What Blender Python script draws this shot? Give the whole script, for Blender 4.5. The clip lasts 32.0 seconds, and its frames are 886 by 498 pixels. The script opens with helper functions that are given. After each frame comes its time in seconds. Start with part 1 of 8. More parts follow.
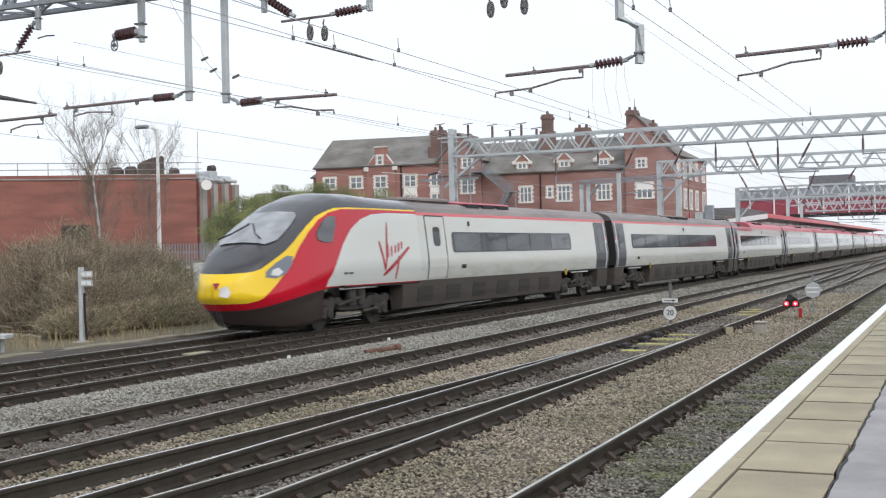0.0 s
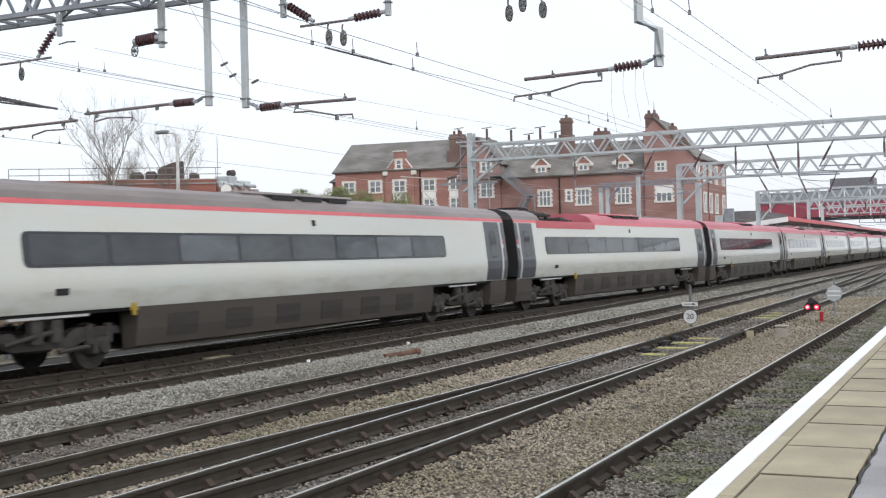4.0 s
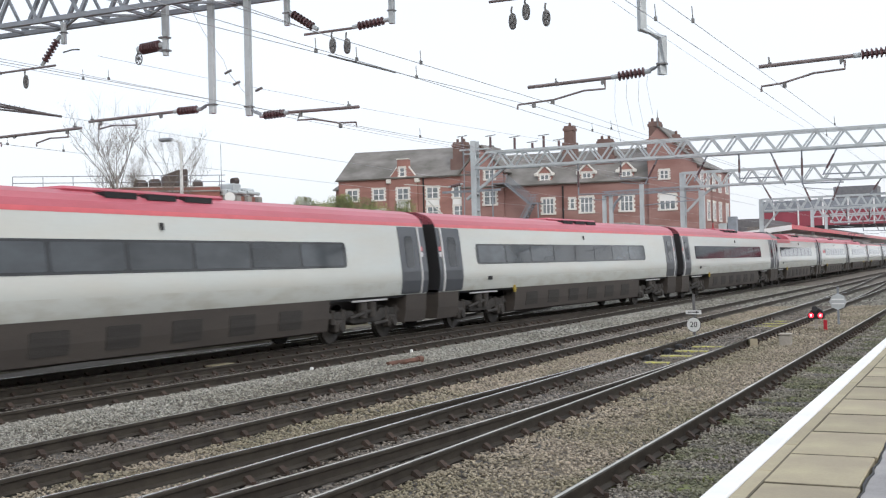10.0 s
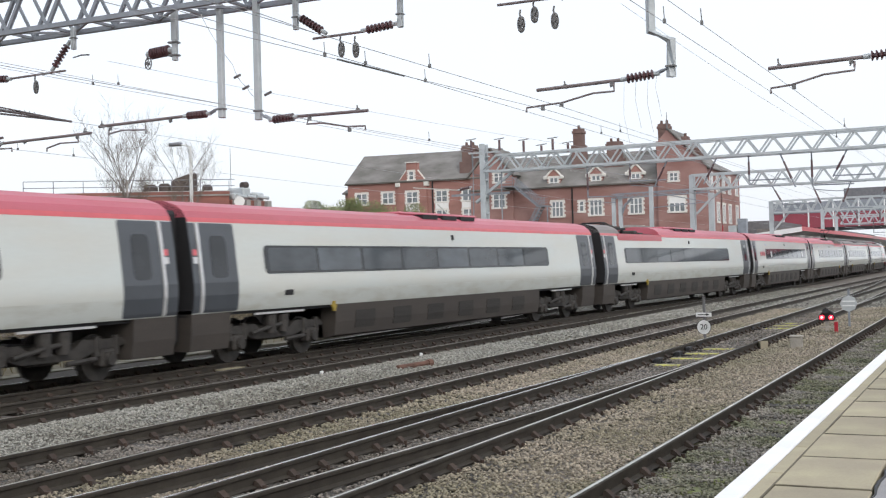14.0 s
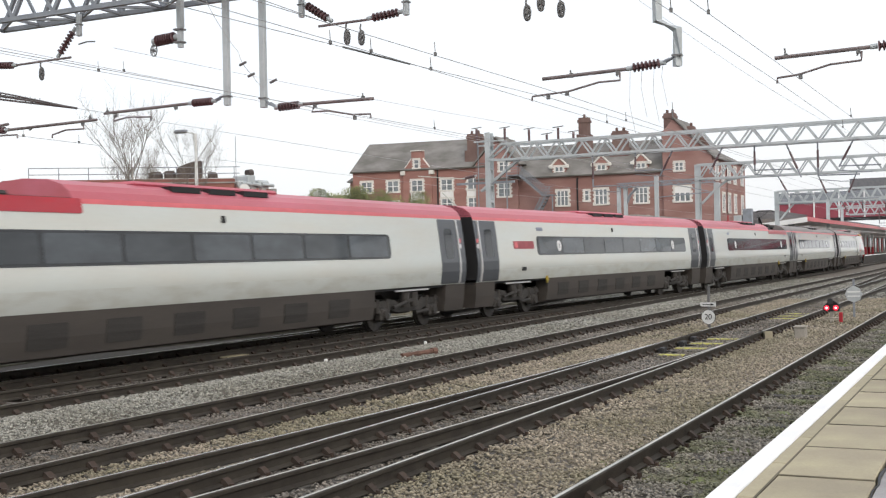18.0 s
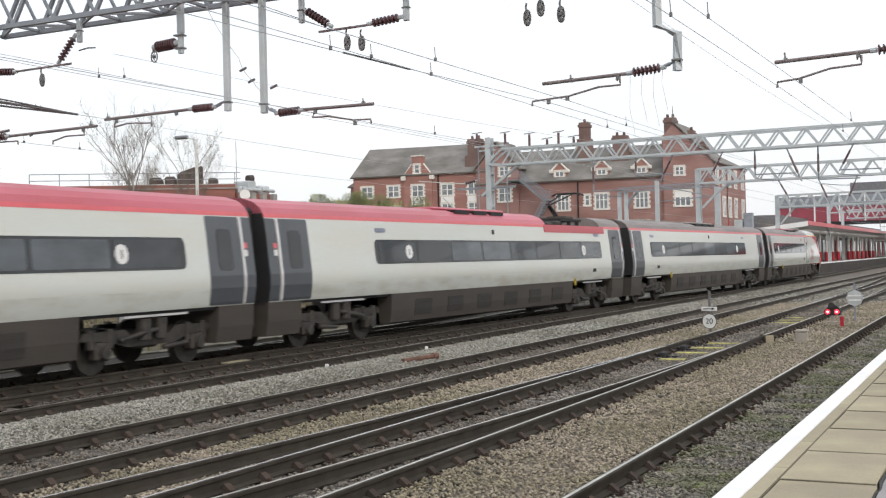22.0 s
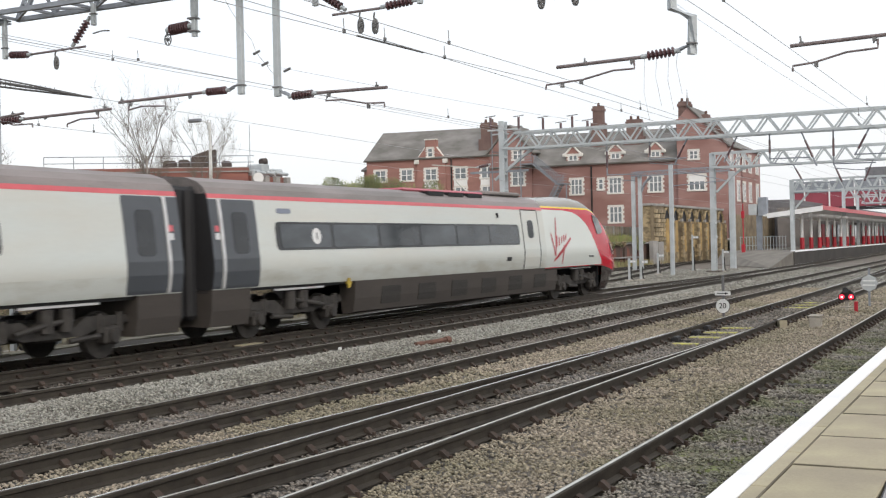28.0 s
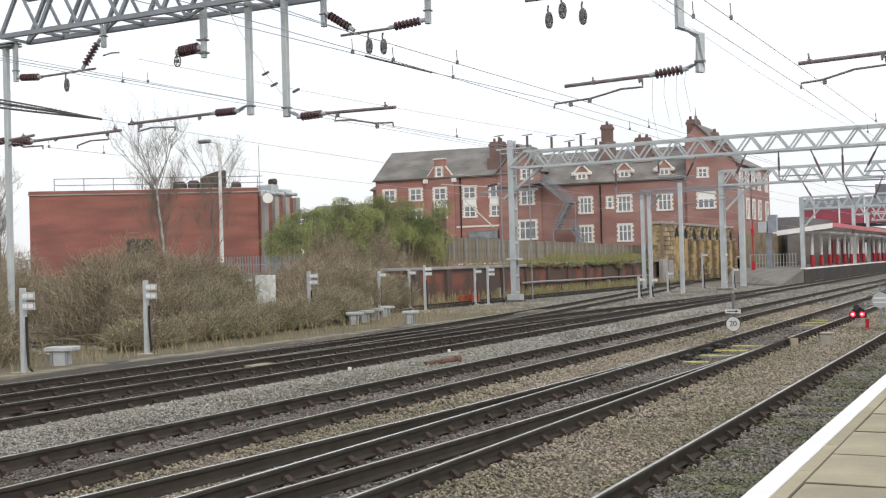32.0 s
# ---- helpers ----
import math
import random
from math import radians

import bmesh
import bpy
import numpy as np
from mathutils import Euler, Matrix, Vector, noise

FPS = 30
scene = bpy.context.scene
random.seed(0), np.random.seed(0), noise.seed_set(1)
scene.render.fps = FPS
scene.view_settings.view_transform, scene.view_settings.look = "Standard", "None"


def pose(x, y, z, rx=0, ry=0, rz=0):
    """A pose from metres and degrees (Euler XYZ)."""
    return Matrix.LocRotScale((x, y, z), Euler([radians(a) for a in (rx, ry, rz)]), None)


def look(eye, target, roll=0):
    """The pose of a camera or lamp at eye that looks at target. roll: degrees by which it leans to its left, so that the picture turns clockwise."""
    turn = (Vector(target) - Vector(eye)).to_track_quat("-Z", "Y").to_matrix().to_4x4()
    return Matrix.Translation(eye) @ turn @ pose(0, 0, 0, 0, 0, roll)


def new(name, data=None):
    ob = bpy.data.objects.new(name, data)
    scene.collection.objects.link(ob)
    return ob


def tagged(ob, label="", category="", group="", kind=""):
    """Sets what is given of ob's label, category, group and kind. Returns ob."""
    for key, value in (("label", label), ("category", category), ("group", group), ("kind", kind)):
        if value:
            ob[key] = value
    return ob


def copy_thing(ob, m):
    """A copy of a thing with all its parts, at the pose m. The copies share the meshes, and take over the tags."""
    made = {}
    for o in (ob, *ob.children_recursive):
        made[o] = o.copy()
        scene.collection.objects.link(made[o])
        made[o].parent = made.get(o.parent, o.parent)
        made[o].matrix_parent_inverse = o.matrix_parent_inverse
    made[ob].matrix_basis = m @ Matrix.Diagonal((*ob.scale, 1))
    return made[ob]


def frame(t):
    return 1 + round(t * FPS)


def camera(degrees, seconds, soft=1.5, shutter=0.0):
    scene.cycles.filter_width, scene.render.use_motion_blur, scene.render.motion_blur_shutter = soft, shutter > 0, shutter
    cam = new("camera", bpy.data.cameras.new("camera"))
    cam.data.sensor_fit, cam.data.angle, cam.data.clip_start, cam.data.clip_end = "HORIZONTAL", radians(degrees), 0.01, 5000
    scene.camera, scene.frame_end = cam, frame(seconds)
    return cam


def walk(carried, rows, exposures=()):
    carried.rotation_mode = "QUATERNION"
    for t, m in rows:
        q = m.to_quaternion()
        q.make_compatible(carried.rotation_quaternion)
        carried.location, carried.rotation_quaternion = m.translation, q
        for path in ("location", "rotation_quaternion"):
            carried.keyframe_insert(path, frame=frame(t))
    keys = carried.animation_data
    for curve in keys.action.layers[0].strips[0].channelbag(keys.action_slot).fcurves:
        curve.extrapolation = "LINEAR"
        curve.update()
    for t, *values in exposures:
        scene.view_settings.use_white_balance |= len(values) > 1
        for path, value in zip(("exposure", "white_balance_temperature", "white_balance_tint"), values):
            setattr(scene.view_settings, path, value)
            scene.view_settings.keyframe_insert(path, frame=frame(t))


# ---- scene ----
# x runs along the tracks away from the camera, y across them, z = 0 at rail level
EYE = (0.0, 0.0, 1.968)
LENS = 41.9
cam = camera(LENS, 32.0, soft=1.2, shutter=0.35)


def aim(yaw, pitch, roll):
    """The camera's pose: yaw from +y towards +x, pitch up, roll in degrees."""
    cy, sy = math.cos(radians(yaw)), math.sin(radians(yaw))
    cp, sp = math.cos(radians(pitch)), math.sin(radians(pitch))
    c, s = math.cos(radians(roll)), math.sin(radians(roll))
    fwd = Vector((sy * cp, cy * cp, sp))
    r0 = Vector((cy, -sy, 0))
    d0 = fwd.cross(r0)
    right, down = c * r0 + s * d0, -s * r0 + c * d0
    m = Matrix((right, -down, -fwd)).transposed().to_4x4()
    m.translation = EYE
    return m


# seconds, yaw, pitch, roll of the hand-held camera
AIM = [
    (0.0, 65.947, 0.132, 1.268),
    (0.5, 65.865, 0.129, 1.273),
    (1.0, 65.984, 0.021, 1.246),
    (1.5, 65.944, 0.013, 1.425),
    (2.0, 65.913, 0.193, 1.367),
    (2.5, 65.780, 0.596, 1.515),
    (3.0, 65.219, 0.712, 1.546),
    (3.5, 65.020, 0.331, 1.368),
    (5.5, 64.984, 0.486, 1.472),
    (6.0, 65.123, 0.292, 1.406),
    (6.5, 65.173, 0.036, 1.388),
    (7.0, 65.259, -0.060, 1.511),
    (7.5, 65.361, 0.221, 1.564),
    (8.0, 65.325, 0.511, 1.569),
    (8.5, 65.078, 0.753, 1.588),
    (9.0, 64.971, 0.795, 1.661),
    (9.5, 64.918, 0.821, 1.602),
    (10.0, 64.850, 0.742, 1.339),
    (10.5, 64.726, 0.737, 1.128),
    (11.0, 64.603, 0.637, 1.235),
    (11.5, 64.508, 0.592, 1.207),
    (12.0, 64.434, 0.551, 1.226),
    (12.5, 64.447, 0.551, 1.244),
    (13.0, 64.402, 0.638, 1.335),
    (13.5, 64.411, 0.846, 1.416),
    (14.0, 64.389, 0.915, 1.549),
    (14.5, 64.367, 0.960, 1.484),
    (16.5, 64.071, 0.596, 1.411),
    (17.0, 64.070, 0.563, 1.419),
    (17.5, 64.061, 0.476, 1.335),
    (18.0, 64.140, 0.354, 1.262),
    (18.5, 64.135, 0.229, 1.279),
    (19.0, 64.221, 0.147, 1.258),
    (19.5, 64.259, 0.181, 1.256),
    (20.0, 64.269, 0.384, 1.322),
    (20.5, 64.266, 0.346, 1.307),
    (21.0, 64.155, 0.277, 1.242),
    (21.5, 64.129, 0.271, 1.273),
    (22.0, 64.112, 0.604, 1.421),
    (22.5, 64.065, 0.761, 1.524),
    (23.0, 64.027, 0.949, 1.667),
    (23.5, 63.821, 1.067, 1.517),
    (24.0, 63.715, 1.184, 1.493),
    (24.5, 63.543, 1.075, 1.466),
    (25.0, 63.590, 0.804, 1.398),
    (25.5, 63.495, 0.451, 1.317),
    (27.5, 63.223, -0.183, 1.168),
    (28.0, 63.447, -0.187, 1.254),
    (28.5, 63.470, -0.169, 1.443),
    (29.0, 63.496, 0.023, 1.368),
    (29.5, 63.485, 0.352, 1.412),
    (30.0, 63.397, 0.481, 1.443),
    (30.5, 63.277, 0.562, 1.399),
    (31.0, 63.229, 0.669, 1.390),
    (31.5, 63.058, 0.767, 1.521),
    (32.0, 63.010, 0.777, 1.550),
]
walk(cam, [(t, aim(y, p, r)) for t, y, p, r in AIM], [(0, 0.0, 6150, 10), (14.5, 0.0, 6150, 10), (17.5, 0.0, 6420, 10), (32, 0.0, 6420, 10)])

# ---- daylight: a bright overcast sky and a very soft sun
world = bpy.data.worlds.new("overcast_sky")
scene.world = world
world.use_nodes = True
wn, wl = world.node_tree.nodes, world.node_tree.links
wn.clear()
sky = wn.new("ShaderNodeTexSky")
sky.sky_type = "NISHITA"
sky.sun_disc = False
sky.sun_elevation, sky.sun_rotation = radians(38), radians(216)
sky.air_density, sky.dust_density, sky.ozone_density = 1.0, 6.0, 1.0
skyb = wn.new("ShaderNodeBackground")
skyb.inputs["Strength"].default_value = 0.05
wl.new(sky.outputs["Color"], skyb.inputs["Color"])
# the cloud cover: near white, with faint soft billows
wtc = wn.new("ShaderNodeTexCoord")
wno = wn.new("ShaderNodeTexNoise")
wno.inputs["Scale"].default_value, wno.inputs["Detail"].default_value = 2.2, 5
wl.new(wtc.outputs["Generated"], wno.inputs["Vector"])
wra = wn.new("ShaderNodeValToRGB")
wra.color_ramp.elements[0].position, wra.color_ramp.elements[0].color = 0.3, (0.94, 0.955, 0.97, 1)
wra.color_ramp.elements[1].position, wra.color_ramp.elements[1].color = 0.65, (1.0, 1.0, 1.0, 1)
wl.new(wno.outputs["Fac"], wra.inputs["Fac"])
clo = wn.new("ShaderNodeBackground")
clo.inputs["Strength"].default_value = 0.95
wl.new(wra.outputs["Color"], clo.inputs["Color"])
wadd = wn.new("ShaderNodeAddShader")
wl.new(skyb.outputs[0], wadd.inputs[0])
wl.new(clo.outputs[0], wadd.inputs[1])
wout = wn.new("ShaderNodeOutputWorld")
wl.new(wadd.outputs[0], wout.inputs["Surface"])
sun = new("sun", bpy.data.lights.new("sun", "SUN"))
sun.data.energy, sun.data.angle, sun.data.color = 0.6, radians(25), (1.0, 0.96, 0.9)
sun.matrix_world = look((-30, -40, 45), (25, 10, 0))
scene.view_settings.exposure = 0.0


# the plan is drawn on a grid that is long in x and a little skew: PLAN squeezes it to fit the camera's view through
# LENS
PLAN = Matrix(((0.8569, -0.1309, 0, 0), (0, 0.9672, 0, 0), (0, 0, 1, 0), (0, 0, 0, 1)))
PLACED = set()


def lay_out():
    """Carries every piece that is still on the drawing's grid to where it fits the camera's view."""
    seen = set()
    flat = Matrix.Identity(4)

    def carry(ob):
        if ob in PLACED:
            return
        if ob.matrix_basis != flat:
            ob.location = PLAN @ ob.location
            return
        if ob.type == "MESH" and ob.data.name not in seen:
            seen.add(ob.data.name)
            co = np.empty(len(ob.data.vertices) * 3, dtype=np.float32)
            ob.data.vertices.foreach_get("co", co)
            co = co.reshape(-1, 3) @ np.array(PLAN.to_3x3(), dtype=np.float32).T
            ob.data.vertices.foreach_set("co", co.ravel())
            ob.data.update()
        for c in ob.children:
            carry(c)

    for ob in [o for o in scene.collection.all_objects if o.parent is None and o.type in ("MESH", "EMPTY")]:
        carry(ob)


# ---- materials
def mat(name, col, rough=0.8, metal=0.0, var=0.25, scale=3.0, bump=0.0, bscale=40.0, col2=None, spec=0.5, island=0.0,
        rand=0.0, stretch=(1, 1, 1), coat=0.0, edge=(0.35, 0.65)):
    m = bpy.data.materials.new(name)
    m.use_nodes = True
    n, l = m.node_tree.nodes, m.node_tree.links
    b = n["Principled BSDF"]
    b.inputs["Roughness"].default_value, b.inputs["Metallic"].default_value = rough, metal
    b.inputs["Specular IOR Level"].default_value = spec
    b.inputs["Coat Weight"].default_value = coat
    tc = n.new("ShaderNodeTexCoord")
    mp = n.new("ShaderNodeMapping")
    mp.inputs["Scale"].default_value = stretch
    l.new(tc.outputs["Object"], mp.inputs["Vector"])
    big, fine = n.new("ShaderNodeTexNoise"), n.new("ShaderNodeTexNoise")
    big.inputs["Scale"].default_value, big.inputs["Detail"].default_value = scale, 6
    fine.inputs["Scale"].default_value, fine.inputs["Detail"].default_value = bscale, 4
    l.new(mp.outputs[0], big.inputs["Vector"])
    l.new(mp.outputs[0], fine.inputs["Vector"])
    ramp = n.new("ShaderNodeValToRGB")
    ramp.color_ramp.elements[0].position, ramp.color_ramp.elements[1].position = edge
    c2 = col2 or tuple(max(0, c * (1 - var)) for c in col)
    ramp.color_ramp.elements[0].color, ramp.color_ramp.elements[1].color = (*c2, 1), (*col, 1)
    l.new(big.outputs["Fac"], ramp.inputs["Fac"])
    hs = n.new("ShaderNodeHueSaturation")
    l.new(ramp.outputs["Color"], hs.inputs["Color"])
    vsum = n.new("ShaderNodeMath")
    vsum.operation = "MULTIPLY_ADD"
    l.new(fine.outputs["Fac"], vsum.inputs[0])
    vsum.inputs[1].default_value, vsum.inputs[2].default_value = var * 1.2, 1 - var * 0.6
    last = vsum.outputs[0]
    if island or rand:
        src = n.new("ShaderNodeNewGeometry").outputs["Random Per Island"] if island else n.new("ShaderNodeObjectInfo").outputs["Random"]
        add = n.new("ShaderNodeMath")
        add.operation = "MULTIPLY_ADD"
        l.new(src, add.inputs[0])
        k = island or rand
        add.inputs[1].default_value, add.inputs[2].default_value = k, 1 - k / 2
        mul = n.new("ShaderNodeMath")
        mul.operation = "MULTIPLY"
        l.new(add.outputs[0], mul.inputs[0])
        l.new(last, mul.inputs[1])
        last = mul.outputs[0]
    l.new(last, hs.inputs["Value"])
    l.new(hs.outputs[0], b.inputs["Base Color"])
    if bump:
        bp = n.new("ShaderNodeBump")
        bp.inputs["Strength"].default_value, bp.inputs["Distance"].default_value = 1.0, bump
        l.new(fine.outputs["Fac"], bp.inputs["Height"])
        l.new(bp.outputs[0], b.inputs["Normal"])
    return m


def glow(name, col, strength):
    m = mat(name, col, 0.4, var=0.02)
    b = m.node_tree.nodes["Principled BSDF"]
    b.inputs["Emission Color"].default_value, b.inputs["Emission Strength"].default_value = (*col, 1), strength
    return m


M_BALLAST = mat("ballast_bed", (0.17, 0.153, 0.132), 0.95, var=0.45, scale=0.5, bump=0.03, bscale=22, col2=(0.14, 0.122, 0.1))
M_STONE = mat("brown_ballast_stone", (0.315, 0.274, 0.214), 0.9, var=0.25, scale=0.45, island=0.75, col2=(0.232, 0.21, 0.146), bscale=30, edge=(0.38, 0.6))
M_STONEG = mat("grey_ballast_stone", (0.315, 0.312, 0.28), 0.9, var=0.25, scale=0.35, island=0.8, col2=(0.24, 0.234, 0.2), bscale=30, edge=(0.38, 0.6))
M_STONED = mat("sooty_ballast_stone", (0.225, 0.205, 0.18), 0.9, var=0.3, scale=0.5, island=0.75, col2=(0.155, 0.138, 0.115), bscale=30, edge=(0.4, 0.6))
M_STONEM = mat("mossy_ballast_stone", (0.25, 0.232, 0.2), 0.9, var=0.3, scale=1.1, island=0.75, col2=(0.16, 0.165, 0.105), bscale=30, edge=(0.42, 0.58))
M_BEDDARK = mat("sooty_bed", (0.085, 0.074, 0.063), 0.95, var=0.4, scale=0.8, bump=0.03, bscale=22, col2=(0.06, 0.052, 0.045))
M_STONEK = mat("oily_ballast_stone", (0.115, 0.102, 0.088), 0.9, var=0.3, scale=0.6, island=0.8, col2=(0.075, 0.066, 0.057), bscale=30)
M_EARTH = mat("earth", (0.165, 0.138, 0.092), 0.95, var=0.4, scale=0.3, bump=0.04, bscale=6, col2=(0.11, 0.102, 0.058))
M_RAIL = mat("rusty_rail", (0.056, 0.048, 0.037), 0.75, 0.3, var=0.35, scale=4, bump=0.002, bscale=60, col2=(0.036, 0.03, 0.024))
M_HEAD = mat("worn_rail_head", (0.62, 0.605, 0.54), 0.32, 0.9, var=0.3, scale=2, bscale=20)
M_SHINE = mat("polished_rail_head", (0.85, 0.85, 0.84), 0.26, 1.0, var=0.1, scale=2, bscale=20)
M_SLEEPER = mat("timber_sleeper", (0.1, 0.094, 0.086), 0.9, var=0.4, scale=1.5, bump=0.006, bscale=12, rand=0.5, stretch=(6, 1, 1))
M_SLEEPER_C = mat("concrete_sleeper", (0.13, 0.115, 0.1), 0.9, var=0.3, scale=2, bump=0.004, bscale=25, rand=0.4)
M_MOSS = mat("mossy_sleeper", (0.16, 0.185, 0.07), 0.95, var=0.4, scale=3.5, bump=0.01, bscale=18, col2=(0.13, 0.115, 0.085), rand=0.4)
M_CHAIR = mat("rusty_iron", (0.05, 0.042, 0.036), 0.85, 0.2, var=0.4, scale=9, col2=(0.06, 0.04, 0.03), rand=0.5)
M_YELLOW = mat("yellow_paint", (0.46, 0.44, 0.1), 0.75, var=0.35, scale=5, col2=(0.3, 0.285, 0.1))
M_PLAT = mat("platform_slab", (0.37, 0.332, 0.222), 0.85, var=0.2, scale=2.3, bump=0.002, bscale=60, rand=0.22, col2=(0.29, 0.255, 0.185))
M_MORTAR = mat("dark_mortar", (0.15, 0.13, 0.09), 0.95, var=0.4, scale=6)
M_TARMAC = mat("platform_tarmac", (0.34, 0.335, 0.335), 0.9, var=0.25, scale=3, bump=0.003, bscale=90)
M_WHITE = mat("white_edge_paint", (0.84, 0.85, 0.86), 0.6, var=0.08, scale=4, bscale=60)
M_BRICKDK = mat("sooty_brick", (0.13, 0.1, 0.085), 0.9, var=0.4, scale=1.2, bump=0.004, bscale=20)
M_BLACK = mat("black", (0.012, 0.012, 0.013), 0.6, var=0.2)

# train
M_TWHITE = mat("train_white", (0.56, 0.598, 0.578), 0.26, var=0.06, scale=0.8, bscale=8, col2=(0.56, 0.57, 0.53), stretch=(0.4, 1, 2.2), coat=0.2)
# lower body: soiling plus a darker tone imitating the undercurve's shade
M_TLOW = mat("train_white_soiled_shade", (0.50, 0.525, 0.50), 0.34, var=0.14, scale=2.2, col2=(0.40, 0.40, 0.355), stretch=(0.45, 1, 1.6), edge=(0.3, 0.56))
M_TRED = mat("train_red", (0.42, 0.02, 0.035), 0.3, var=0.08, scale=1, coat=0.3)
M_TROOFR = mat("faded_red_roof", (0.49, 0.125, 0.168), 0.4, var=0.2, scale=1.5, col2=(0.44, 0.10, 0.125), stretch=(0.3, 1, 1))
M_TROOFG = mat("grey_roof", (0.255, 0.225, 0.22), 0.5, var=0.25, scale=1.5, col2=(0.165, 0.15, 0.14), stretch=(0.3, 1, 1))
M_TSTRIPE = mat("pink_red_stripe", (0.64, 0.13, 0.15), 0.35, var=0.1)
M_TDARK = mat("underframe_grime", (0.058, 0.05, 0.043), 0.75, var=0.35, scale=1.4, col2=(0.048, 0.041, 0.036), stretch=(0.5, 1, 2.5), bump=0.002, bscale=30)
M_TBOG = mat("bogie_steel", (0.06, 0.055, 0.05), 0.65, 0.3, var=0.4, scale=6, bump=0.003, bscale=40)
M_GRILLE = mat("grille_grime", (0.036, 0.033, 0.03), 0.8, var=0.3, scale=3, bump=0.004, bscale=30, stretch=(0.2, 1, 4))
M_TDOOR = mat("door_grey", (0.066, 0.074, 0.086), 0.35, var=0.12, scale=2, coat=0.2)
M_GASKET = mat("rubber_black", (0.018, 0.018, 0.02), 0.7, var=0.2)
M_TSILVER = mat("silver_strip", (0.68, 0.68, 0.68), 0.35, 0.4, var=0.08)
M_LAMPGLASS = mat("headlamp_lens", (0.13, 0.15, 0.18), 0.1, 0.0, var=0.1, coat=1.0)


def glass(name, col, rough=0.06, rand=0.0):
    m = mat(name, col, rough, 0.0, var=0.45, scale=1.1, bscale=2.5, spec=0.5, coat=0.1, stretch=(0.6, 1, 1.5), rand=rand)
    return m


M_TGLASS = glass("tinted_train_glass", (0.022, 0.025, 0.029))
# pale base colour stands in for the sky mirrored in the windscreen
M_SCREEN = glass("windscreen_painted_sky", (0.35, 0.37, 0.39))


# ---- mesh helpers
def mesh_from(name, verts, faces, mats=(), idx=None, smooth=False):
    me = bpy.data.meshes.new(name)
    me.from_pydata([tuple(v) for v in verts], [], faces)
    for m in mats:
        me.materials.append(m)
    if idx is not None:
        me.polygons.foreach_set("material_index", idx)
    if smooth:
        me.polygons.foreach_set("use_smooth", [True] * len(me.polygons))
    me.update()
    return me


def finish(bm, name, material, smooth=False):
    bmesh.ops.recalc_face_normals(bm, faces=bm.faces)
    me = bpy.data.meshes.new(name)
    bm.to_mesh(me)
    bm.free()
    for m in (material if isinstance(material, (list, tuple)) else [material]):
        me.materials.append(m)
    if smooth:
        me.polygons.foreach_set("use_smooth", [True] * len(me.polygons))
    return me


def part(name, bm, material, parent, label="", smooth=False, m=None):
    """One mesh object under a thing or a part; bm is a bmesh or a mesh that others share."""
    me = finish(bm, name, material, smooth) if isinstance(bm, bmesh.types.BMesh) else bm
    ob = new(name, me)
    ob.parent = parent
    if m is not None:
        ob.matrix_basis = m
    if label:
        tagged(ob, label)
    return ob


def thing(name, m, label, category, group="", kind=""):
    ob = new(name)
    ob.empty_display_size = 0.3
    ob.matrix_basis = m
    return tagged(ob, label, category, group, kind)


def solid(name, bm, material, label, category="", group="", kind="", smooth=False, m=None):
    ob = new(name, finish(bm, name, material, smooth) if isinstance(bm, bmesh.types.BMesh) else bm)
    if m is not None:
        ob.matrix_basis = m
    return tagged(ob, label, category, group, kind)


def B():
    return bmesh.new()


def box(bm, x0, x1, y0, y1, z0, z1, m=None, bev=0.0, mi=0):
    vs = [bm.verts.new(v) for v in ((x0, y0, z0), (x1, y0, z0), (x1, y1, z0), (x0, y1, z0), (x0, y0, z1), (x1, y0, z1), (x1, y1, z1), (x0, y1, z1))]
    fs = [bm.faces.new([vs[i] for i in q]) for q in ((0, 3, 2, 1), (4, 5, 6, 7), (0, 1, 5, 4), (1, 2, 6, 5), (2, 3, 7, 6), (3, 0, 4, 7))]
    for f in fs:
        f.material_index = mi
    if m is not None:
        for v in vs:
            v.co = m @ v.co
    if bev:
        bmesh.ops.bevel(bm, geom=list({e for f in fs for e in f.edges}), offset=bev, segments=1, affect="EDGES")
    return bm


def tube(bm, pts, r, n=6, caps=True):
    pts = [Vector(p) for p in pts]
    rs = r if isinstance(r, (list, tuple)) else [r] * len(pts)
    rings = []
    for i, p in enumerate(pts):
        d = (pts[min(i + 1, len(pts) - 1)] - pts[max(i - 1, 0)]).normalized()
        a = d.cross(Vector((0, 0, 1)) if abs(d.z) < 0.95 else Vector((1, 0, 0))).normalized()
        b = d.cross(a)
        rings.append([bm.verts.new(p + rs[i] * (a * math.cos(2 * math.pi * k / n) + b * math.sin(2 * math.pi * k / n))) for k in range(n)])
    for u, v in zip(rings, rings[1:]):
        for k in range(n):
            bm.faces.new((u[k], u[(k + 1) % n], v[(k + 1) % n], v[k]))
    if caps:
        bm.faces.new(rings[0][::-1])
        bm.faces.new(rings[-1])
    return bm


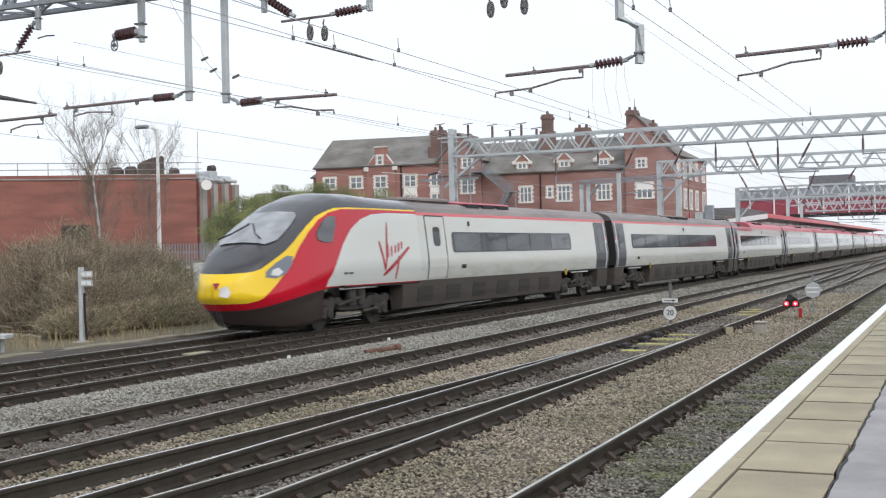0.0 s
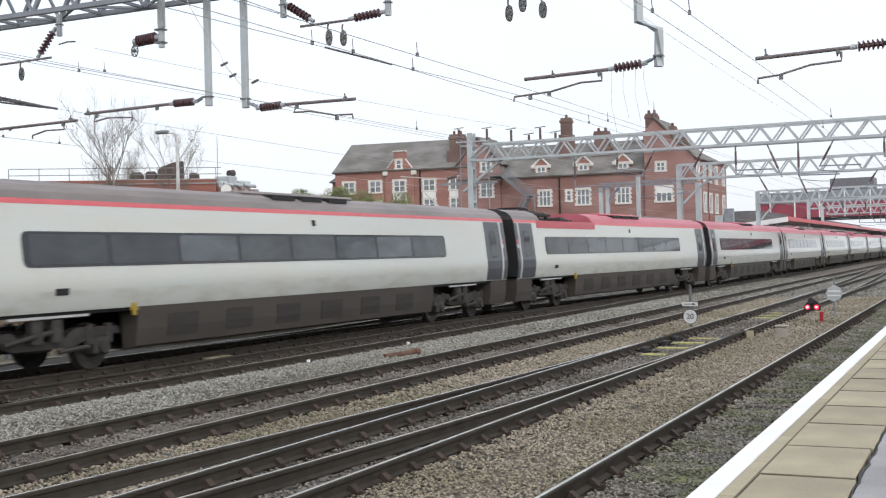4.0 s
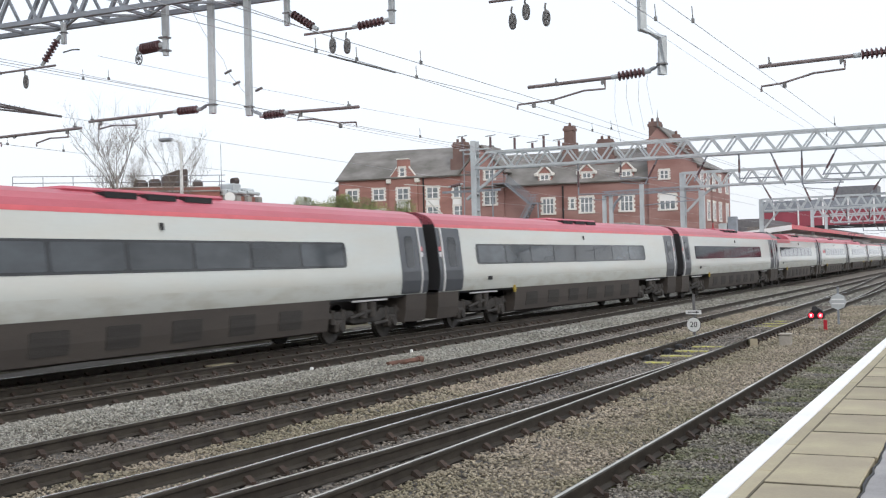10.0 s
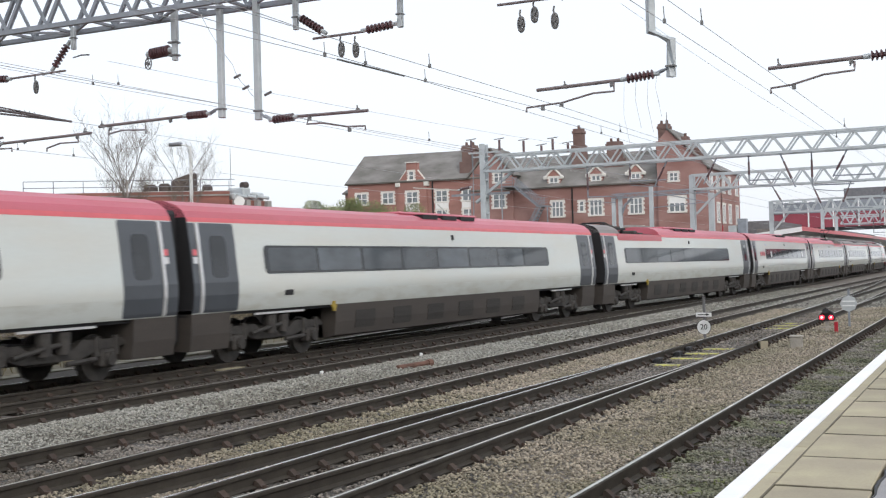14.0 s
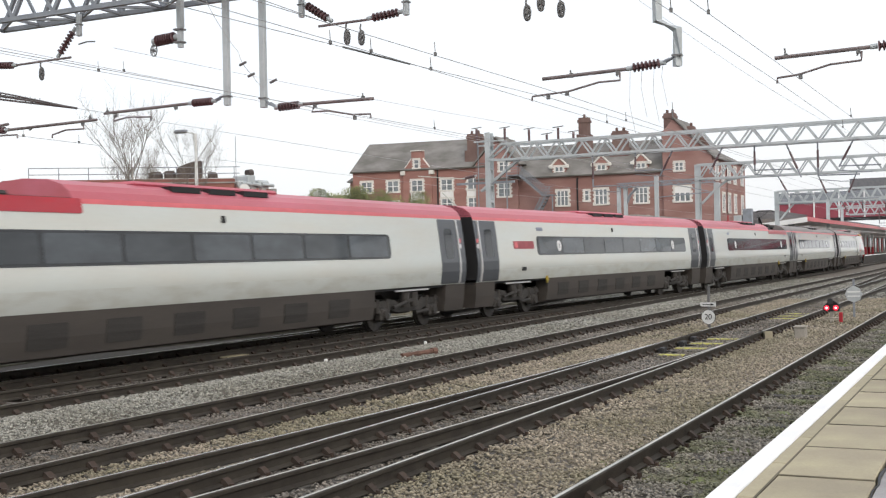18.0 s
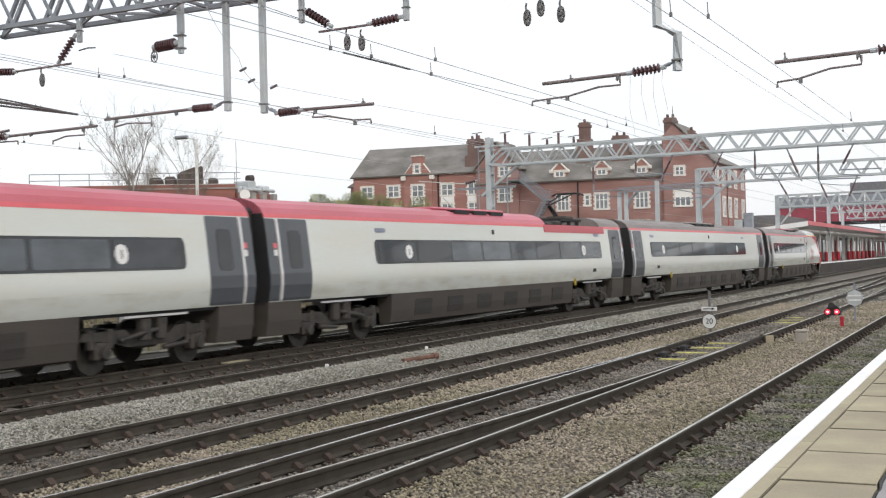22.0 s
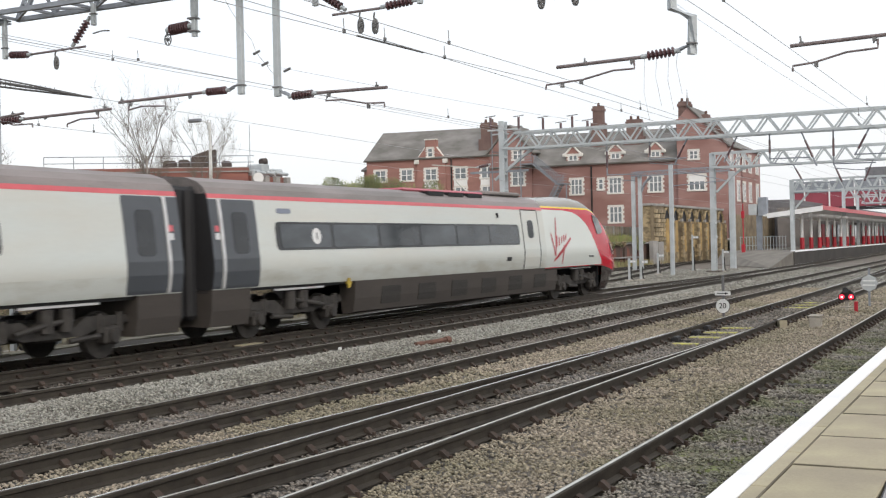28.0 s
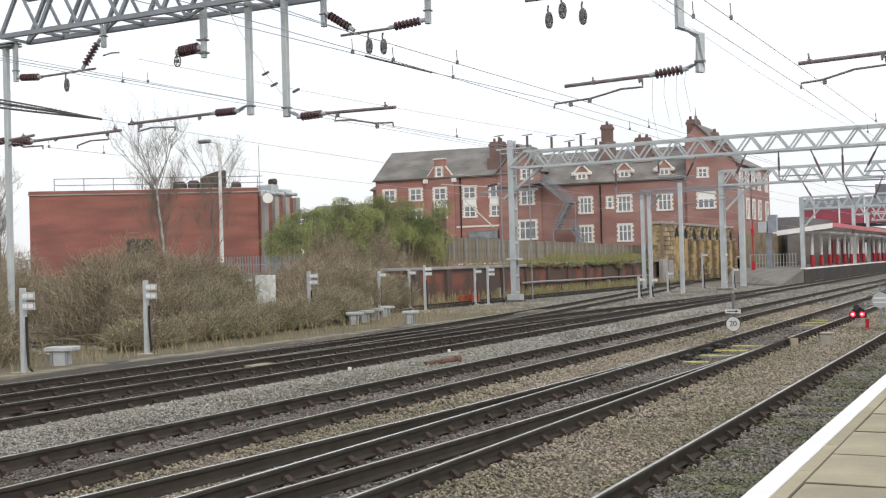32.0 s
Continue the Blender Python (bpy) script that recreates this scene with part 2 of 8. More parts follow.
def prism(bm, outline, axis, a, b, mi=0):
    """An outline of (u, v) pushed along an axis from a to b."""
    def at(u, v, w):
        return {"x": (w, u, v), "y": (u, w, v), "z": (u, v, w)}[axis]
    lo = [bm.verts.new(at(u, v, a)) for u, v in outline]
    hi = [bm.verts.new(at(u, v, b)) for u, v in outline]
    n = len(outline)
    fs = [bm.faces.new(lo[::-1]), bm.faces.new(hi)]
    for i in range(n):
        fs.append(bm.faces.new((lo[i], lo[(i + 1) % n], hi[(i + 1) % n], hi[i])))
    for f in fs:
        f.material_index = mi
    return bm


def cyl(bm, x, y, z0, z1, r, n=10, r2=None):
    return tube(bm, [(x, y, z0), (x, y, z1)], [r, r if r2 is None else r2], n)


# ---- the lines of the tracks: y of each centre line at x
def ease(x, x0, x1):
    u = min(1.0, max(0.0, (x - x0) / (x1 - x0)))
    return 0.5 * (1 - math.cos(math.pi * u))


def line_a(x):
    return 2.67


def line_b(x):
    return 6.2


def line_b_turnout(x):
    return 6.2 + 0.00172 * min(0.0, x - 33) ** 2


def line_c(x):
    return 9.67


def line_x(x):
    return 6.2 + 3.47 * ease(x, 46, 190)


def line_e(x):
    u = min(1.0, max(0.0, (x - 19.109) / 71.117))
    return 13.861 + 0.006 * x + 1.3295 * (1 + math.cos(math.pi * u))


def line_d(x):
    return line_e(x) if x > 90 else 13.94 + (line_e(90) - 13.94) * ease(x, 45, 90)


def line_f(x):
    if x < 45:
        return line_e(22) + 0.0021 * max(0.0, x - 22) ** 2
    return line_e(22) + 1.11 + 0.097 * (x - 45) + 0.00046 * (x - 45) ** 2 if x < 90 else line_e(22) + 6.41 + 0.157 * (x - 90)


def line_g(x):
    return 27.3


# ---- ground: one sheet to the horizon, with raised land beyond the retaining wall
def build_ground():
    xs = [-400, -120, -60] + list(range(-30, 130, 4)) + [140, 170, 220, 300, 450, 700, 1200, 3500]
    ys = [-3500, -700, -150, -40, -12, -6] + [i * 1.5 for i in range(-2, 20)] + [29.4, 33, 40, 60, 100, 180, 400, 1000, 3500]
    verts, faces = [], []
    for x in xs:
        for y in ys:
            z = -0.215 + 0.02 * noise.noise((x * 0.3, y * 0.5, 0))
            if 17.8 < y < 40 and x < 58:
                z += 0.12 * (y > 19) + 0.12 * noise.noise((x * 0.2, y * 0.2, 3))
            if y > 29.6:
                z = 1.8 if x > 56 else min(1.2, -0.1 + 0.06 * (y - 19))
            verts.append((x, y, z))
    ny = len(ys)
    idx = []
    for i in range(len(xs) - 1):
        for j in range(ny - 1):
            faces.append((i * ny + j, i * ny + ny + j, i * ny + ny + j + 1, i * ny + j + 1))
            far = ys[j] >= 18.5 and xs[i] < 58 or ys[j] > 29 or xs[i] > 400 or ys[j] < -12 or xs[i] < -60
            idx.append(1 if far else 2 if 12.9 <= ys[j] < 18.4 and xs[i] < 62 else 0)
    tagged(new("ground", mesh_from("ground", verts, faces, (M_BALLAST, M_EARTH, M_BEDDARK), idx)),
           "ballast bed and rough railway land running to the horizon", kind="structure")


build_ground()

# ---- rails, sleepers and chairs
RAIL_PROFILE = [(-0.07, -0.159), (0.07, -0.159), (0.07, -0.148), (0.012, -0.128), (0.01, -0.05), (0.036, -0.038), (0.036, -0.01), (0.03, -0.003), (0.019, 0.0),
                (-0.019, 0.0), (-0.03, -0.003), (-0.036, -0.01), (-0.036, -0.038), (-0.01, -0.05), (-0.012, -0.128), (-0.07, -0.148)]


def rail_mesh(line, off, x0, x1, head, step=2.0):
    n = max(2, int((x1 - x0) / step) + 1)
    verts, faces, idx = [], [], []
    k = len(RAIL_PROFILE)
    for i in range(n):
        x = x0 + (x1 - x0) * i / (n - 1)
        s = (line(x + 0.1) - line(x - 0.1)) / 0.2
        for u, z in RAIL_PROFILE:
            w = off + u
            verts.append((x - w * s / math.hypot(1, s), line(x) + w / math.hypot(1, s), z))
    for i in range(n - 1):
        for j in range(k):
            a, b = i * k + j, i * k + (j + 1) % k
            faces.append((a, a + k, b + k, b))
            idx.append(1 if j == 8 else 0)
    faces += [tuple(range(k)), tuple(range((n - 1) * k, n * k))[::-1]]
    idx += [0, 0]
    return mesh_from("rail", verts, faces, (M_RAIL, head), idx)


def sleeper_mesh(name, material, length=2.55):
    bm = B()
    box(bm, -0.128, 0.128, -length / 2, length / 2, -0.30, -0.172, bev=0.012)
    return finish(bm, name, material)


def chair_mesh():
    """Cast chair: base plate, two jaws that grip the rail, two screws and a wooden key."""
    bm = B()
    box(bm, -0.075, 0.075, -0.185, 0.185, -0.176, -0.158)
    for s in (-1, 1):
        prism(bm, [(s * 0.02, -0.156), (s * 0.15, -0.156), (s * 0.12, -0.138), (s * 0.07, -0.095), (s * 0.045, -0.08), (s * 0.03, -0.09)], "x", -0.045, 0.045)
        cyl(bm, 0.06 * s, s * 0.165, -0.158, -0.118, 0.024, 6)
    box(bm, -0.09, 0.11, 0.03, 0.06, -0.12, -0.08)
    return finish(bm, "rail_chair", M_CHAIR)


SLEEPER_T = sleeper_mesh("sleeper", M_SLEEPER)
SLEEPER_C = sleeper_mesh("sleeper", M_SLEEPER_C)
SLEEPER_M = sleeper_mesh("sleeper", M_MOSS)
SLEEPER_Y = sleeper_mesh("sleeper", M_YELLOW, 1.35)
CHAIR = chair_mesh()


def track(line, x0, x1, heads, label, sleepers=None, s0=8, s1=75, pitch=0.7, chairs=True, mossy=False):
    t = thing("railway_track", pose(0, 0, 0), label, "track", "railway tracks", "structure")
    for off, head in zip((0.7525, -0.7525), heads):
        part("rail", rail_mesh(line, off, x0, x1, head), None, t)
    if sleepers is None:
        return t
    rng = random.Random(int(line(20) * 10))
    x = s0
    while x < s1:
        s = math.degrees(math.atan((line(x + 0.5) - line(x - 0.5))))
        me = SLEEPER_M if mossy and rng.random() < 0.5 else sleepers
        part("sleeper", me, None, t, m=pose(x + rng.uniform(-0.02, 0.02), line(x) + rng.uniform(-0.04, 0.04), rng.uniform(-0.01, 0.004), 0, 0, s + rng.uniform(-1, 1)))
        if chairs and x < 48:
            for off in (0.7525, -0.7525):
                part("rail_chair", CHAIR, None, t, m=pose(x, line(x) + off, 0, 0, 0, s))
        x += pitch
    return t


track(line_a, -25, 420, (M_HEAD, M_HEAD), "platform line with worn rails and moss-covered timber sleepers", SLEEPER_T, 6, 60, mossy=True)
track(line_b, -25, 420, (M_SHINE, M_HEAD), "running line with polished rail and dark timber sleepers", SLEEPER_T, 8, 75)
track(line_b_turnout, 2, 34, (M_SHINE, M_HEAD), "diverging rails of a set of points with polished heads")
track(line_x, 52, 188, (M_HEAD, M_HEAD), "crossover rails running from one line to the next")
track(line_c, -25, 420, (M_HEAD, M_HEAD), "running line with dull rails on timber sleepers in ballast", SLEEPER_T, 10, 75)
track(line_d, -25, 420, (M_SHINE, M_HEAD), "fast line with polished rail joining at a crossover", SLEEPER_C, 12, 80)
track(line_e, -300, 88, (M_SHINE, M_HEAD), "curving crossover line on which the express train runs", SLEEPER_C, 15, 62)
track(line_f, 24, 300, (M_HEAD, M_HEAD), "branching far line with dull rusty rails", SLEEPER_C, 40, 60, chairs=False)
track(line_g, 52, 300, (M_HEAD, M_HEAD), "rusty siding along the retaining wall")


# ---- station platform in the foreground
def build_platform():
    p = thing("platform", pose(0, 0, 0), "near station platform with buff slabs and a white edge line", "platform", kind="structure")
    PLACED.add(p)
    bm = B()
    box(bm, -40, 360, -9, 1.14, -0.4, 0.80)
    part("platform_wall", bm, M_BRICKDK, p, "sooty brick platform face")
    bm = B()
    box(bm, -40, 360, 1.064, 1.18, 0.80, 0.917, bev=0.012)
    part("edge_line", bm, M_WHITE, p, "white painted platform edge")
    bm = B()
    box(bm, -40, 360, -9, 0.527, 0.80, 0.905)
    part("tarmac", bm, M_TARMAC, p, "grey tarmac surface behind the slabs")
    rng = random.Random(5)
    x = 1.34
    w = 0.84
    while x < 52:
        bm = B()
        box(bm, 0.013, w - 0.013, 0.544 + rng.uniform(-0.008, 0.008), 0.978, 0.80, 0.913, bev=0.006)
        part("slab", bm, M_PLAT, p, m=pose(x, 0, rng.uniform(-0.002, 0.002), 0, 0, rng.uniform(-0.25, 0.25)))
        bm = B()
        box(bm, 0.006, w - 0.006, 0.98, 1.056, 0.80, 0.914, bev=0.004)
        part("edge_slab", bm, M_PLAT, p, m=pose(x + 0.3, 0, rng.uniform(-0.001, 0.001)))
        bm = B()
        box(bm, -0.008, 0.008, 0.55, 0.968, 0.9, 0.9155)
        part("joint", bm, M_MORTAR, p, m=pose(x + w + rng.uniform(-0.01, 0.01), 0, 0, 0, 0, rng.uniform(-0.8, 0.8)))
        x += w
    bm = B()
    box(bm, 1.3, 52, 0.974, 0.984, 0.9, 0.9145)
    part("long_joint", bm, M_MORTAR, p, "dark mortar joint along the edge slabs")
    bm = B()
    box(bm, -40, 1.33, 0.54, 1.055, 0.8, 0.912)
    box(bm, 52.5, 360, 0.54, 1.055, 0.8, 0.912)
    part("far_slabs", bm, M_PLAT, p)
    # ragged dark crack between slabs and tarmac
    bm = B()
    pts = [(1.3 + 0.155 * i, 0.533 + rng.uniform(-0.012, 0.012), 0.905) for i in range(200)]
    tube(bm, pts, [rng.uniform(0.003, 0.009) for _ in pts], 5)
    part("crack", bm, M_BLACK, p, "ragged dark crack along the slabs")


build_platform()


# ---- the express train: eleven cars on the curving line
PROFILE = [(1.21, 0.46), (1.27, 0.75), (1.295, 1.14), (1.322, 1.22), (1.365, 1.5), (1.366, 1.75), (1.345, 1.9), (1.275, 2.52), (1.205, 2.97), (1.18, 3.06),
           (1.10, 3.19), (0.93, 3.31), (0.60, 3.41), (0.0, 3.45)]


def side_y(z):
    for (a, za), (b, zb) in zip(PROFILE, PROFILE[1:]):
        if za <= z <= zb:
            return a + (b - a) * (z - za) / (zb - za)
    return PROFILE[0][0]


def shell(bm, x0, x1, i0, i1, out=0.0, both=True, taper=None, n=2):
    """Part of the car's skin between two points of its section."""
    xs = [x0 + (x1 - x0) * i / (n - 1) for i in range(n)]
    for s in ((1, -1) if both else (1,)):
        grid = []
        for x in xs:
            grid.append([bm.verts.new((x, s * (PROFILE[i][0] + out), PROFILE[i][1])) for i in range(i0, i1 + 1)])
        for a, b in zip(grid, grid[1:]):
            for k in range(len(a) - 1):
                bm.faces.new((a[k], b[k], b[k + 1], a[k + 1]))
    return bm


def side_panel(bm, s, x0, x1, z0, z1, out, cut=0.12, depth=0.03):
    """A flush panel with rounded corners that follows the curve of the side."""
    lv = sorted({z0, z0 + cut * 0.12, z0 + cut * 0.4, z0 + cut, z1 - cut, z1 - cut * 0.4, z1 - cut * 0.12, z1} | {z for _, z in PROFILE if z0 + cut < z < z1 - cut})
    rows = []
    for z in lv:
        d = max(0.0, 1 - min(z - z0, z1 - z) / cut)
        e = cut * (1 - math.sqrt(max(0.0, 1 - d * d)))
        rows.append([(x0 + e, z), (x1 - e, z)])
    fr = [[bm.verts.new((x, s * (side_y(z) + out), z)) for x, z in r] for r in rows]
    bk = [[bm.verts.new((x, s * (side_y(z) + out - depth), z)) for x, z in r] for r in rows]
    for i in range(len(lv) - 1):
        bm.faces.new((fr[i][0], fr[i][1], fr[i + 1][1], fr[i + 1][0]))
        for k in (0, 1):
            bm.faces.new((fr[i][k], fr[i + 1][k], bk[i + 1][k], bk[i][k]))
    for i in (0, -1):
        bm.faces.new((fr[i][0], fr[i][1], bk[i][1], bk[i][0]))
    return bm


def bogie(car, x, r=0.43):
    bg = new("bogie")
    bg.parent = car
    bg.location = (x, 0, 0)
    tagged(bg, "grimy two-axle bogie under the car")
    for wx in (-1.4, 1.4):
        for s in (1, -1):
            bm = B()
            tube(bm, [(wx, s * 0.68, r), (wx, s * 0.735, r)], [r + 0.03, r + 0.03], 20)
            tube(bm, [(wx, s * 0.735, r), (wx, s * 0.82, r)], [r, r], 20)
            tube(bm, [(wx, s * 0.82, r), (wx, s * 0.87, r)], [0.16, 0.13], 12)
            part("wheel", bm, M_TBOG, bg)
        for s in (1, -1):
            bm = B()
            box(bm, wx - 0.2, wx + 0.2, s * 1.0 - 0.13, s * 1.0 + 0.13, 0.27, 0.62, bev=0.05)
            tube(bm, [(wx, s * 1.13, r), (wx, s * 1.2, r)], [0.14, 0.12], 12)
            cyl(bm, wx - 0.26, s * 1.02, 0.5, 0.86, 0.085, 10)
            cyl(bm, wx + 0.26, s * 1.02, 0.5, 0.86, 0.085, 10)
            part("axle_box", bm, M_TBOG, bg)
    for s in (1, -1):
        bm = B()
        prism(bm, [(-1.95, 0.66), (-1.85, 0.8), (-0.75, 0.82), (-0.45, 0.62), (0.45, 0.62), (0.75, 0.82), (1.85, 0.8), (1.95, 0.66), (1.2, 0.62), (0.7, 0.48), (-0.7, 0.48), (-1.2, 0.62)], "y", s * 0.92, s * 1.06)
        part("side_frame", bm, M_TBOG, bg)
        for x in (-0.24, 0.24):
            bm = B()
            cyl(bm, x, s * 1.08, 0.6, 1.0, 0.15, 12)
            part("air_spring", bm, M_TBOG, bg)
        for pts in ([(-1.0, s * 1.15, 0.62), (-0.3, s * 1.17, 0.74), (0.1, s * 1.15, 0.78)], [(0.25, s * 1.15, 0.42), (1.0, s * 1.15, 0.46)]):
            bm = B()
            tube(bm, pts, 0.05, 8)
            part("damper", bm, M_TBOG, bg)
        bm = B()
        box(bm, -0.95, 0.95, s * 1.2 - 0.02, s * 1.2 + 0.02, 1.03, 1.075)
        part("step_edge", bm, M_TSILVER, bg, "pale step edge under the body")
    bm = B()
    box(bm, -0.35, 0.35, -0.95, 0.95, 0.42, 0.78, bev=0.04)
    box(bm, -1.75, 1.75, -0.3, 0.3, 0.4, 0.7, bev=0.04)
    part("bolster", bm, M_TBOG, bg)


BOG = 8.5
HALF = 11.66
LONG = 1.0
DRAWN = 1.167  # the same lengths on the drawing's stretched x, fitted to the camera's view


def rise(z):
    """Height above rail of a drawn height, after a stretch fitted to the camera's view."""
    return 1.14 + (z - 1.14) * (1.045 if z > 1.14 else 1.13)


def fit_to_view(car):
    """Scales a drawn car's length and height to fit the camera's view."""
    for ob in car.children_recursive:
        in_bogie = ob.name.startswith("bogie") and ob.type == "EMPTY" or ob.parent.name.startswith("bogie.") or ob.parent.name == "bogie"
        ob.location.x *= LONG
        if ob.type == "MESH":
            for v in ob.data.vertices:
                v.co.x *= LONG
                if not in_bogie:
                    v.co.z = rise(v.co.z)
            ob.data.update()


def car_doors(car, s, x0, x1):
    """A plug door with the dark panel up to the car's end and the pale edge strip."""
    e = -1 if x0 < 0 else 1
    bm = B()
    side_panel(bm, s, x0, x1, 1.16, 2.95, 0.012, 0.05)
    d = part("door", bm, M_TDOOR, car, "dark grey plug door")
    bm = B()
    side_panel(bm, s, x0 + 0.32, x1 - 0.32, 1.85, 2.7, 0.02, 0.12)
    part("door_window", bm, M_TGLASS, d)
    o = x0 if e < 0 else x1
    a, b = sorted((o + e * 0.005, o + e * 0.085))
    bm = B()
    side_panel(bm, s, a, b, 1.16, 2.95, 0.035, 0.02)
    part("grab_rail", bm, M_TSILVER, car, "pale silver door edge strip")
    a, b = sorted((o + e * 0.09, e * HALF))
    bm = B()
    side_panel(bm, s, a, b, 1.16, 2.95, 0.006, 0.01)
    part("end_panel", bm, M_TDOOR, car)
    a, b = sorted((o + e * 0.11, o + e * 0.24))
    for z0, z1, m, lab in ((2.3, 2.42, M_TSTRIPE, "red door indicator"), (2.14, 2.27, M_TSILVER, "pale door notice")):
        bm = B()
        side_panel(bm, s, a, b, z0, z1, 0.014, 0.01)
        part("door_lamp" if m is M_TSTRIPE else "door_notice", bm, m, car, lab)


def underframe(car, x0, x1):
    bm = B()
    shell(bm, x0, x1, 0, 2, 0.0)
    for s in (1, -1):
        a = [bm.verts.new((x, s * 1.21, 0.46)) for x in (x0, x1)]
        b = [bm.verts.new((x, s * 0.9, 0.4)) for x in (x0, x1)]
        bm.faces.new((a[0], a[1], b[1], b[0]))
        for x in (x0, x1):
            bm.faces.new([bm.verts.new((x, s * w, z)) for w, z in ((1.21, 0.46), (1.27, 0.75), (1.295, 1.14), (0.8, 1.14), (0.9, 0.4))])
    c = [bm.verts.new((x, s * 0.9, 0.4)) for s in (1, -1) for x in (x0, x1)]
    bm.faces.new((c[0], c[1], c[3], c[2]))
    part("skirt", bm, M_TDARK, car, "dark grimy underframe skirt")
    for s in (1, -1):
        n = 6
        for i in range(n):
            a = x0 + 0.9 + i * (x1 - x0 - 1.2) / n
            bm = B()
            side_panel(bm, s, a, a + 0.95, 0.58, 0.98, 0.012, 0.04)
            part("grille", bm, M_GRILLE, car, "dark louvred equipment grille")


def car_common(car, x0, x1, roof_mat, stripe_mat, wins, well=False):
    bm = B()
    shell(bm, x0, x1, 2, 8, n=2)
    for f in bm.faces:
        f.material_index = 1 if f.calc_center_median().z < 1.5 else 0
    part("body_side", bm, [M_TWHITE, M_TLOW], car, "glossy off-white body side, soiled and with shade painted along the bottom", smooth=True)
    bm = B()
    shell(bm, x0, x1, 8, 9, 0.004)
    part("stripe", bm, stripe_mat, car, "red stripe below the roof")
    spans = [(x0, x1, roof_mat)] if not well else [(x0, -9.4, M_TROOFG), (-4.2, x1, roof_mat)]
    for a, b, rm in spans:
        bm = B()
        shell(bm, a, b, 9, 13)
        for x in (a, b):
            bm.faces.new([bm.verts.new((x, y, z)) for y, z in PROFILE[9:]] + [bm.verts.new((x, -y, z)) for y, z in PROFILE[9:-1][::-1]])
        part("roof", bm, rm, car, smooth=False)
    if well:
        bm = B()
        box(bm, -9.4, -4.2, -1.15, 1.15, 2.98, 3.07)
        part("roof_well", bm, M_TDARK, car, "sunken dark roof well for the pantograph")
        for s in (1, -1):
            bm = B()
            side_panel(bm, s, -9.75, -4.0, 2.8, 3.06, 0.012, 0.05)
            part("well_side", bm, M_TRED, car, "deeper red band beside the roof well")
    for s in (1, -1):
        for a, b in wins:
            bm = B()
            side_panel(bm, s, a, b, 1.9, 2.51, 0.008, 0.13)
            w = part("window_band", bm, M_TGLASS, car, "long dark tinted window band")
            k = max(1, round((b - a) / 2.05))
            for i in range(k):
                p0 = a + 0.12 + i * (b - a - 0.2) / k
                bm = B()
                side_panel(bm, s, p0 + 0.02, p0 + (b - a - 0.2) / k - 0.1, 1.95, 2.46, 0.016, 0.06)
                part("window_pane", bm, M_TGLASS2, w)
    bm = B()
    box(bm, x0, x1, -1.2, 1.2, 1.08, 1.14)
    for x in (x0, x1):
        bm.faces.new([bm.verts.new((x, s * y, z)) for s, pr in ((1, PROFILE[2:]), (-1, PROFILE[2:][::-1])) for y, z in pr][:-1])
    part("car_end", bm, M_GASKET, car, "dark car end and floor")


M_TGLASS2 = glass("inner_train_glass", (0.06, 0.07, 0.08), 0.06, 1.3)
M_TBRACKET = mat("dull_yellow_paint", (0.45, 0.33, 0.05), 0.6, var=0.3, scale=6)
M_CABGLASS = glass("cab_side_glass", (0.15, 0.16, 0.17))
M_TBLUE = mat("blue_grey_sticker", (0.2, 0.225, 0.29), 0.5, var=0.1)


def small_side_fittings(car, xs):
    for s in (1, -1):
        bm = B()
        side_panel(bm, s, xs[0], xs[0] + 0.32, 1.42, 1.54, 0.012, 0.02)
        part("socket_cover", bm, M_GASKET, car, "small black socket in the side")
        bm = B()
        side_panel(bm, s, xs[1], xs[1] + 0.1, 2.7, 2.84, 0.04, 0.02)
        part("side_lamp", bm, M_GASKET, car, "small black side lamp")
        bm = B()
        a, b = sorted((s * 1.3, s * 1.365))
        box(bm, xs[2], xs[2] + 0.09, a, b, 1.0, 1.22, bev=0.01)
        box(bm, xs[2] - 0.04, xs[2] + 0.13, a, b - 0.01, 1.08, 1.14)
        part("lifting_bracket", bm, M_TBRACKET, car, "small yellow bracket")


def roof_well(car, x0, x1, roof_mat):
    for s in (1, -1):
        bm = B()
        for i in range(3):
            a = x0 + 0.35 + i * (x1 - x0 - 0.5) / 3
            box(bm, a, a + 0.75 * (x1 - x0 - 0.5) / 3, min(s * 0.7, s * 1.0), max(s * 0.7, s * 1.0), 3.28, 3.39)
        part("roof_vent", bm, M_BLACK, car, "dark roof vents")
    bm = B()
    box(bm, x0 - 0.4, x1 + 0.4, -0.68, 0.68, 3.38, 3.48, bev=0.05)
    part("roof_unit", bm, roof_mat, car, "raised air-conditioning unit on the roof")


def end_skirt(car, a, b):
    bm = B()
    prism(bm, [(1.21, 0.46), (1.27, 0.75), (1.292, 1.14), (-1.292, 1.14), (-1.27, 0.75), (-1.21, 0.46)], "x", a, b)
    part("end_skirt", bm, M_TDARK, car, "grimy skirt under the door")


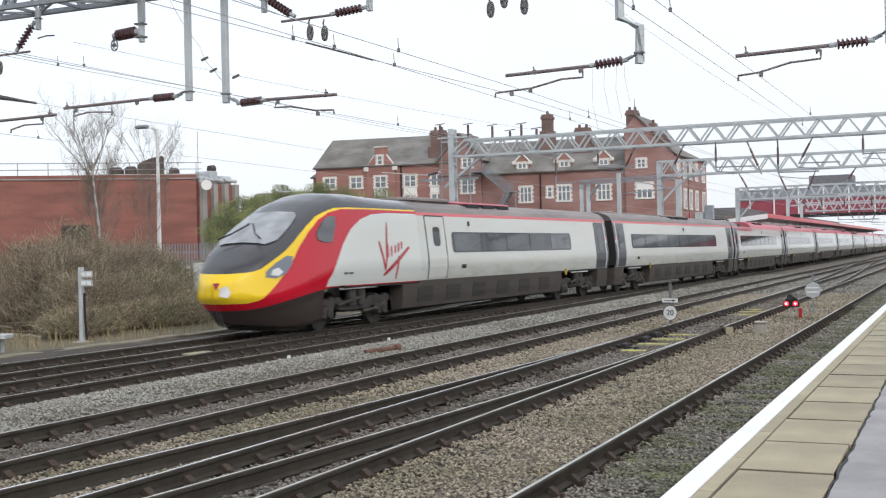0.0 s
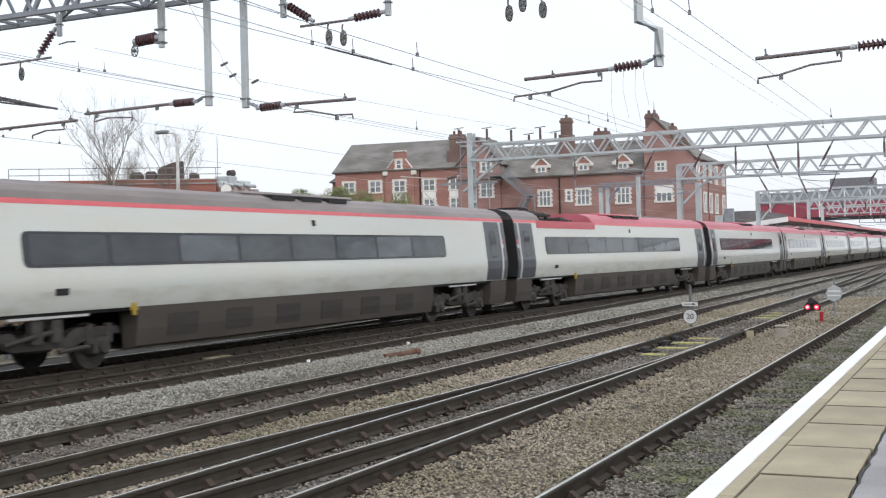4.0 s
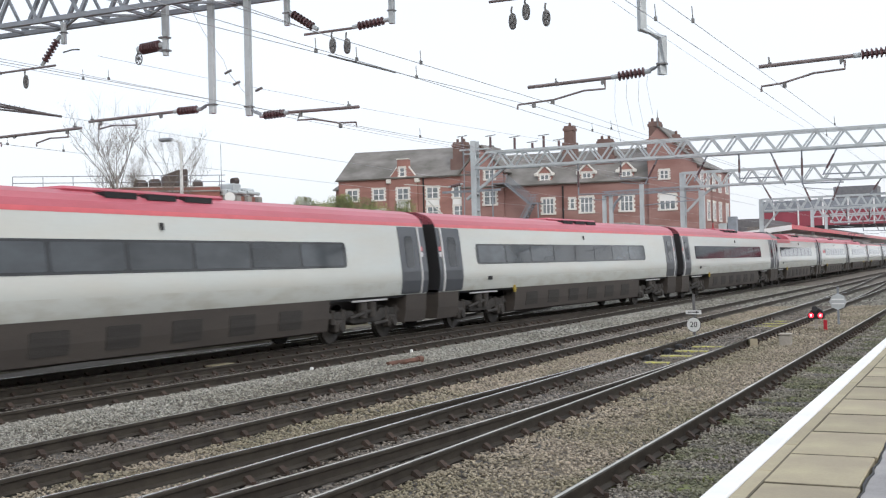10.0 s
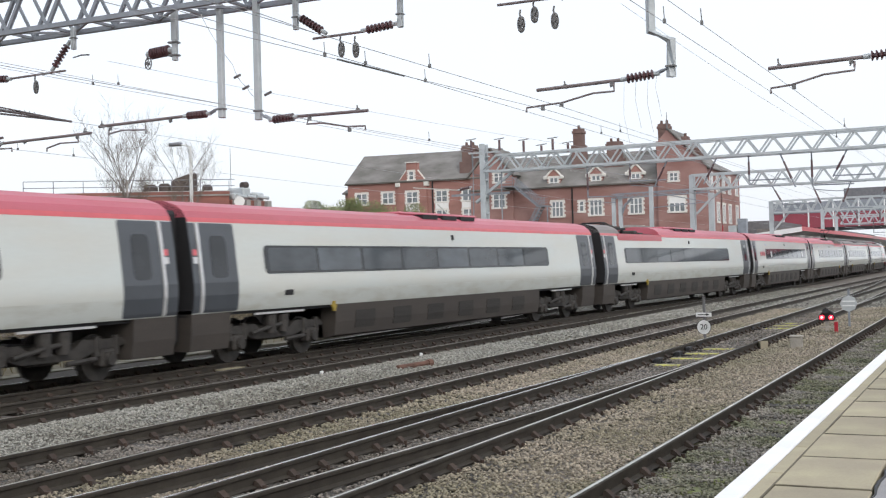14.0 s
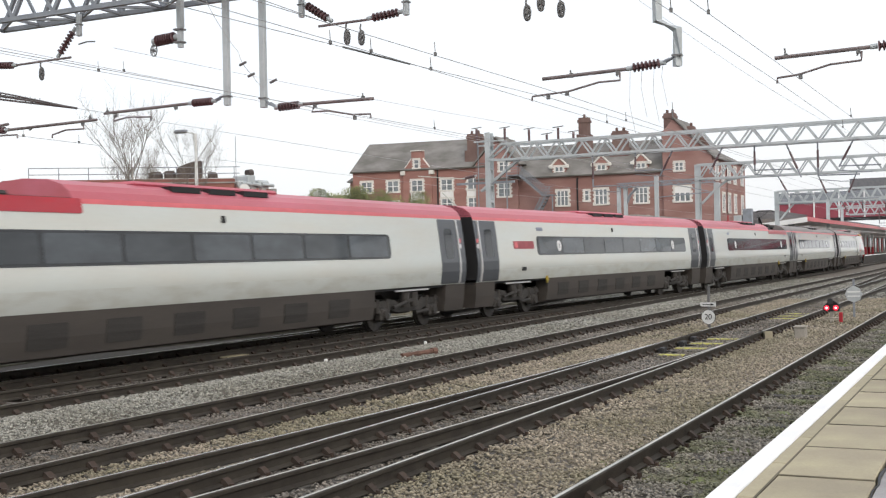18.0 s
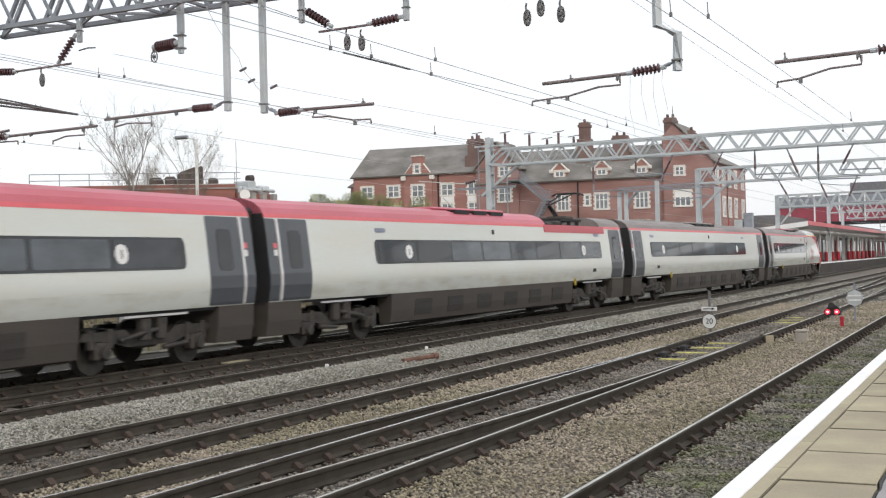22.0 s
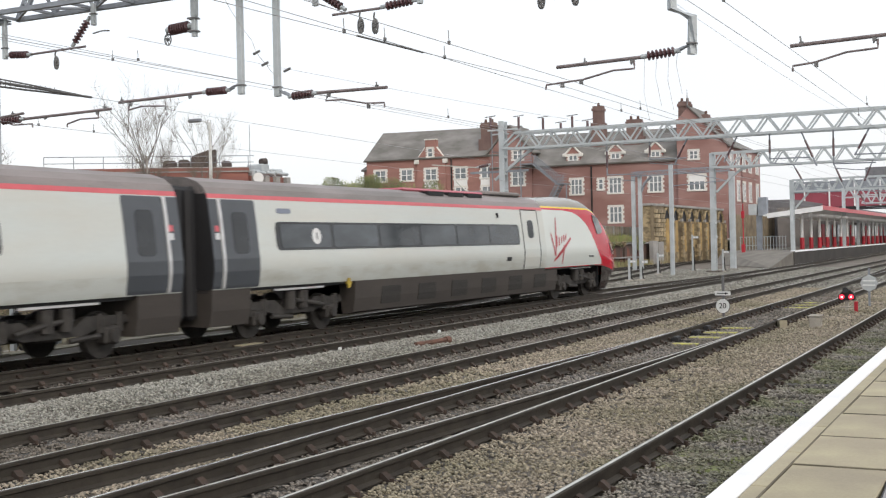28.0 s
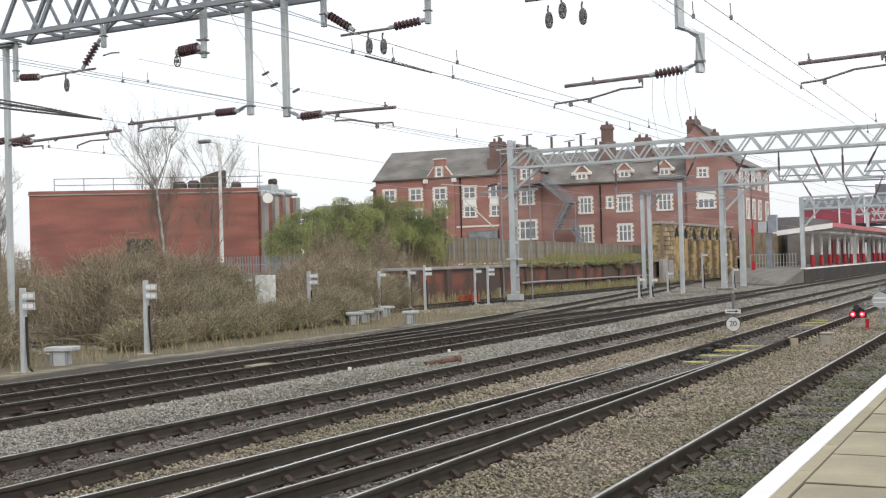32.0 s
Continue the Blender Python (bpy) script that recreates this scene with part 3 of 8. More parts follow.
def first_class_marks(car, xs, bx):
    """White oval stickers on the windows and a small sticker under the roof."""
    for s in (1, -1):
        for x in xs:
            bm = B()
            side_panel(bm, s, x - 0.18, x + 0.18, 2.02, 2.38, 0.024, 0.17)
            o = part("window_sticker", bm, M_PLATEW, car, "white oval sticker on the glass")
            bm = B()
            side_panel(bm, s, x - 0.02, x + 0.02, 2.12, 2.28, 0.028, 0.01)
            part("sticker_bar", bm, M_TDOOR, o)
        for x in bx:
            bm = B()
            side_panel(bm, s, x, x + 0.52, 2.69, 2.8, 0.01, 0.04)
            part("side_sticker", bm, M_TBLUE, car, "small blue and white sticker below the roof")


def shop_panel(car):
    for s in (1, -1):
        bm = B()
        side_panel(bm, s, -9.02, -7.45, 2.11, 2.35, 0.012, 0.05)
        p = part("name_panel", bm, M_TDULL, car, "red panel with a soft grey edge beside the window")
        bm = B()
        side_panel(bm, s, -8.95, -8.72, 2.14, 2.32, 0.018, 0.05)
        part("panel_badge", bm, M_TSTRIPE, p)


M_TDULL = mat("dull_crimson", (0.36, 0.07, 0.085), 0.5, var=0.2, scale=4)
M_PLATEW = mat("white_sticker", (0.72, 0.73, 0.73), 0.5, var=0.06)


def middle_car(kind):
    red = kind != "grey"
    car = thing("train_car", pose(0, 0, -6), "white express train car with dark window band and %s roof" % ("faded red" if red else "grey"), "train car", "cars of the express train")
    roof_mat = M_TROOFR if red else M_TROOFG
    wins = [(-9.2, 7.12)] if kind != "shop" else [(-7.2, 9.3)]
    car_common(car, -HALF, HALF, roof_mat, M_TSTRIPE, wins, kind == "panto")
    underframe(car, -6.3, 6.3)
    for a, b in ((-HALF, -10.4), (10.4, HALF)):
        end_skirt(car, a, b)
    for s in (1, -1):
        car_doors(car, s, -11.36, -10.2)
        car_doors(car, s, 10.05, 11.2)
    bogie(car, -BOG)
    bogie(car, BOG)
    small_side_fittings(car, (-8.5, 0.0, -6.5))
    roof_well(car, -1.6, 2.5, roof_mat)
    bm = B()
    box(bm, HALF, HALF + 0.58, -0.95, 0.95, 0.6, 3.2, bev=0.08)
    part("gangway", bm, M_GASKET, car, "black concertina gangway")
    return car


def livery(name, crown, narrow=False):
    """Paint of the nose: zones by height along its length, with clean painted edges."""
    m = mat(name, (0.6, 0.02, 0.03), 0.13, var=0.06, coat=0.0)
    n, l = m.node_tree.nodes, m.node_tree.links
    b = n["Principled BSDF"]
    tc = n.new("ShaderNodeTexCoord")
    sep = n.new("ShaderNodeSeparateXYZ")
    l.new(tc.outputs["Object"], sep.inputs[0])
    xs = n.new("ShaderNodeMapRange")
    xs.inputs["From Min"].default_value, xs.inputs["From Max"].default_value = -15.0 * LONG, -5.0 * LONG
    l.new(sep.outputs["X"], xs.inputs["Value"])

    def above(pts):
        """1 where z lies above the height given along x."""
        r = n.new("ShaderNodeValToRGB")
        e = r.color_ramp.elements
        pts = [(max(0.0, (x + 15.0) / 10.0), rise(z) / 4.0) for x, z in pts]
        e[0].position, e[0].color = pts[0][0], (pts[0][1],) * 3 + (1,)
        e[1].position, e[1].color = pts[-1][0], (pts[-1][1],) * 3 + (1,)
        for p, v in pts[1:-1]:
            q = e.new(p)
            q.color = (v, v, v, 1)
        l.new(xs.outputs[0], r.inputs["Fac"])
        k = n.new("ShaderNodeMath")
        k.operation = "MULTIPLY"
        k.inputs[1].default_value = 4.0
        l.new(r.outputs["Color"], k.inputs[0])
        g = n.new("ShaderNodeMath")
        g.operation = "GREATER_THAN"
        l.new(sep.outputs["Z"], g.inputs[0])
        l.new(k.outputs[0], g.inputs[1])
        return g.outputs[0]

    def over(fac, base, col):
        mx = n.new("ShaderNodeMix")
        mx.data_type = "RGBA"
        l.new(fac, mx.inputs["Factor"])
        if isinstance(base, tuple):
            mx.inputs[6].default_value = (*base, 1)
        else:
            l.new(base, mx.inputs[6])
        mx.inputs[7].default_value = (*col, 1)
        return mx.outputs[2]

    col = over(above([(-13.5, 0.66), (-12.6, 0.74), (-11.8, 0.9), (-11.0, 1.02), (-10.3, 1.1), (-10.0, 1.12), (-5.0, 1.12)]), (0.045, 0.035, 0.033), (0.48, 0.007, 0.024))
    # white flank: below the sweep of the red
    edge = [(-10.3, 1.1), (-10.22, 1.3), (-9.99, 1.5), (-9.65, 1.91), (-9.4, 2.2), (-8.98, 2.55), (-8.44, 2.8), (-7.8, 2.95), (-6.97, 3.0), (-5.0, 3.01)]
    sweep = above(edge)
    inv = n.new("ShaderNodeMath")
    inv.operation = "SUBTRACT"
    inv.inputs[0].default_value = 1.0
    l.new(sweep, inv.inputs[1])
    rear = n.new("ShaderNodeMath")
    rear.operation = "GREATER_THAN"
    l.new(sep.outputs["X"], rear.inputs[0])
    rear.inputs[1].default_value = -10.32 * LONG
    both = n.new("ShaderNodeMath")
    both.operation = "MULTIPLY"
    l.new(inv.outputs[0], both.inputs[0])
    l.new(rear.outputs[0], both.inputs[1])
    low = above([(-13.5, 1.14), (-5.0, 1.14)])
    flank = n.new("ShaderNodeMath")
    flank.operation = "MULTIPLY"
    l.new(both.outputs[0], flank.inputs[0])
    l.new(low, flank.inputs[1])
    col = over(flank.outputs[0], col, (0.60, 0.635, 0.61))
    yellow = [(-13.5, 0.86), (-12.79, 0.87), (-12.55, 0.94), (-12.4, 1.06), (-12.1, 1.3), (-11.9, 1.49), (-11.57, 1.78), (-11.27, 2.12), (-10.79, 2.51), (-10.35, 2.78), (-9.89, 2.96), (-9.3, 3.06), (-8.0, 3.08), (-5.0, 3.08)]
    if narrow:
        yellow = [(-13.5, 1.38), (-12.66, 1.5), (-12.1, 1.77), (-11.71, 1.99), (-11.2, 2.33), (-10.79, 2.58), (-10.35, 2.8), (-9.89, 2.96), (-9.3, 3.05), (-8.0, 3.06), (-5.0, 3.07)]
    col = over(above(yellow), col, (0.80, 0.56, 0.02))
    col = over(above([(-13.5, 1.45), (-12.66, 1.57), (-12.49, 1.62), (-12.1, 1.84), (-11.71, 2.05), (-11.2, 2.39), (-10.79, 2.64), (-10.35, 2.87), (-10.0, 2.98), (-9.6, 3.08), (-9.0, 3.11), (-5.0, 3.12)]), col, crown)
    l.new(col, b.inputs["Base Color"])
    return m


NX = -5.2
NOSE_X = [0, 0.12, 0.25, 0.38, 0.5, 0.6, 0.7, 0.8, 0.88, 0.94, 1.0]
NOSE = dict(tip=-13.2, p=3.6, q=0.46, s=0.5, low=0.12, rake=1.1, tops=[3.45, 3.458, 3.485, 3.53, 3.5, 3.27, 2.9, 2.47, 2.09, 1.74, 1.3])
SECTION = ([a for a, _ in PROFILE[::-1]], [b for _, b in PROFILE[::-1]])


def nose_ring(w, nz):
    """Width factor, top and bottom of the nose, w from 0 at its root to 1 at the tip."""
    wid = max(0.0, 1 - max(0.0, (w - nz["s"]) / (1 - nz["s"])) ** nz["p"]) ** nz["q"]
    top = float(np.interp(w, NOSE_X, nz["tops"]))
    low = 0.46 - 0.16 * ease(w, 0.5, 0.8) + nz["low"] * max(0.0, (w - 0.85) / 0.15) ** 2
    return wid, top, low


def skin_at(x, z, out, nz):
    wid, top, low = nose_ring((NX - x) / (NX - nz["tip"]), nz)
    zz = 0.46 + (z - low) * (3.45 - 0.46) / (top - low)
    return side_y(min(3.44, max(0.47, zz))) * wid + out


def cab_car(wins, label, nz, paint):
    """Nose towards -x, gangway end at +x."""
    car = thing("driving_car", pose(0, 0, -6), label, "train car", "cars of the express train")
    xg = HALF
    xc = NX
    TIP = nz["tip"]

    def skin(x, z, out):
        return skin_at(x, z, out, nz)

    car_common(car, xc, xg, M_TROOFG, M_TSTRIPE, wins)
    underframe(car, -6.2, 6.3)
    end_skirt(car, 10.4, xg)
    for s in (1, -1):
        car_doors(car, s, 10.15, 11.3)
        bm = B()
        side_panel(bm, s, -4.7, -3.5, 1.16, 2.95, 0.01, 0.06)
        d = part("cab_door", bm, M_TWHITE, car, "white cab door")
        bm = B()
        side_panel(bm, s, -4.3, -3.85, 2.1, 2.65, 0.018, 0.12)
        part("door_window", bm, M_TGLASS, d)
        for x in (-4.74, -3.5):
            bm = B()
            side_panel(bm, s, x, x + 0.035, 1.16, 2.95, 0.014, 0.005, 0.02)
            part("door_seam", bm, M_GASKET, d)
        bm = B()
        side_panel(bm, s, -4.7, -3.5, 2.95, 2.985, 0.014, 0.005, 0.02)
        part("door_seam", bm, M_GASKET, d)
    n_rings, m = 56, 36
    verts, faces, prof = [], [], []
    for k in range(m + 1):
        q = k / m * (len(PROFILE) - 1)
        i = min(int(q), len(PROFILE) - 2)
        prof.append(tuple(a + (b - a) * (q - i) for a, b in zip(PROFILE[i], PROFILE[i + 1])))
    for i in range(n_rings):
        w = 1 - (1 - i / (n_rings - 1)) ** 2.3
        x = NX + (TIP - NX) * w
        wid, top, low = nose_ring(min(w, 0.99998), nz)
        ring = []
        for y, z in prof:
            zz = low + (z - 0.46) * (top - low) / 2.99
            ring.append((x + max(0.0, 1.0 - zz) * nz["rake"] * ease(w, 0.6, 0.95), y * wid, zz))
        verts += ring + [(x, -y, z) for x, y, z in ring[:-1][::-1]]
    k = 2 * m + 1
    for i in range(n_rings - 1):
        for j in range(k - 1):
            a = i * k + j
            faces.append((a, a + 1, a + k + 1, a + k))
        faces.append((i * k, i * k + k, i * k + 2 * k - 1, i * k + k - 1))
    last = (n_rings - 1) * k
    faces.append(tuple(range(last, last + k)))
    # wheel openings are cut in the skirt: leave out the faces beside the bogie
    keep = []
    for f in faces:
        c = sum((Vector(verts[v]) for v in f), Vector()) / len(f)
        if -10.35 < c.x < -6.3 and c.z < 1.1 or c.x >= -6.3 and c.z < 1.1:
            continue
        keep.append(f)
    part("nose", mesh_from("nose", verts, keep, (paint,), None, True), None, car, "curved nose in white, red and yellow with a dark crown")
    bm = B()
    box(bm, -10.35, -6.3, -1.2, 1.2, 1.1, 1.14)
    box(bm, -10.4, -10.33, -1.15, 1.15, 0.4, 1.12)
    part("bogie_well", bm, M_GASKET, car)

    def skin_patch(name, outline, material, label, out=0.015):
        for s in (1, -1):
            bm = B()
            fr = [bm.verts.new((x, s * skin(x, z, out), z)) for x, z in outline]
            c = (sum(x for x, z in outline) / len(outline), sum(z for x, z in outline) / len(outline))
            cv = bm.verts.new((c[0], s * skin(c[0], c[1], out + 0.004), c[1]))
            for i in range(len(fr)):
                bm.faces.new((cv, fr[i], fr[(i + 1) % len(fr)]))
            bk = [bm.verts.new((x, s * skin(x, z, out - 0.05), z)) for x, z in outline]
            for i in range(len(fr)):
                j = (i + 1) % len(fr)
                bm.faces.new((fr[i], bk[i], bk[j], fr[j]))
            part(name, bm, material, car, label)

    side = [(-9.7, 2.65), (-9.68, 2.88), (-9.99, 2.86), (-10.26, 2.72), (-10.53, 2.49), (-10.56, 2.3), (-10.35, 2.23), (-9.95, 2.22)]
    skin_patch("cab_side_window", side, M_CABGLASS, "small dark cab side window", 0.03)
    skin_patch("headlight", [(-12.4, 1.43), (-12.38, 1.56), (-12.1, 1.75), (-11.72, 1.92), (-11.55, 1.9), (-11.6, 1.74), (-11.85, 1.5), (-12.15, 1.4)], M_LAMPGLASS, "clear glazed headlight", 0.02)
    skin_patch("lamp_unit", [(-12.28, 1.48), (-12.2, 1.6), (-12.05, 1.65), (-11.93, 1.55), (-12.06, 1.46)], M_TSILVER, "bright lamp behind the glazing", 0.03)
    # windscreen lying on the sloping crown
    bm = B()
    grid = []
    for i in range(12):
        x = -10.6 - 1.4 * i / 11
        wid, top, low = nose_ring((NX - x) / (NX - TIP), nz)
        half = float(np.interp(-x, [10.6, 10.75, 11.3, 11.75, 12.0], [0.62, 0.78, 0.88, 0.88, 0.68]))
        row = []
        for j in range(15):
            y = (j / 7 - 1) * half
            zz = float(np.interp(abs(y) / wid, SECTION[0], SECTION[1]))
            row.append(bm.verts.new((x - 0.02, y, low + (zz - 0.46) * (top - low) / 2.99 + 0.025)))
        grid.append(row)
    for a, b in zip(grid, grid[1:]):
        for j in range(14):
            bm.faces.new((a[j], a[j + 1], b[j + 1], b[j]))
    part("windscreen", bm, M_SCREEN, car, "raked windscreen with a pale sky reflection in its colour", smooth=True)
    for s in (1, -1):
        bm = B()
        tube(bm, [(-12.12, s * 0.64, 2.33), (-11.95, s * 0.36, 2.46), (-11.6, s * 0.05, 2.7)], 0.022, 5)
        part("wiper", bm, M_GASKET, car)
    # red badge and a worn pale patch on the yellow front
    def front_x(y, z):
        a, b = TIP + 0.002, -11.0
        for _ in range(30):
            m0 = (a + b) / 2
            a, b = (m0, b) if skin(m0, z, 0) < abs(y) else (a, m0)
        return a

    for name, ys, zs, material, lab in (("badge", (-0.02, -0.2, -0.11), (1.33, 1.33, 1.16), M_TRED, "small red badge on the front"),
                                        ("worn_patch", (-0.22, -0.38, -0.46, -0.4, -0.2), (1.22, 1.26, 1.12, 1.0, 1.04), M_PLATEW, "pale patch of worn paint")):
        bm = B()
        bm.faces.new([bm.verts.new((front_x(y, z) - 0.02, y, z)) for y, z in zip(ys, zs)])
        bmesh.ops.solidify(bm, geom=bm.faces[:], thickness=0.012)
        part(name, bm, material, car, lab)
    # red painted mark on the flank, as plain strokes
    for s in (1, -1):
        bm = B()
        for x0, z0, x1, z1, r in ((-6.47, 2.75, -6.2, 1.5, 0.045), (-5.93, 2.25, -6.18, 1.5, 0.05), (-6.1, 1.34, -7.62, 2.08, 0.055), (-6.95, 1.85, -6.8, 1.24, 0.05),
                                  (-6.41, 2.16, -6.35, 1.8, 0.045), (-6.61, 2.12, -6.55, 1.84, 0.045), (-6.83, 2.14, -6.76, 1.92, 0.045), (-7.03, 2.2, -6.96, 1.96, 0.045), (-7.22, 2.24, -7.15, 2.02, 0.045)):
            if s < 0:
                x0, x1 = -13.5 - x0, -13.5 - x1
            else:
                x0, x1 = x0 + 0.25, x1 + 0.25
            pts = [(x0 + (x1 - x0) * q / 4, z0 + (z1 - z0) * q / 4) for q in range(5)]
            vs = [[], []]
            dx, dz = x1 - x0, z1 - z0
            L = math.hypot(dx, dz)
            for q, (x, z) in enumerate(pts):
                rr = r * (0.6, 1.0, 1.0, 0.9, 0.7)[q]
                for k2, sg in enumerate((1, -1)):
                    xx, zz = x + sg * rr * dz / L, z - sg * rr * dx / L
                    vs[k2].append(bm.verts.new((xx, s * ((skin(xx, zz, 0.012) if xx < NX else side_y(zz) + 0.012)), zz)))
            for q in range(4):
                bm.faces.new((vs[0][q], vs[0][q + 1], vs[1][q + 1], vs[1][q]))
        part("flank_mark", bm, M_TRED, car, "slanting red painted marking")
        for a in (-9.45, -9.2):
            bm = B()
            side_panel(bm, s, a, a + 0.18, 1.42, 1.47, 0.012, 0.004, 0.02)
            part("small_bar", bm, M_TDOOR, car)
    bm = B()
    prism(bm, [(-11.7, 0.36), (-11.6, 0.24), (-11.2, 0.2), (-10.5, 0.22), (-10.4, 0.5), (-11.7, 0.5)], "y", -0.8, 0.8)
    part("nose_valance", bm, M_TDARK, car)
    bogie(car, -BOG)
    bogie(car, BOG)
    small_side_fittings(car, (-2.5, -1.8, 6.6))
    roof_well(car, -1.6, 2.5, M_TROOFR)
    bm = B()
    box(bm, -4.7, -1.9, -0.72, 0.72, 3.4, 3.54, bev=0.1)
    part("roof_fairing", bm, M_TROOFG, car, "raised grey roof fairing")
    bm = B()
    box(bm, HALF, HALF + 0.3, -0.95, 0.95, 0.6, 3.2, bev=0.08)
    part("gangway", bm, M_GASKET, car)
    return car


M_LIVERY = livery("nose_livery", (0.055, 0.056, 0.062))
M_LIVERYT = livery("tail_livery", (0.2, 0.188, 0.15), True)


def pantograph(car, raised):
    """Pantograph and its gear in the roof well; the knee points to the car's middle."""
    bm = B()
    box(bm, -9.0, -7.0, -0.6, 0.6, 3.25, 3.33)
    for px in (-8.8, -8.0, -7.2):
        for py in (-0.5, 0.5):
            cyl(bm, px, py, 3.05, 3.27, 0.08, 8)
    part("pantograph_base", bm, M_GASKET, car, "black pantograph base on insulators")
    for a, hz in ((-6.3, 3.24), (-5.5, 3.17)):
        bm = B()
        box(bm, a - 0.25, a + 0.25, -0.8, 0.8, 3.06, hz, bev=0.05)
        part("roof_equipment", bm, M_TBOG, car, "dark roof equipment box")
    bm = B()
    box(bm, -8.75, -7.9, -0.4, 0.4, 3.32, 3.46, bev=0.05)
    tube(bm, [(-8.9, -0.35, 3.36), (-7.1, -0.35, 3.36)], 0.06, 6)
    part("pantograph_drive", bm, M_TDARK, car, "dark drive box and bellows")
    h = 0.86 if raised else 0.06
    bm = B()
    tube(bm, [(-8.2, 0, 3.38), (-7.3, 0, 3.42 + 0.52 * h)], 0.055, 6)
    for s in (-1, 1):
        tube(bm, [(-7.3, s * 0.1, 3.42 + 0.52 * h), (-9.0, s * 0.22, 3.4 + h)], 0.026, 6)
    tube(bm, [(-8.5, -0.2, 3.34), (-7.35, -0.05, 3.36 + 0.5 * h)], 0.025, 6)
    part("pantograph_arm", bm, M_GASKET, car, "raised folding arm" if raised else "folded-down arm")
    bm = B()
    for dx in (-9.4, -9.0):
        tube(bm, [(dx, -0.58, 3.38 + h), (dx, -0.4, 3.46 + h), (dx, 0.4, 3.46 + h), (dx, 0.58, 3.38 + h)], 0.03, 6)
    for s in (-1, 1):
        tube(bm, [(-9.4, s * 0.4, 3.46 + h), (-9.0, s * 0.4, 3.46 + h)], 0.025, 5)
    part("collector_head", bm, M_GASKET, car, "collector head with two strips")


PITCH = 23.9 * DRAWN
CARS = []
lead = cab_car([(-3.05, 7.3)], "streamlined driving car with yellow nose, red cab sides and white body", NOSE, M_LIVERY)
grey = middle_car("grey")
panto = middle_car("panto")
pantograph(panto, False)
plain = middle_car("red")
shop = middle_car("shop")
shop_panel(shop)
first_class_marks(shop, (-5.35, 7.4), (-7.1,))
panto_rear = middle_car("panto")
pantograph(panto_rear, True)
first_class_marks(panto_rear, (-7.37, 5.4), (-9.1, 6.5))
grey_rear = middle_car("grey")
first_class_marks(grey_rear, (-7.49, 5.24), (-9.1, 6.5))
tail = cab_car([(-3.2, 9.5)], "rear driving car with long windows and red cab end", NOSE, M_LIVERYT)
first_class_marks(tail, (7.95,), (8.85,))
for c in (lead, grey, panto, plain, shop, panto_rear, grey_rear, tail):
    fit_to_view(c)
CARS += [(lead, False), (grey, False), (panto, False), (plain, False), (copy_thing(plain, pose(0, 0, -6)), False), (copy_thing(plain, pose(0, 0, -6)), False)]
CARS += [(copy_thing(panto, pose(0, 0, -6)), False), (shop, False), (panto_rear, True), (grey_rear, False), (tail, True)]

# distances along the curving line, from x = 0
LX = [-330 + 0.5 * i for i in range(1500)]
LS = np.concatenate([[0.0], np.cumsum([math.hypot(b - a, line_e(b) - line_e(a)) for a, b in zip(LX, LX[1:])])])
LS = LS - np.interp(0.0, LX, LS)


def on_line(s):
    x = float(np.interp(s, LS, LX))
    return Vector((x, line_e(x), 0.0))


def run(t):
    """Distance on the stretched plan that the train has gone by t seconds, fitted to the view."""
    return 10.3743 * t + 0.0142 * t ** 2 - 0.0012072 * t ** 3 + 0.0000166 * t ** 4


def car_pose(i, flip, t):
    # start, spacing and shifts of single cars are fitted to the camera's view
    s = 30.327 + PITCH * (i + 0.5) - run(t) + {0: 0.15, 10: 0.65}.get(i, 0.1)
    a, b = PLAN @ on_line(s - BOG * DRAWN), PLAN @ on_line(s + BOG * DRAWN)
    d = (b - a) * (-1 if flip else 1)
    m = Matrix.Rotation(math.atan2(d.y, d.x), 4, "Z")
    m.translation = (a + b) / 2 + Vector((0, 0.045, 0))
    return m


def motions():
    for i, (car, flip) in enumerate(CARS):
        walk(car, [(t / 2, car_pose(i, flip, t / 2)) for t in range(65)])


# ---- overhead line structures
M_GALV = mat("galvanised_steel", (0.5, 0.54, 0.56), 0.55, 0.15, var=0.18, scale=1.5, bscale=14)
M_GALVD = mat("weathered_steel", (0.29, 0.315, 0.35), 0.6, 0.3, var=0.25, scale=1.5, bscale=14)
M_INSUL = mat("brown_porcelain", (0.1, 0.05, 0.055), 0.3, var=0.25, scale=8, coat=0.4)
# wire and fitting tones are lightened to imitate the bright sky's bloom
M_WIRE = mat("dark_fitting", (0.19, 0.19, 0.19), 0.6, 0.4, var=0.2)
M_LINE = mat("copper_wire_bloom", (0.45, 0.45, 0.46), 0.5, 0.5, var=0.2)
M_ARM = mat("rusty_tube", (0.24, 0.2, 0.2), 0.6, 0.3, var=0.3, scale=4)

BARS = {}


def bar_between(name, a, b, w, material, parent, label="", drawn=False):
    """A straight square bar between two points; bars of one length share a mesh."""
    a, b = (PLAN @ Vector(a), PLAN @ Vector(b)) if drawn else (Vector(a), Vector(b))
    d = b - a
    key = (name, round(d.length, 2), w, material.name)
    if key not in BARS:
        bm = B()
        box(bm, -w / 2, w / 2, -w / 2, w / 2, 0, d.length)
        BARS[key] = finish(bm, name, material)
    ob = part(name, BARS[key], None, parent, label)
    ob.matrix_basis = Matrix.Translation(a) @ d.to_track_quat("Z", "Y").to_matrix().to_4x4()
    if drawn:
        PLACED.add(ob)
    return ob


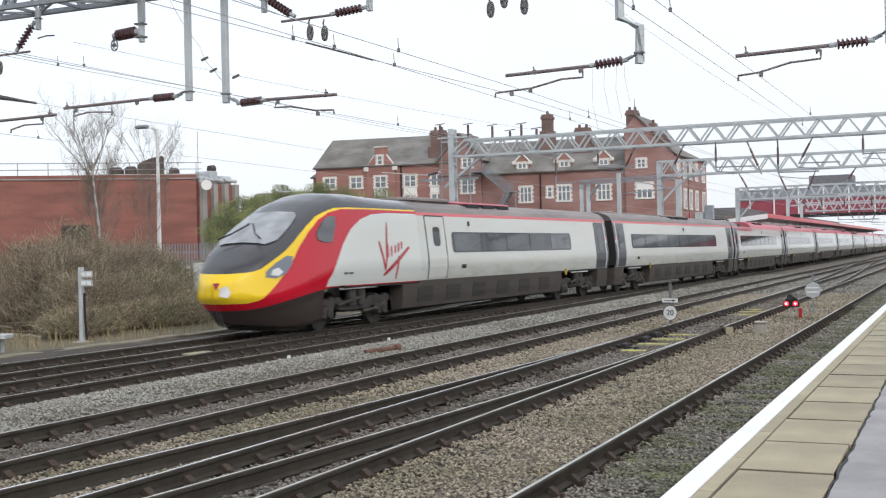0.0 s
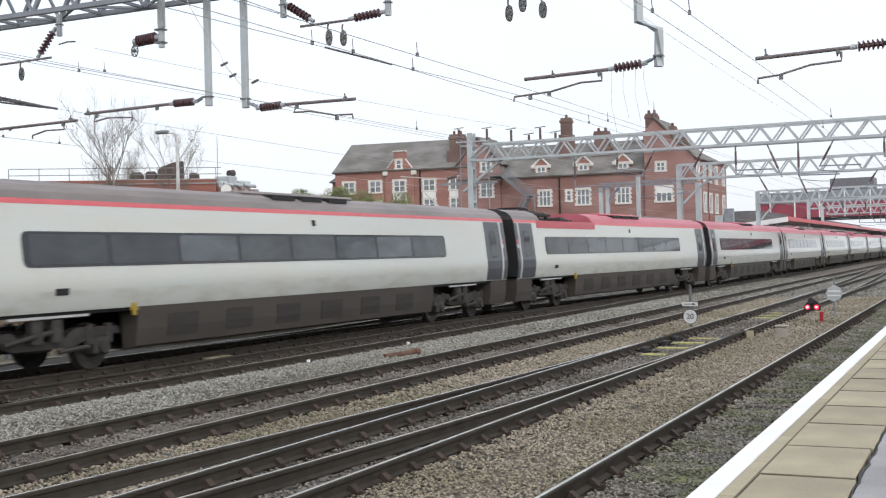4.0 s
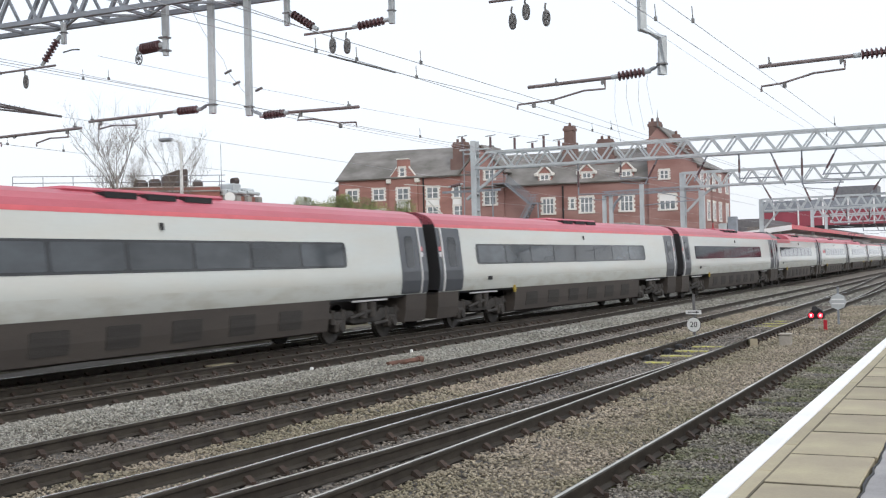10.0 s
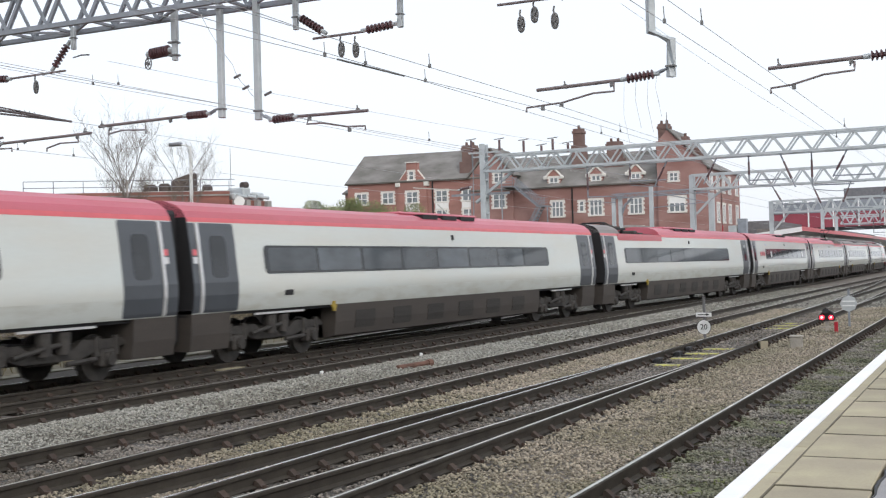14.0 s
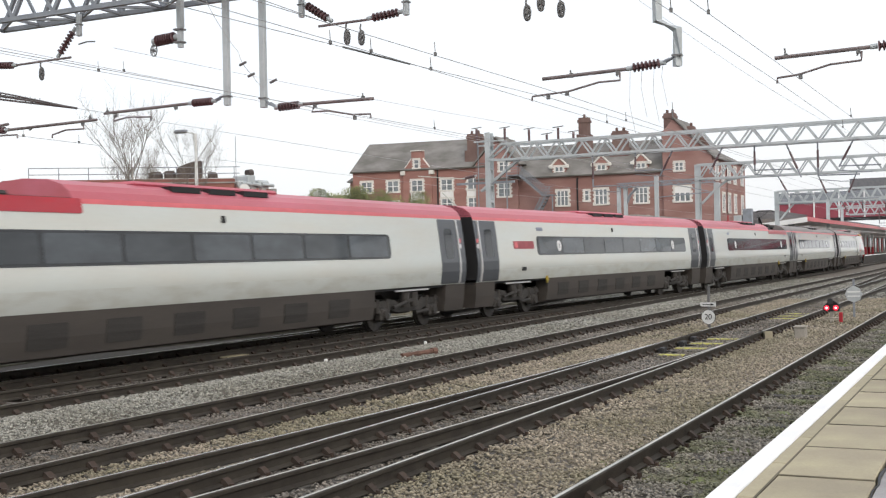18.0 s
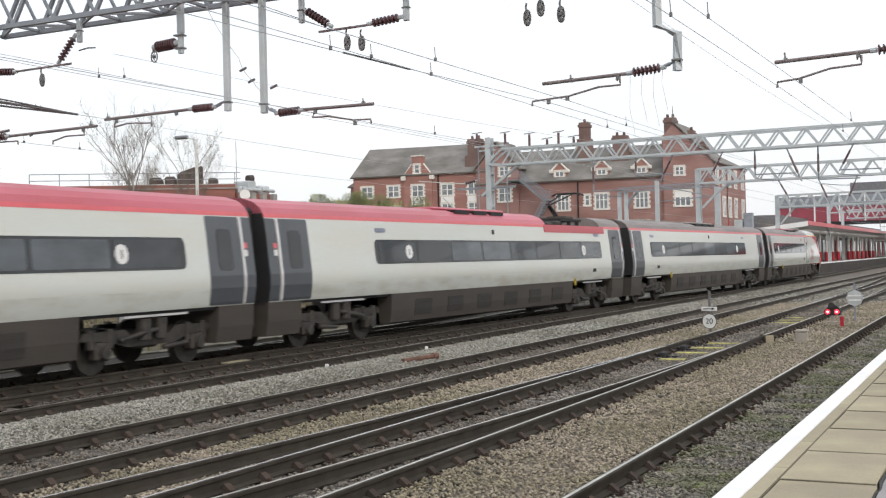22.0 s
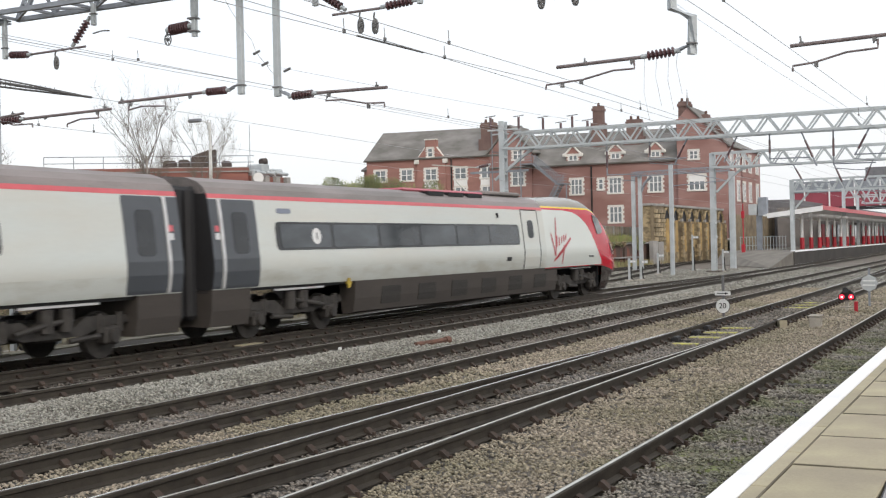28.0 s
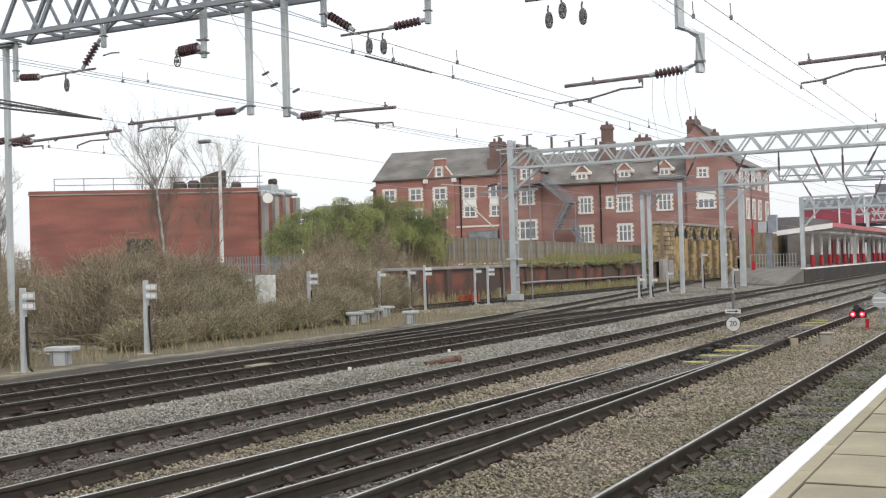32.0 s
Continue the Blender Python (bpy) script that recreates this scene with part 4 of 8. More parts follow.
def lattice_beam(g, x, y0, y1, z0, z1, depth, wide, bay, material, chord=0.09, bar=0.055):
    """A box lattice beam over the tracks from (y0, z0) to (y1, z1), z at its lower chords."""
    def at(u, dx, dz):
        return (x + dx, y0 + (y1 - y0) * u, z0 + (z1 - z0) * u + dz)
    for dx in (-wide / 2, wide / 2):
        for dz in (0, depth):
            bar_between("chord", at(0, dx, dz), at(1, dx, dz), chord, material, g)
    n = max(2, int(abs(y1 - y0) / bay))
    for dx in (-wide / 2, wide / 2):
        for i in range(n):
            u0, um, u1 = i / n, (i + 0.5) / n, (i + 1) / n
            bar_between("lattice_bar", at(u0, dx, 0), at(um, dx, depth), bar, material, g)
            bar_between("lattice_bar", at(um, dx, depth), at(u1, dx, 0), bar, material, g)
    for i in range(n):
        s = 1 if i % 2 else -1
        bar_between("lattice_bar", at(i / n, -s * wide / 2, 0), at((i + 1) / n, s * wide / 2, 0), bar, material, g)


def mast(g, x, y, top, w=0.3, base=True, material=None):
    material = material or M_GALV
    for dx in (-w / 2, w / 2):
        bm = B()
        box(bm, x + dx - 0.035, x + dx + 0.035, y - 0.15, y + 0.15, -0.3, top)
        part("mast_leg", bm, material, g)
    n = int(top / 0.9)
    for i in range(n):
        z = 0.3 + i * (top - 0.5) / n
        bm = B()
        box(bm, x - w / 2, x + w / 2, y - 0.155, y + 0.155, z, z + 0.12)
        part("batten_plate", bm, material, g)
    if base:
        bm = B()
        box(bm, x - 0.45, x + 0.45, y - 0.45, y + 0.45, -0.4, -0.05, bev=0.03)
        part("footing", bm, M_SLEEPER_C, g, "concrete footing")


def insulator(parent, a, b, r=0.085, n=7):
    """A ribbed porcelain insulator between two points."""
    a, b = Vector(a), Vector(b)
    d = b - a
    L = d.length
    bm = B()
    pts, rs = [], []
    for i in range(n):
        for k, rr in ((0.0, 0.45), (0.35, 1.0), (0.6, 1.0), (0.62, 0.45)):
            pts.append((0, 0, L * (0.14 + 0.72 * (i + k) / n)))
            rs.append(r * rr)
    tube(bm, pts, rs, 10)
    ob = part("insulator", bm, M_INSUL, parent, "ribbed brown porcelain insulator")
    m = Matrix.Translation(a) @ d.to_track_quat("Z", "Y").to_matrix().to_4x4()
    ob.matrix_basis = m
    for u, v in ((0, 0.16), (0.84, 1)):
        bm = B()
        tube(bm, [(0, 0, L * u), (0, 0, L * v)], r * 0.5, 8)
        part("end_cap", bm, M_GALV, ob, "grey metal end fitting")


X1 = 23.0


def arm_set(label, tube_pts, hook, ins, arm, steady, clamps, r=0.1, square=True):
    """A drop tube from the beam, an insulated arm and the curved steady arm that holds the wire; (y, z) at x = X1."""
    g = thing("registration_arm", pose(X1, 0, 0), label, "overhead line arm", "registration arms on the gantry")
    if tube_pts:
        bm = B()
        if square and len(tube_pts) == 2:
            (ya, za), (yb, zb) = tube_pts
            box(bm, -0.065, 0.065, yb - 0.075, yb + 0.075, zb, za, bev=0.012)
        else:
            tube(bm, [(0, y, z) for y, z in tube_pts], 0.1, 4)
        part("drop_tube", bm, M_GALV, g, "square grey steel drop tube")
        yb, zb = tube_pts[-1]
        bm = B()
        box(bm, -0.085, 0.085, yb - 0.1, yb + 0.1, zb + 0.2, zb + 0.235)
        part("band", bm, M_WIRE, g)
    if hook:
        bm = B()
        for s in (-0.03, 0.03):
            tube(bm, [(s, y, z) for y, z in hook], 0.02, 6)
        (ya, za), (yb, zb) = hook[0], hook[-1]
        tube(bm, [(0, yb * 0.45 + ya * 0.55, zb * 0.45 + za * 0.55), (0, yb, zb)], 0.04, 6)
        part("hook", bm, M_GALVD, g)
    insulator(g, (0, *ins[0]), (0, *ins[1]), r)
    bm = B()
    tube(bm, [(0, y, z) for y, z in arm], 0.038, 8)
    part("arm", bm, M_ARM, g, "rusty tube arm")
    bm = B()
    full = []
    for a, b in zip(steady, steady[1:]):
        full += [a, ((a[0] + b[0]) / 2, (a[1] + b[1]) / 2)]
    tube(bm, [(0, y, z) for y, z in full + [steady[-1]]], 0.022, 6)
    part("steady_arm", bm, M_ARM, g, "curved thin steady arm")
    for y, z, up in clamps:
        bm = B()
        box(bm, -0.03, 0.03, y - 0.035, y + 0.035, z - 0.04, z + 0.05)
        tube(bm, [(0, y, z), (0, y + 0.02, z + up)], 0.018, 5)
        part("clamp", bm, M_WIRE, g)
    return g


def gantry_near():
    g = thing("overhead_gantry", pose(0, 0, 0), "near steel lattice gantry carrying overhead wires across the tracks", "gantry", "overhead line gantries")
    y0, y1, z0, z1, x, wide, depth = 24.59, -6.0, 8.42, 8.42, 22.85, 0.95, 1.2

    def at(y, dx, dz):
        return (x + dx, y, z0 + (z1 - z0) * (y - y0) / (y1 - y0) + dz)
    for dx in (-wide / 2, wide / 2):
        for dz in (0, depth):
            bar_between("chord", at(y0, dx, dz), at(y1, dx, dz), 0.12, M_GALVD, g)
    n = 22
    step = (y1 - y0) / n
    for dx in (-wide / 2, wide / 2):
        for i in range(n):
            a = y0 + step * i
            bar_between("lattice_bar", at(a, dx, 0), at(a + step / 2, dx, depth), 0.09, M_GALVD, g)
            bar_between("lattice_bar", at(a + step / 2, dx, depth), at(a + step, dx, 0), 0.065, M_GALVD, g)
    for i in range(n + 1):
        a = y0 + step * i
        bar_between("cross_tie", at(a, -wide / 2, 0), at(a, wide / 2, 0), 0.07, M_GALVD, g)
        if i < n:
            s = 1 if i % 2 else -1
            for dz in (0, depth):
                bar_between("lattice_bar", at(a, -s * wide / 2, dz), at(a + step, s * wide / 2, dz), 0.06, M_GALVD, g)
    bm = B()
    box(bm, X1 - 0.07, X1 + 0.07, 25.02, 25.16, -0.3, 8.4, bev=0.01)
    part("mast_leg", bm, M_GALV, g)
    for z in (8.37, 8.3):
        bm = B()
        box(bm, X1 - 0.2, X1 + 0.2, 24.69, 25.34, z - 0.02, z + 0.015)
        part("bearing_plate", bm, M_GALVD, g)
    mast(g, 22.85, -5.8, 8.42, 0.35)


gantry_near()
arm_set("drop tube with insulated arm reaching over the far line", [(16.873, 8.524), (16.873, 5.739)], [(16.928, 5.978), (17.061, 5.96), (17.27, 5.871)],
        [(17.204, 5.88), (18.036, 5.877)], [(17.958, 5.875), (20.738, 5.827)], [(20.361, 5.798), (20.441, 5.61), (19.985, 5.675), (19.214, 5.629), (19.214, 5.534)], ((20.635, 5.846, 0.12), (18.438, 5.802, -0.06), (20.361, 5.746, 0.06)))
arm_set("drop tube with insulated arm reaching over the fast line", [(15.812, 8.528), (15.812, 5.604)], [(15.768, 5.788), (15.638, 5.662), (15.453, 5.587)],
        [(15.507, 5.577), (14.697, 5.603)], [(14.751, 5.604), (12.824, 5.586)], [(14.386, 5.576), (14.472, 5.404), (14.044, 5.396), (13.363, 5.261), (12.908, 5.243), (12.898, 5.142)], ((13.088, 5.612, 0.12), (13.32, 5.179, 0.08), (14.386, 5.525, 0.06)))
arm_set("mast-side insulated arm over the outer line", None, [(25.066, 5.612), (24.851, 5.619)],
        [(25.03, 5.622), (24.076, 5.637)], [(24.135, 5.632), (21.003, 5.684)], [(21.475, 5.662), (21.441, 5.481), (22.066, 5.492), (22.533, 5.394), (22.533, 5.309)], ((21.21, 5.71, 0.12), (23.307, 5.622, -0.06), (21.475, 5.609, 0.06)))
arm_set("insulated arm over the platform line", [(1.1, 8.634), (1.1, 5.648)], [(1.1, 5.885), (1.229, 5.84), (1.396, 5.749)],
        [(1.359, 5.739), (2.168, 5.709)], [(2.121, 5.708), (3.914, 5.66)], [(2.327, 5.646), (2.327, 5.474), (2.89, 5.447), (3.477, 5.305), (3.876, 5.274), (3.876, 5.168)], ((3.705, 5.675, 0.16), (3.439, 5.256, 0.06), (2.383, 5.647, -0.08)))
cranked = arm_set("cranked grey drop tube with insulated arm over the running line", [(6.213, 8.442), (6.213, 6.636), (5.803, 6.421), (5.822, 5.681)], [(5.842, 5.886), (5.959, 5.84), (6.135, 5.776)],
        [(6.057, 5.784), (6.871, 5.723)], [(6.802, 5.721), (8.715, 5.673)], [(7.029, 5.687), (7.019, 5.501), (7.475, 5.5), (8.143, 5.365), (8.957, 5.321), (8.967, 5.222)], ((8.073, 5.689, 0.12), (8.594, 5.275, 0.06), (8.173, 5.316, 0.05), (7.069, 5.649, -0.06)))
arm_set("short insulated tube on the gantry's mast", None, [(25.09, 5.721), (25.03, 5.72)],
        [(25.813, 5.691), (25.03, 5.73)], [(25.09, 5.721), (24.1, 5.788)], [(24.97, 5.675), (24.492, 5.494), (23.779, 5.481), (23.779, 5.384)], ((24.492, 5.774, 0.1),))


for y, b in ((6.55, 4.7), (6.3, 4.6), (6.8, 4.4), (6.12, 4.9)):
    bm = B()
    tube(bm, [(0, y, 5.75), (0, y + 0.03, b + 0.6), (0, y - 0.08, b)], 0.004, 4)
    part("dropper_wire", bm, M_LINE, cranked, "very thin dropper wire")


def pulley(parent, x, y, z, r=0.155, solid_wheel=True):
    bm = B()
    n = 18
    k = 0.42 if solid_wheel else 0.72
    ring = [(x + 0.02, y + r * k * math.cos(a), z + r * math.sin(a)) for a in [2 * math.pi * i / n for i in range(n + 1)]]
    tube(bm, ring, 0.03 if solid_wheel else 0.016, 6, False)
    for i in range(4):
        a = math.pi * i / 4 + 0.4
        tube(bm, [(x, y - r * k * math.cos(a), z - r * math.sin(a)), (x, y + r * k * math.cos(a), z + r * math.sin(a))], 0.02 if solid_wheel else 0.01, 5)
    tube(bm, [(x - 0.04, y, z), (x + 0.06, y, z)], 0.035, 8)
    part("pulley_wheel", bm, M_WIRE, parent, "dark spoked pulley wheel")
    bm = B()
    tube(bm, [(x, y, z + r * 0.7), (x, y + 0.02, z + r + 0.07), (x, y, z + r + 0.16)], 0.022, 6)
    part("hanger", bm, M_WIRE, parent)


def headspan_bar(bar, drops, ins, pulleys, label):
    r = thing("pulley_bar", pose(X1, 0, 0), label, "overhead line bar", "pulley bars under the gantry")
    bm = B()
    tube(bm, [(0, y, z) for y, z in bar], 0.03, 8)
    part("arm", bm, M_ARM, r)
    for y, zt, zb in drops:
        bm = B()
        box(bm, -0.055, 0.055, y - 0.06, y + 0.06, zb, zt, bev=0.01)
        part("drop_tube", bm, M_GALV, r)
        bm = B()
        box(bm, -0.07, 0.07, y - 0.085, y + 0.085, zb + 0.28, zb + 0.31)
        part("band", bm, M_WIRE, r)
    for a, b in ins:
        insulator(r, (0, *a), (0, *b), 0.1)
    for y, zz in pulleys:
        pulley(r, 0, y, zz)


headspan_bar([(14.236, 7.38), (12.993, 7.394), (12.834, 7.409)], [(11.933, 8.552, 7.383), (14.697, 8.55, 7.639)], [((14.665, 7.976), (13.873, 7.461)), ((11.995, 7.485), (12.94, 7.413))], [(13.49, 7.053), (13.109, 7.002)], "bar between two drop tubes with insulators and pulley wheels")
headspan_bar([(23.874, 7.351), (21.834, 7.38)], [(21.533, 8.475, 7.902), (24.731, 8.476, 7.311)], [((24.659, 7.416), (23.756, 7.348)), ((21.649, 8.139), (22.299, 7.414))], [(22.884, 7.046)], "bar with slanting insulators and one pulley wheel")
headspan_bar([(9.564, 7.591), (7.614, 7.589)], [(7.614, 8.494, 7.51)], [((7.664, 7.689), (8.213, 7.588))], [(9.037, 7.118), (8.725, 7.287), (8.273, 7.106)], "bar with three hanging pulley wheels")


def single_insulator():
    r = thing("bracket_insulator", pose(X1, 18.26, 0.23), "large horizontal insulator with a spoked wheel on a drop tube", "insulator")
    bm = B()
    box(bm, -0.07, 0.07, -0.09, 0.06, 7.55, 8.3, bev=0.01)
    box(bm, -0.06, 0.06, -0.07, 0.05, 7.05, 7.56, bev=0.01)
    part("drop_tube", bm, M_GALV, r)
    for z in (7.18, 7.5):
        bm = B()
        box(bm, -0.1, 0.1, -0.11, 0.14, z - 0.02, z + 0.02)
        part("band", bm, M_WIRE, r)
    insulator(r, (0, 0.05, 7.33), (0, 0.86, 7.28), 0.145, 8)
    pulley(r, 0, 0.85, 7.06, 0.14, False)
    bm = B()
    tube(bm, [(0, 3.3, 7.46), (0, 3.0, 7.5), (0, 2.75, 7.48)], 0.02, 5)
    part("hanging_link", bm, M_WIRE, r)


single_insulator()


# ---- the farther gantries
def gantry_far(x, y0, y1, za, zb, depth, label, masts, struts=(), chord=0.12, bar=0.08, bay=1.25):
    g = thing("overhead_gantry", pose(0, 0, 0), label, "gantry", "overhead line gantries")
    lattice_beam(g, x, y0, y1, za, zb, depth, 0.8, bay, M_GALV, chord, bar)
    for y, top in masts:
        mast(g, x, y, top, 0.45)
    for pts in struts:
        for (ya, z0), (yb, z1) in zip(pts, pts[1:]):
            bar_between("knee_brace", (x, ya, z0), (x, yb, z1), 0.14, M_GALV, g)
    rng = random.Random(int(x))
    y = y0 - 5.0
    while y > y1 + 1:
        u = (y - y0) / (y1 - y0)
        z = za + (zb - za) * u
        h = rng.choice((1.0, 1.3, 1.7))
        lean = rng.choice((0, 0, 0.7, -0.7))
        bm = B()
        tube(bm, [(x, y, z), (x, y + lean, z - h)], 0.04, 6)
        part("drop_tube", bm, M_GALVD, g)
        bm = B()
        tube(bm, [(x, y + lean * 0.25, z - h * 0.25), (x, y + lean * 0.75, z - h * 0.75)], [0.05, 0.06], 8)
        part("insulator", bm, M_INSUL, g)
        if rng.random() < 0.6:
            bm = B()
            tube(bm, [(x, y + lean, z - h + 0.05), (x, y + lean - 1.9, z - h + 0.02)], 0.035, 6)
            part("arm", bm, M_GALVD, g)
            bm = B()
            tube(bm, [(x, y + lean, z - h - 0.15), (x, y + lean - 1.0, z - h - 0.28), (x, y + lean - 1.5, z - h - 0.3)], 0.02, 5)
            part("steady_arm", bm, M_GALVD, g)
        y -= rng.uniform(1.4, 2.8)
    return g


gantry_main = gantry_far(58.0, 24.29, -6, 7.1, 7.12, 0.85, "grey lattice gantry spanning all the tracks", [(25.18, 8.64), (-6, 8)], [[(25.702, 5.476), (23.387, 7.136)]])
for dx in (-0.4, 0.4):
    bar_between("end_bar", (58.0 + dx * 0.6, 25.18, 7.24), (58.0 + dx, 24.29, 7.95), 0.1, M_GALV, gantry_main)
    bar_between("end_bar", (58.0 + dx * 0.6, 25.18, 7.18), (58.0 + dx, 24.29, 7.1), 0.12, M_GALV, gantry_main)
for z, h in ((2.1, 0.12), (-0.1, 0.35)):
    bm = B()
    box(bm, 57.7, 58.3, 24.80, 25.56, z, z + h, bev=0.02)
    part("collar", bm, M_GALV, gantry_main)
gantry_far(75.0, 17.77, -6, 6.6, 6.65, 0.92, "second grey lattice gantry beyond the points", [(17.82, 7.55), (-6, 7.5)], [[(17.585, 5.01), (16.646, 5.947), (15.918, 6.452), (15.023, 6.595)]])
gantry_far(99.0, 16.86, -6, 5.78, 5.9, 0.95, "distant lattice gantry near the far platform", [(16.96, 6.75), (-6, 7)], [[(16.719, 4.374), (15.552, 5.73)]], 0.12, 0.09, 1.0)
gantry_far(126.0, 16.40, -8, 6.0, 6.1, 1.0, "distant lattice gantry over the station throat", [(16.40, 7.0), (-8, 7)], (), 0.12, 0.09, 1.1)
gantry_far(150.0, 17.39, -8, 6.0, 6.1, 1.0, "distant lattice gantry by the footbridge", [(17.88, 7.0), (-8, 7)], (), 0.12, 0.09, 1.1)


def gantry_small():
    g = thing("overhead_portal", pose(0, 0, 0), "small lattice portal on slender posts behind the main line", "gantry", "overhead line gantries")
    lattice_beam(g, 82.5, 25.52, 18.42, 6.72, 6.82, 0.3, 0.6, 0.5, M_GALVD, 0.06, 0.045)
    for y in (25.47, 24.96):
        bm = B()
        box(bm, 82.38, 82.62, y - 0.13, y + 0.13, -0.3, 6.75)
        part("mast_leg", bm, M_GALV, g)
    bm = B()
    tube(bm, [(82.5, 24.95, 5.4), (82.5, 24.6, 6.2), (82.5, 24.1, 6.65)], 0.1, 6)
    part("knee_brace", bm, M_GALVD, g)
    m = thing("overhead_mast", pose(84.75, 19.86, 0), "plain slim grey steel mast beside the far line", "mast")
    bm = B()
    box(bm, -0.12, 0.12, -0.12, 0.12, -0.4, 6.65, bev=0.02)
    part("post", bm, M_GALV, m)
    bm = B()
    tube(bm, [(0, 0, 5.3), (0, -3.4, 5.5)], 0.035, 6)
    tube(bm, [(0, 0, 6.3), (0, -3.2, 5.55)], 0.03, 6)
    part("arm", bm, M_GALVD, m)
    m = thing("overhead_mast", pose(104, 19.8, 0), "plain grey mast standing at the platform ramp", "mast")
    bm = B()
    box(bm, -0.2, 0.2, -0.2, 0.2, -0.4, 7.0, bev=0.02)
    part("post", bm, M_GALV, m)


gantry_small()


# brackets and uprights on the main mast at the far side
def mast_fittings():
    g = thing("mast_switchgear", pose(58.0, 0, 0), "insulators and feeder brackets on the mast head", "insulator set")
    for y, z0, z1 in ((25.911, 8.238, 8.954), (24.24, 8.164, 8.877), (22.828, 7.942, 8.724), (21.816, 7.928, 8.384), (21.169, 7.92, 8.699), (20.318, 7.908, 8.403)):
        bm = B()
        cyl(bm, 0, y, z0, z1 - 0.05, 0.07, 8)
        part("post_insulator", bm, M_INSUL, g)
        bm = B()
        tube(bm, [(0, y + 0.3, z1 - 0.02), (0, y, z1), (0, y - 0.3, z1 + 0.03)], 0.025, 5)
        part("clamp", bm, M_WIRE, g)
    for y0, y1, z in ((24.19, 26.07, 8.2), (24.86, 25.81, 7.97)):
        bm = B()
        box(bm, -0.06, 0.06, y0, y1, z - 0.05, z + 0.03)
        part("crossarm", bm, M_GALV, g)
    bm = B()
    tube(bm, [(0, 25.911, 8.34), (0, 25.859, 7.215), (0, 25.807, 7.01), (0, 25.388, 6.954)], 0.03, 5)
    part("feeder_cable", bm, M_WIRE, g)
    for y in (25.75, 24.08):
        bm = B()
        tube(bm, [(-0.2, y, 8.1), (-0.2, y + 0.03, 4.0), (-0.2, y, -0.2)], 0.03, 5)
        part("down_cable", bm, M_GALVD, g)
    bm = B()
    box(bm, -0.06, 0.06, 23.72, 27.17, 5.86, 5.98)
    part("lower_crossarm", bm, M_GALVD, g)
    insulator(g, (-0.1, 25.911, 6.346), (-0.1, 26.752, 6.201), 0.1, 5)
    bm = B()
    tube(bm, [(-0.1, 26.752, 6.201), (-0.1, 29.506, 6.484)], 0.03, 6)
    tube(bm, [(-0.1, 26.331, 3.945), (-0.1, 28.019, 5.494)], 0.04, 6)
    part("arm", bm, M_CANARM, g, "pale tube arm")


M_CANARM = mat("pale_tube", (0.55, 0.56, 0.52), 0.55, 0.2, var=0.15)
mast_fittings()


# ---- wires
def wire(name, pts, r, label, sag=0.0, n=8):
    bm = B()
    full = []
    for a, b in zip(pts, pts[1:]):
        a, b = Vector(a), Vector(b)
        for i in range(n):
            u = i / n
            p = a.lerp(b, u)
            p.z -= sag * 4 * u * (1 - u)
            full.append(p)
    full.append(Vector(pts[-1]))
    tube(bm, full, r, 4)
    return solid(name, bm, M_LINE if r < 0.02 else M_WIRE, label, "overhead wire", "overhead wires")


def long_wire(pts, z, label, clips=(), r=0.0055):
    """A taut wire along the tracks through (x, y) points at one height, with small hanger clips on it."""
    t = thing("overhead_wire", pose(0, 0, 0), label, "overhead wire", "overhead wires")
    (xa, ya), (xb, yb) = pts[0], pts[1]
    (xc, yc), (xd, yd) = pts[-2], pts[-1]
    ext = [(-25, ya - (yb - ya) / (xb - xa) * (xa + 25))] + list(pts) + [(72, yd + (yd - yc) / (xd - xc) * (72 - xd)), (178, yd + (yd - yc) / (xd - xc) * (72 - xd))]
    bm = B()
    tube(bm, [(x, y, z) for x, y in ext], r, 4)
    part("contact_wire" if z < 5.5 else "catenary_wire", bm, M_LINE, t)
    for x in clips:
        y = float(np.interp(x, [p[0] for p in ext], [p[1] for p in ext]))
        bm = B()
        box(bm, x - 0.025, x + 0.025, y - 0.018, y + 0.018, z - 0.01, z + 0.05)
        tube(bm, [(x, y, z + 0.04), (x, y + 0.01, z + 0.22)], 0.007, 4)
        part("clip", bm, M_WIRE, t)
    return t


long_wire([(17.15, 4.12), (27.61, 4.0), (41.66, 3.96)], 5.2, "thin contact wire by the platform line", (18.6, 38.9))
long_wire([(17.41, 3.7), (27.32, 3.55), (35.71, 3.45)], 5.2, "second thin wire by the platform line", (19.0, 35.8))
wire_c = long_wire([(15.62, 9.65), (22.0, 9.22), (28.03, 9.2), (37.77, 9.18)], 5.22, "thin contact wire over the dull running line", (19.0, 22.5, 34))
long_wire([(15.17, 9.37), (22.17, 9.27), (28.0, 8.8), (35.71, 8.67)], 5.24, "second wire converging over the dull running line", (20.2, 34))
long_wire([(20.16, 8.46), (27.48, 8.25), (33.86, 8.22)], 5.2, "thin catenary wire beside the running line", (20.8,))
long_wire([(16.05, 13.62), (28.65, 13.17)], 5.12, "thin contact wire over the fast line", (32,))
long_wire([(21.24, 18.02), (29.22, 17.95)], 6.2, "thin catenary wire over the far line", (26.0,))
long_wire([(21.79, 18.49), (29.9, 18.37)], 6.2, "second catenary wire over the far line", (25.7,))
wire_f = long_wire([(22.91, 19.47), (26.31, 19.47), (32.1, 19.75)], 5.5, "thin wire held by the neutral section", (29.5,))
long_wire([(27.99, 22.77), (42.35, 23.38)], 5.2, "thin contact wire over the outer line", (28.6, 31))
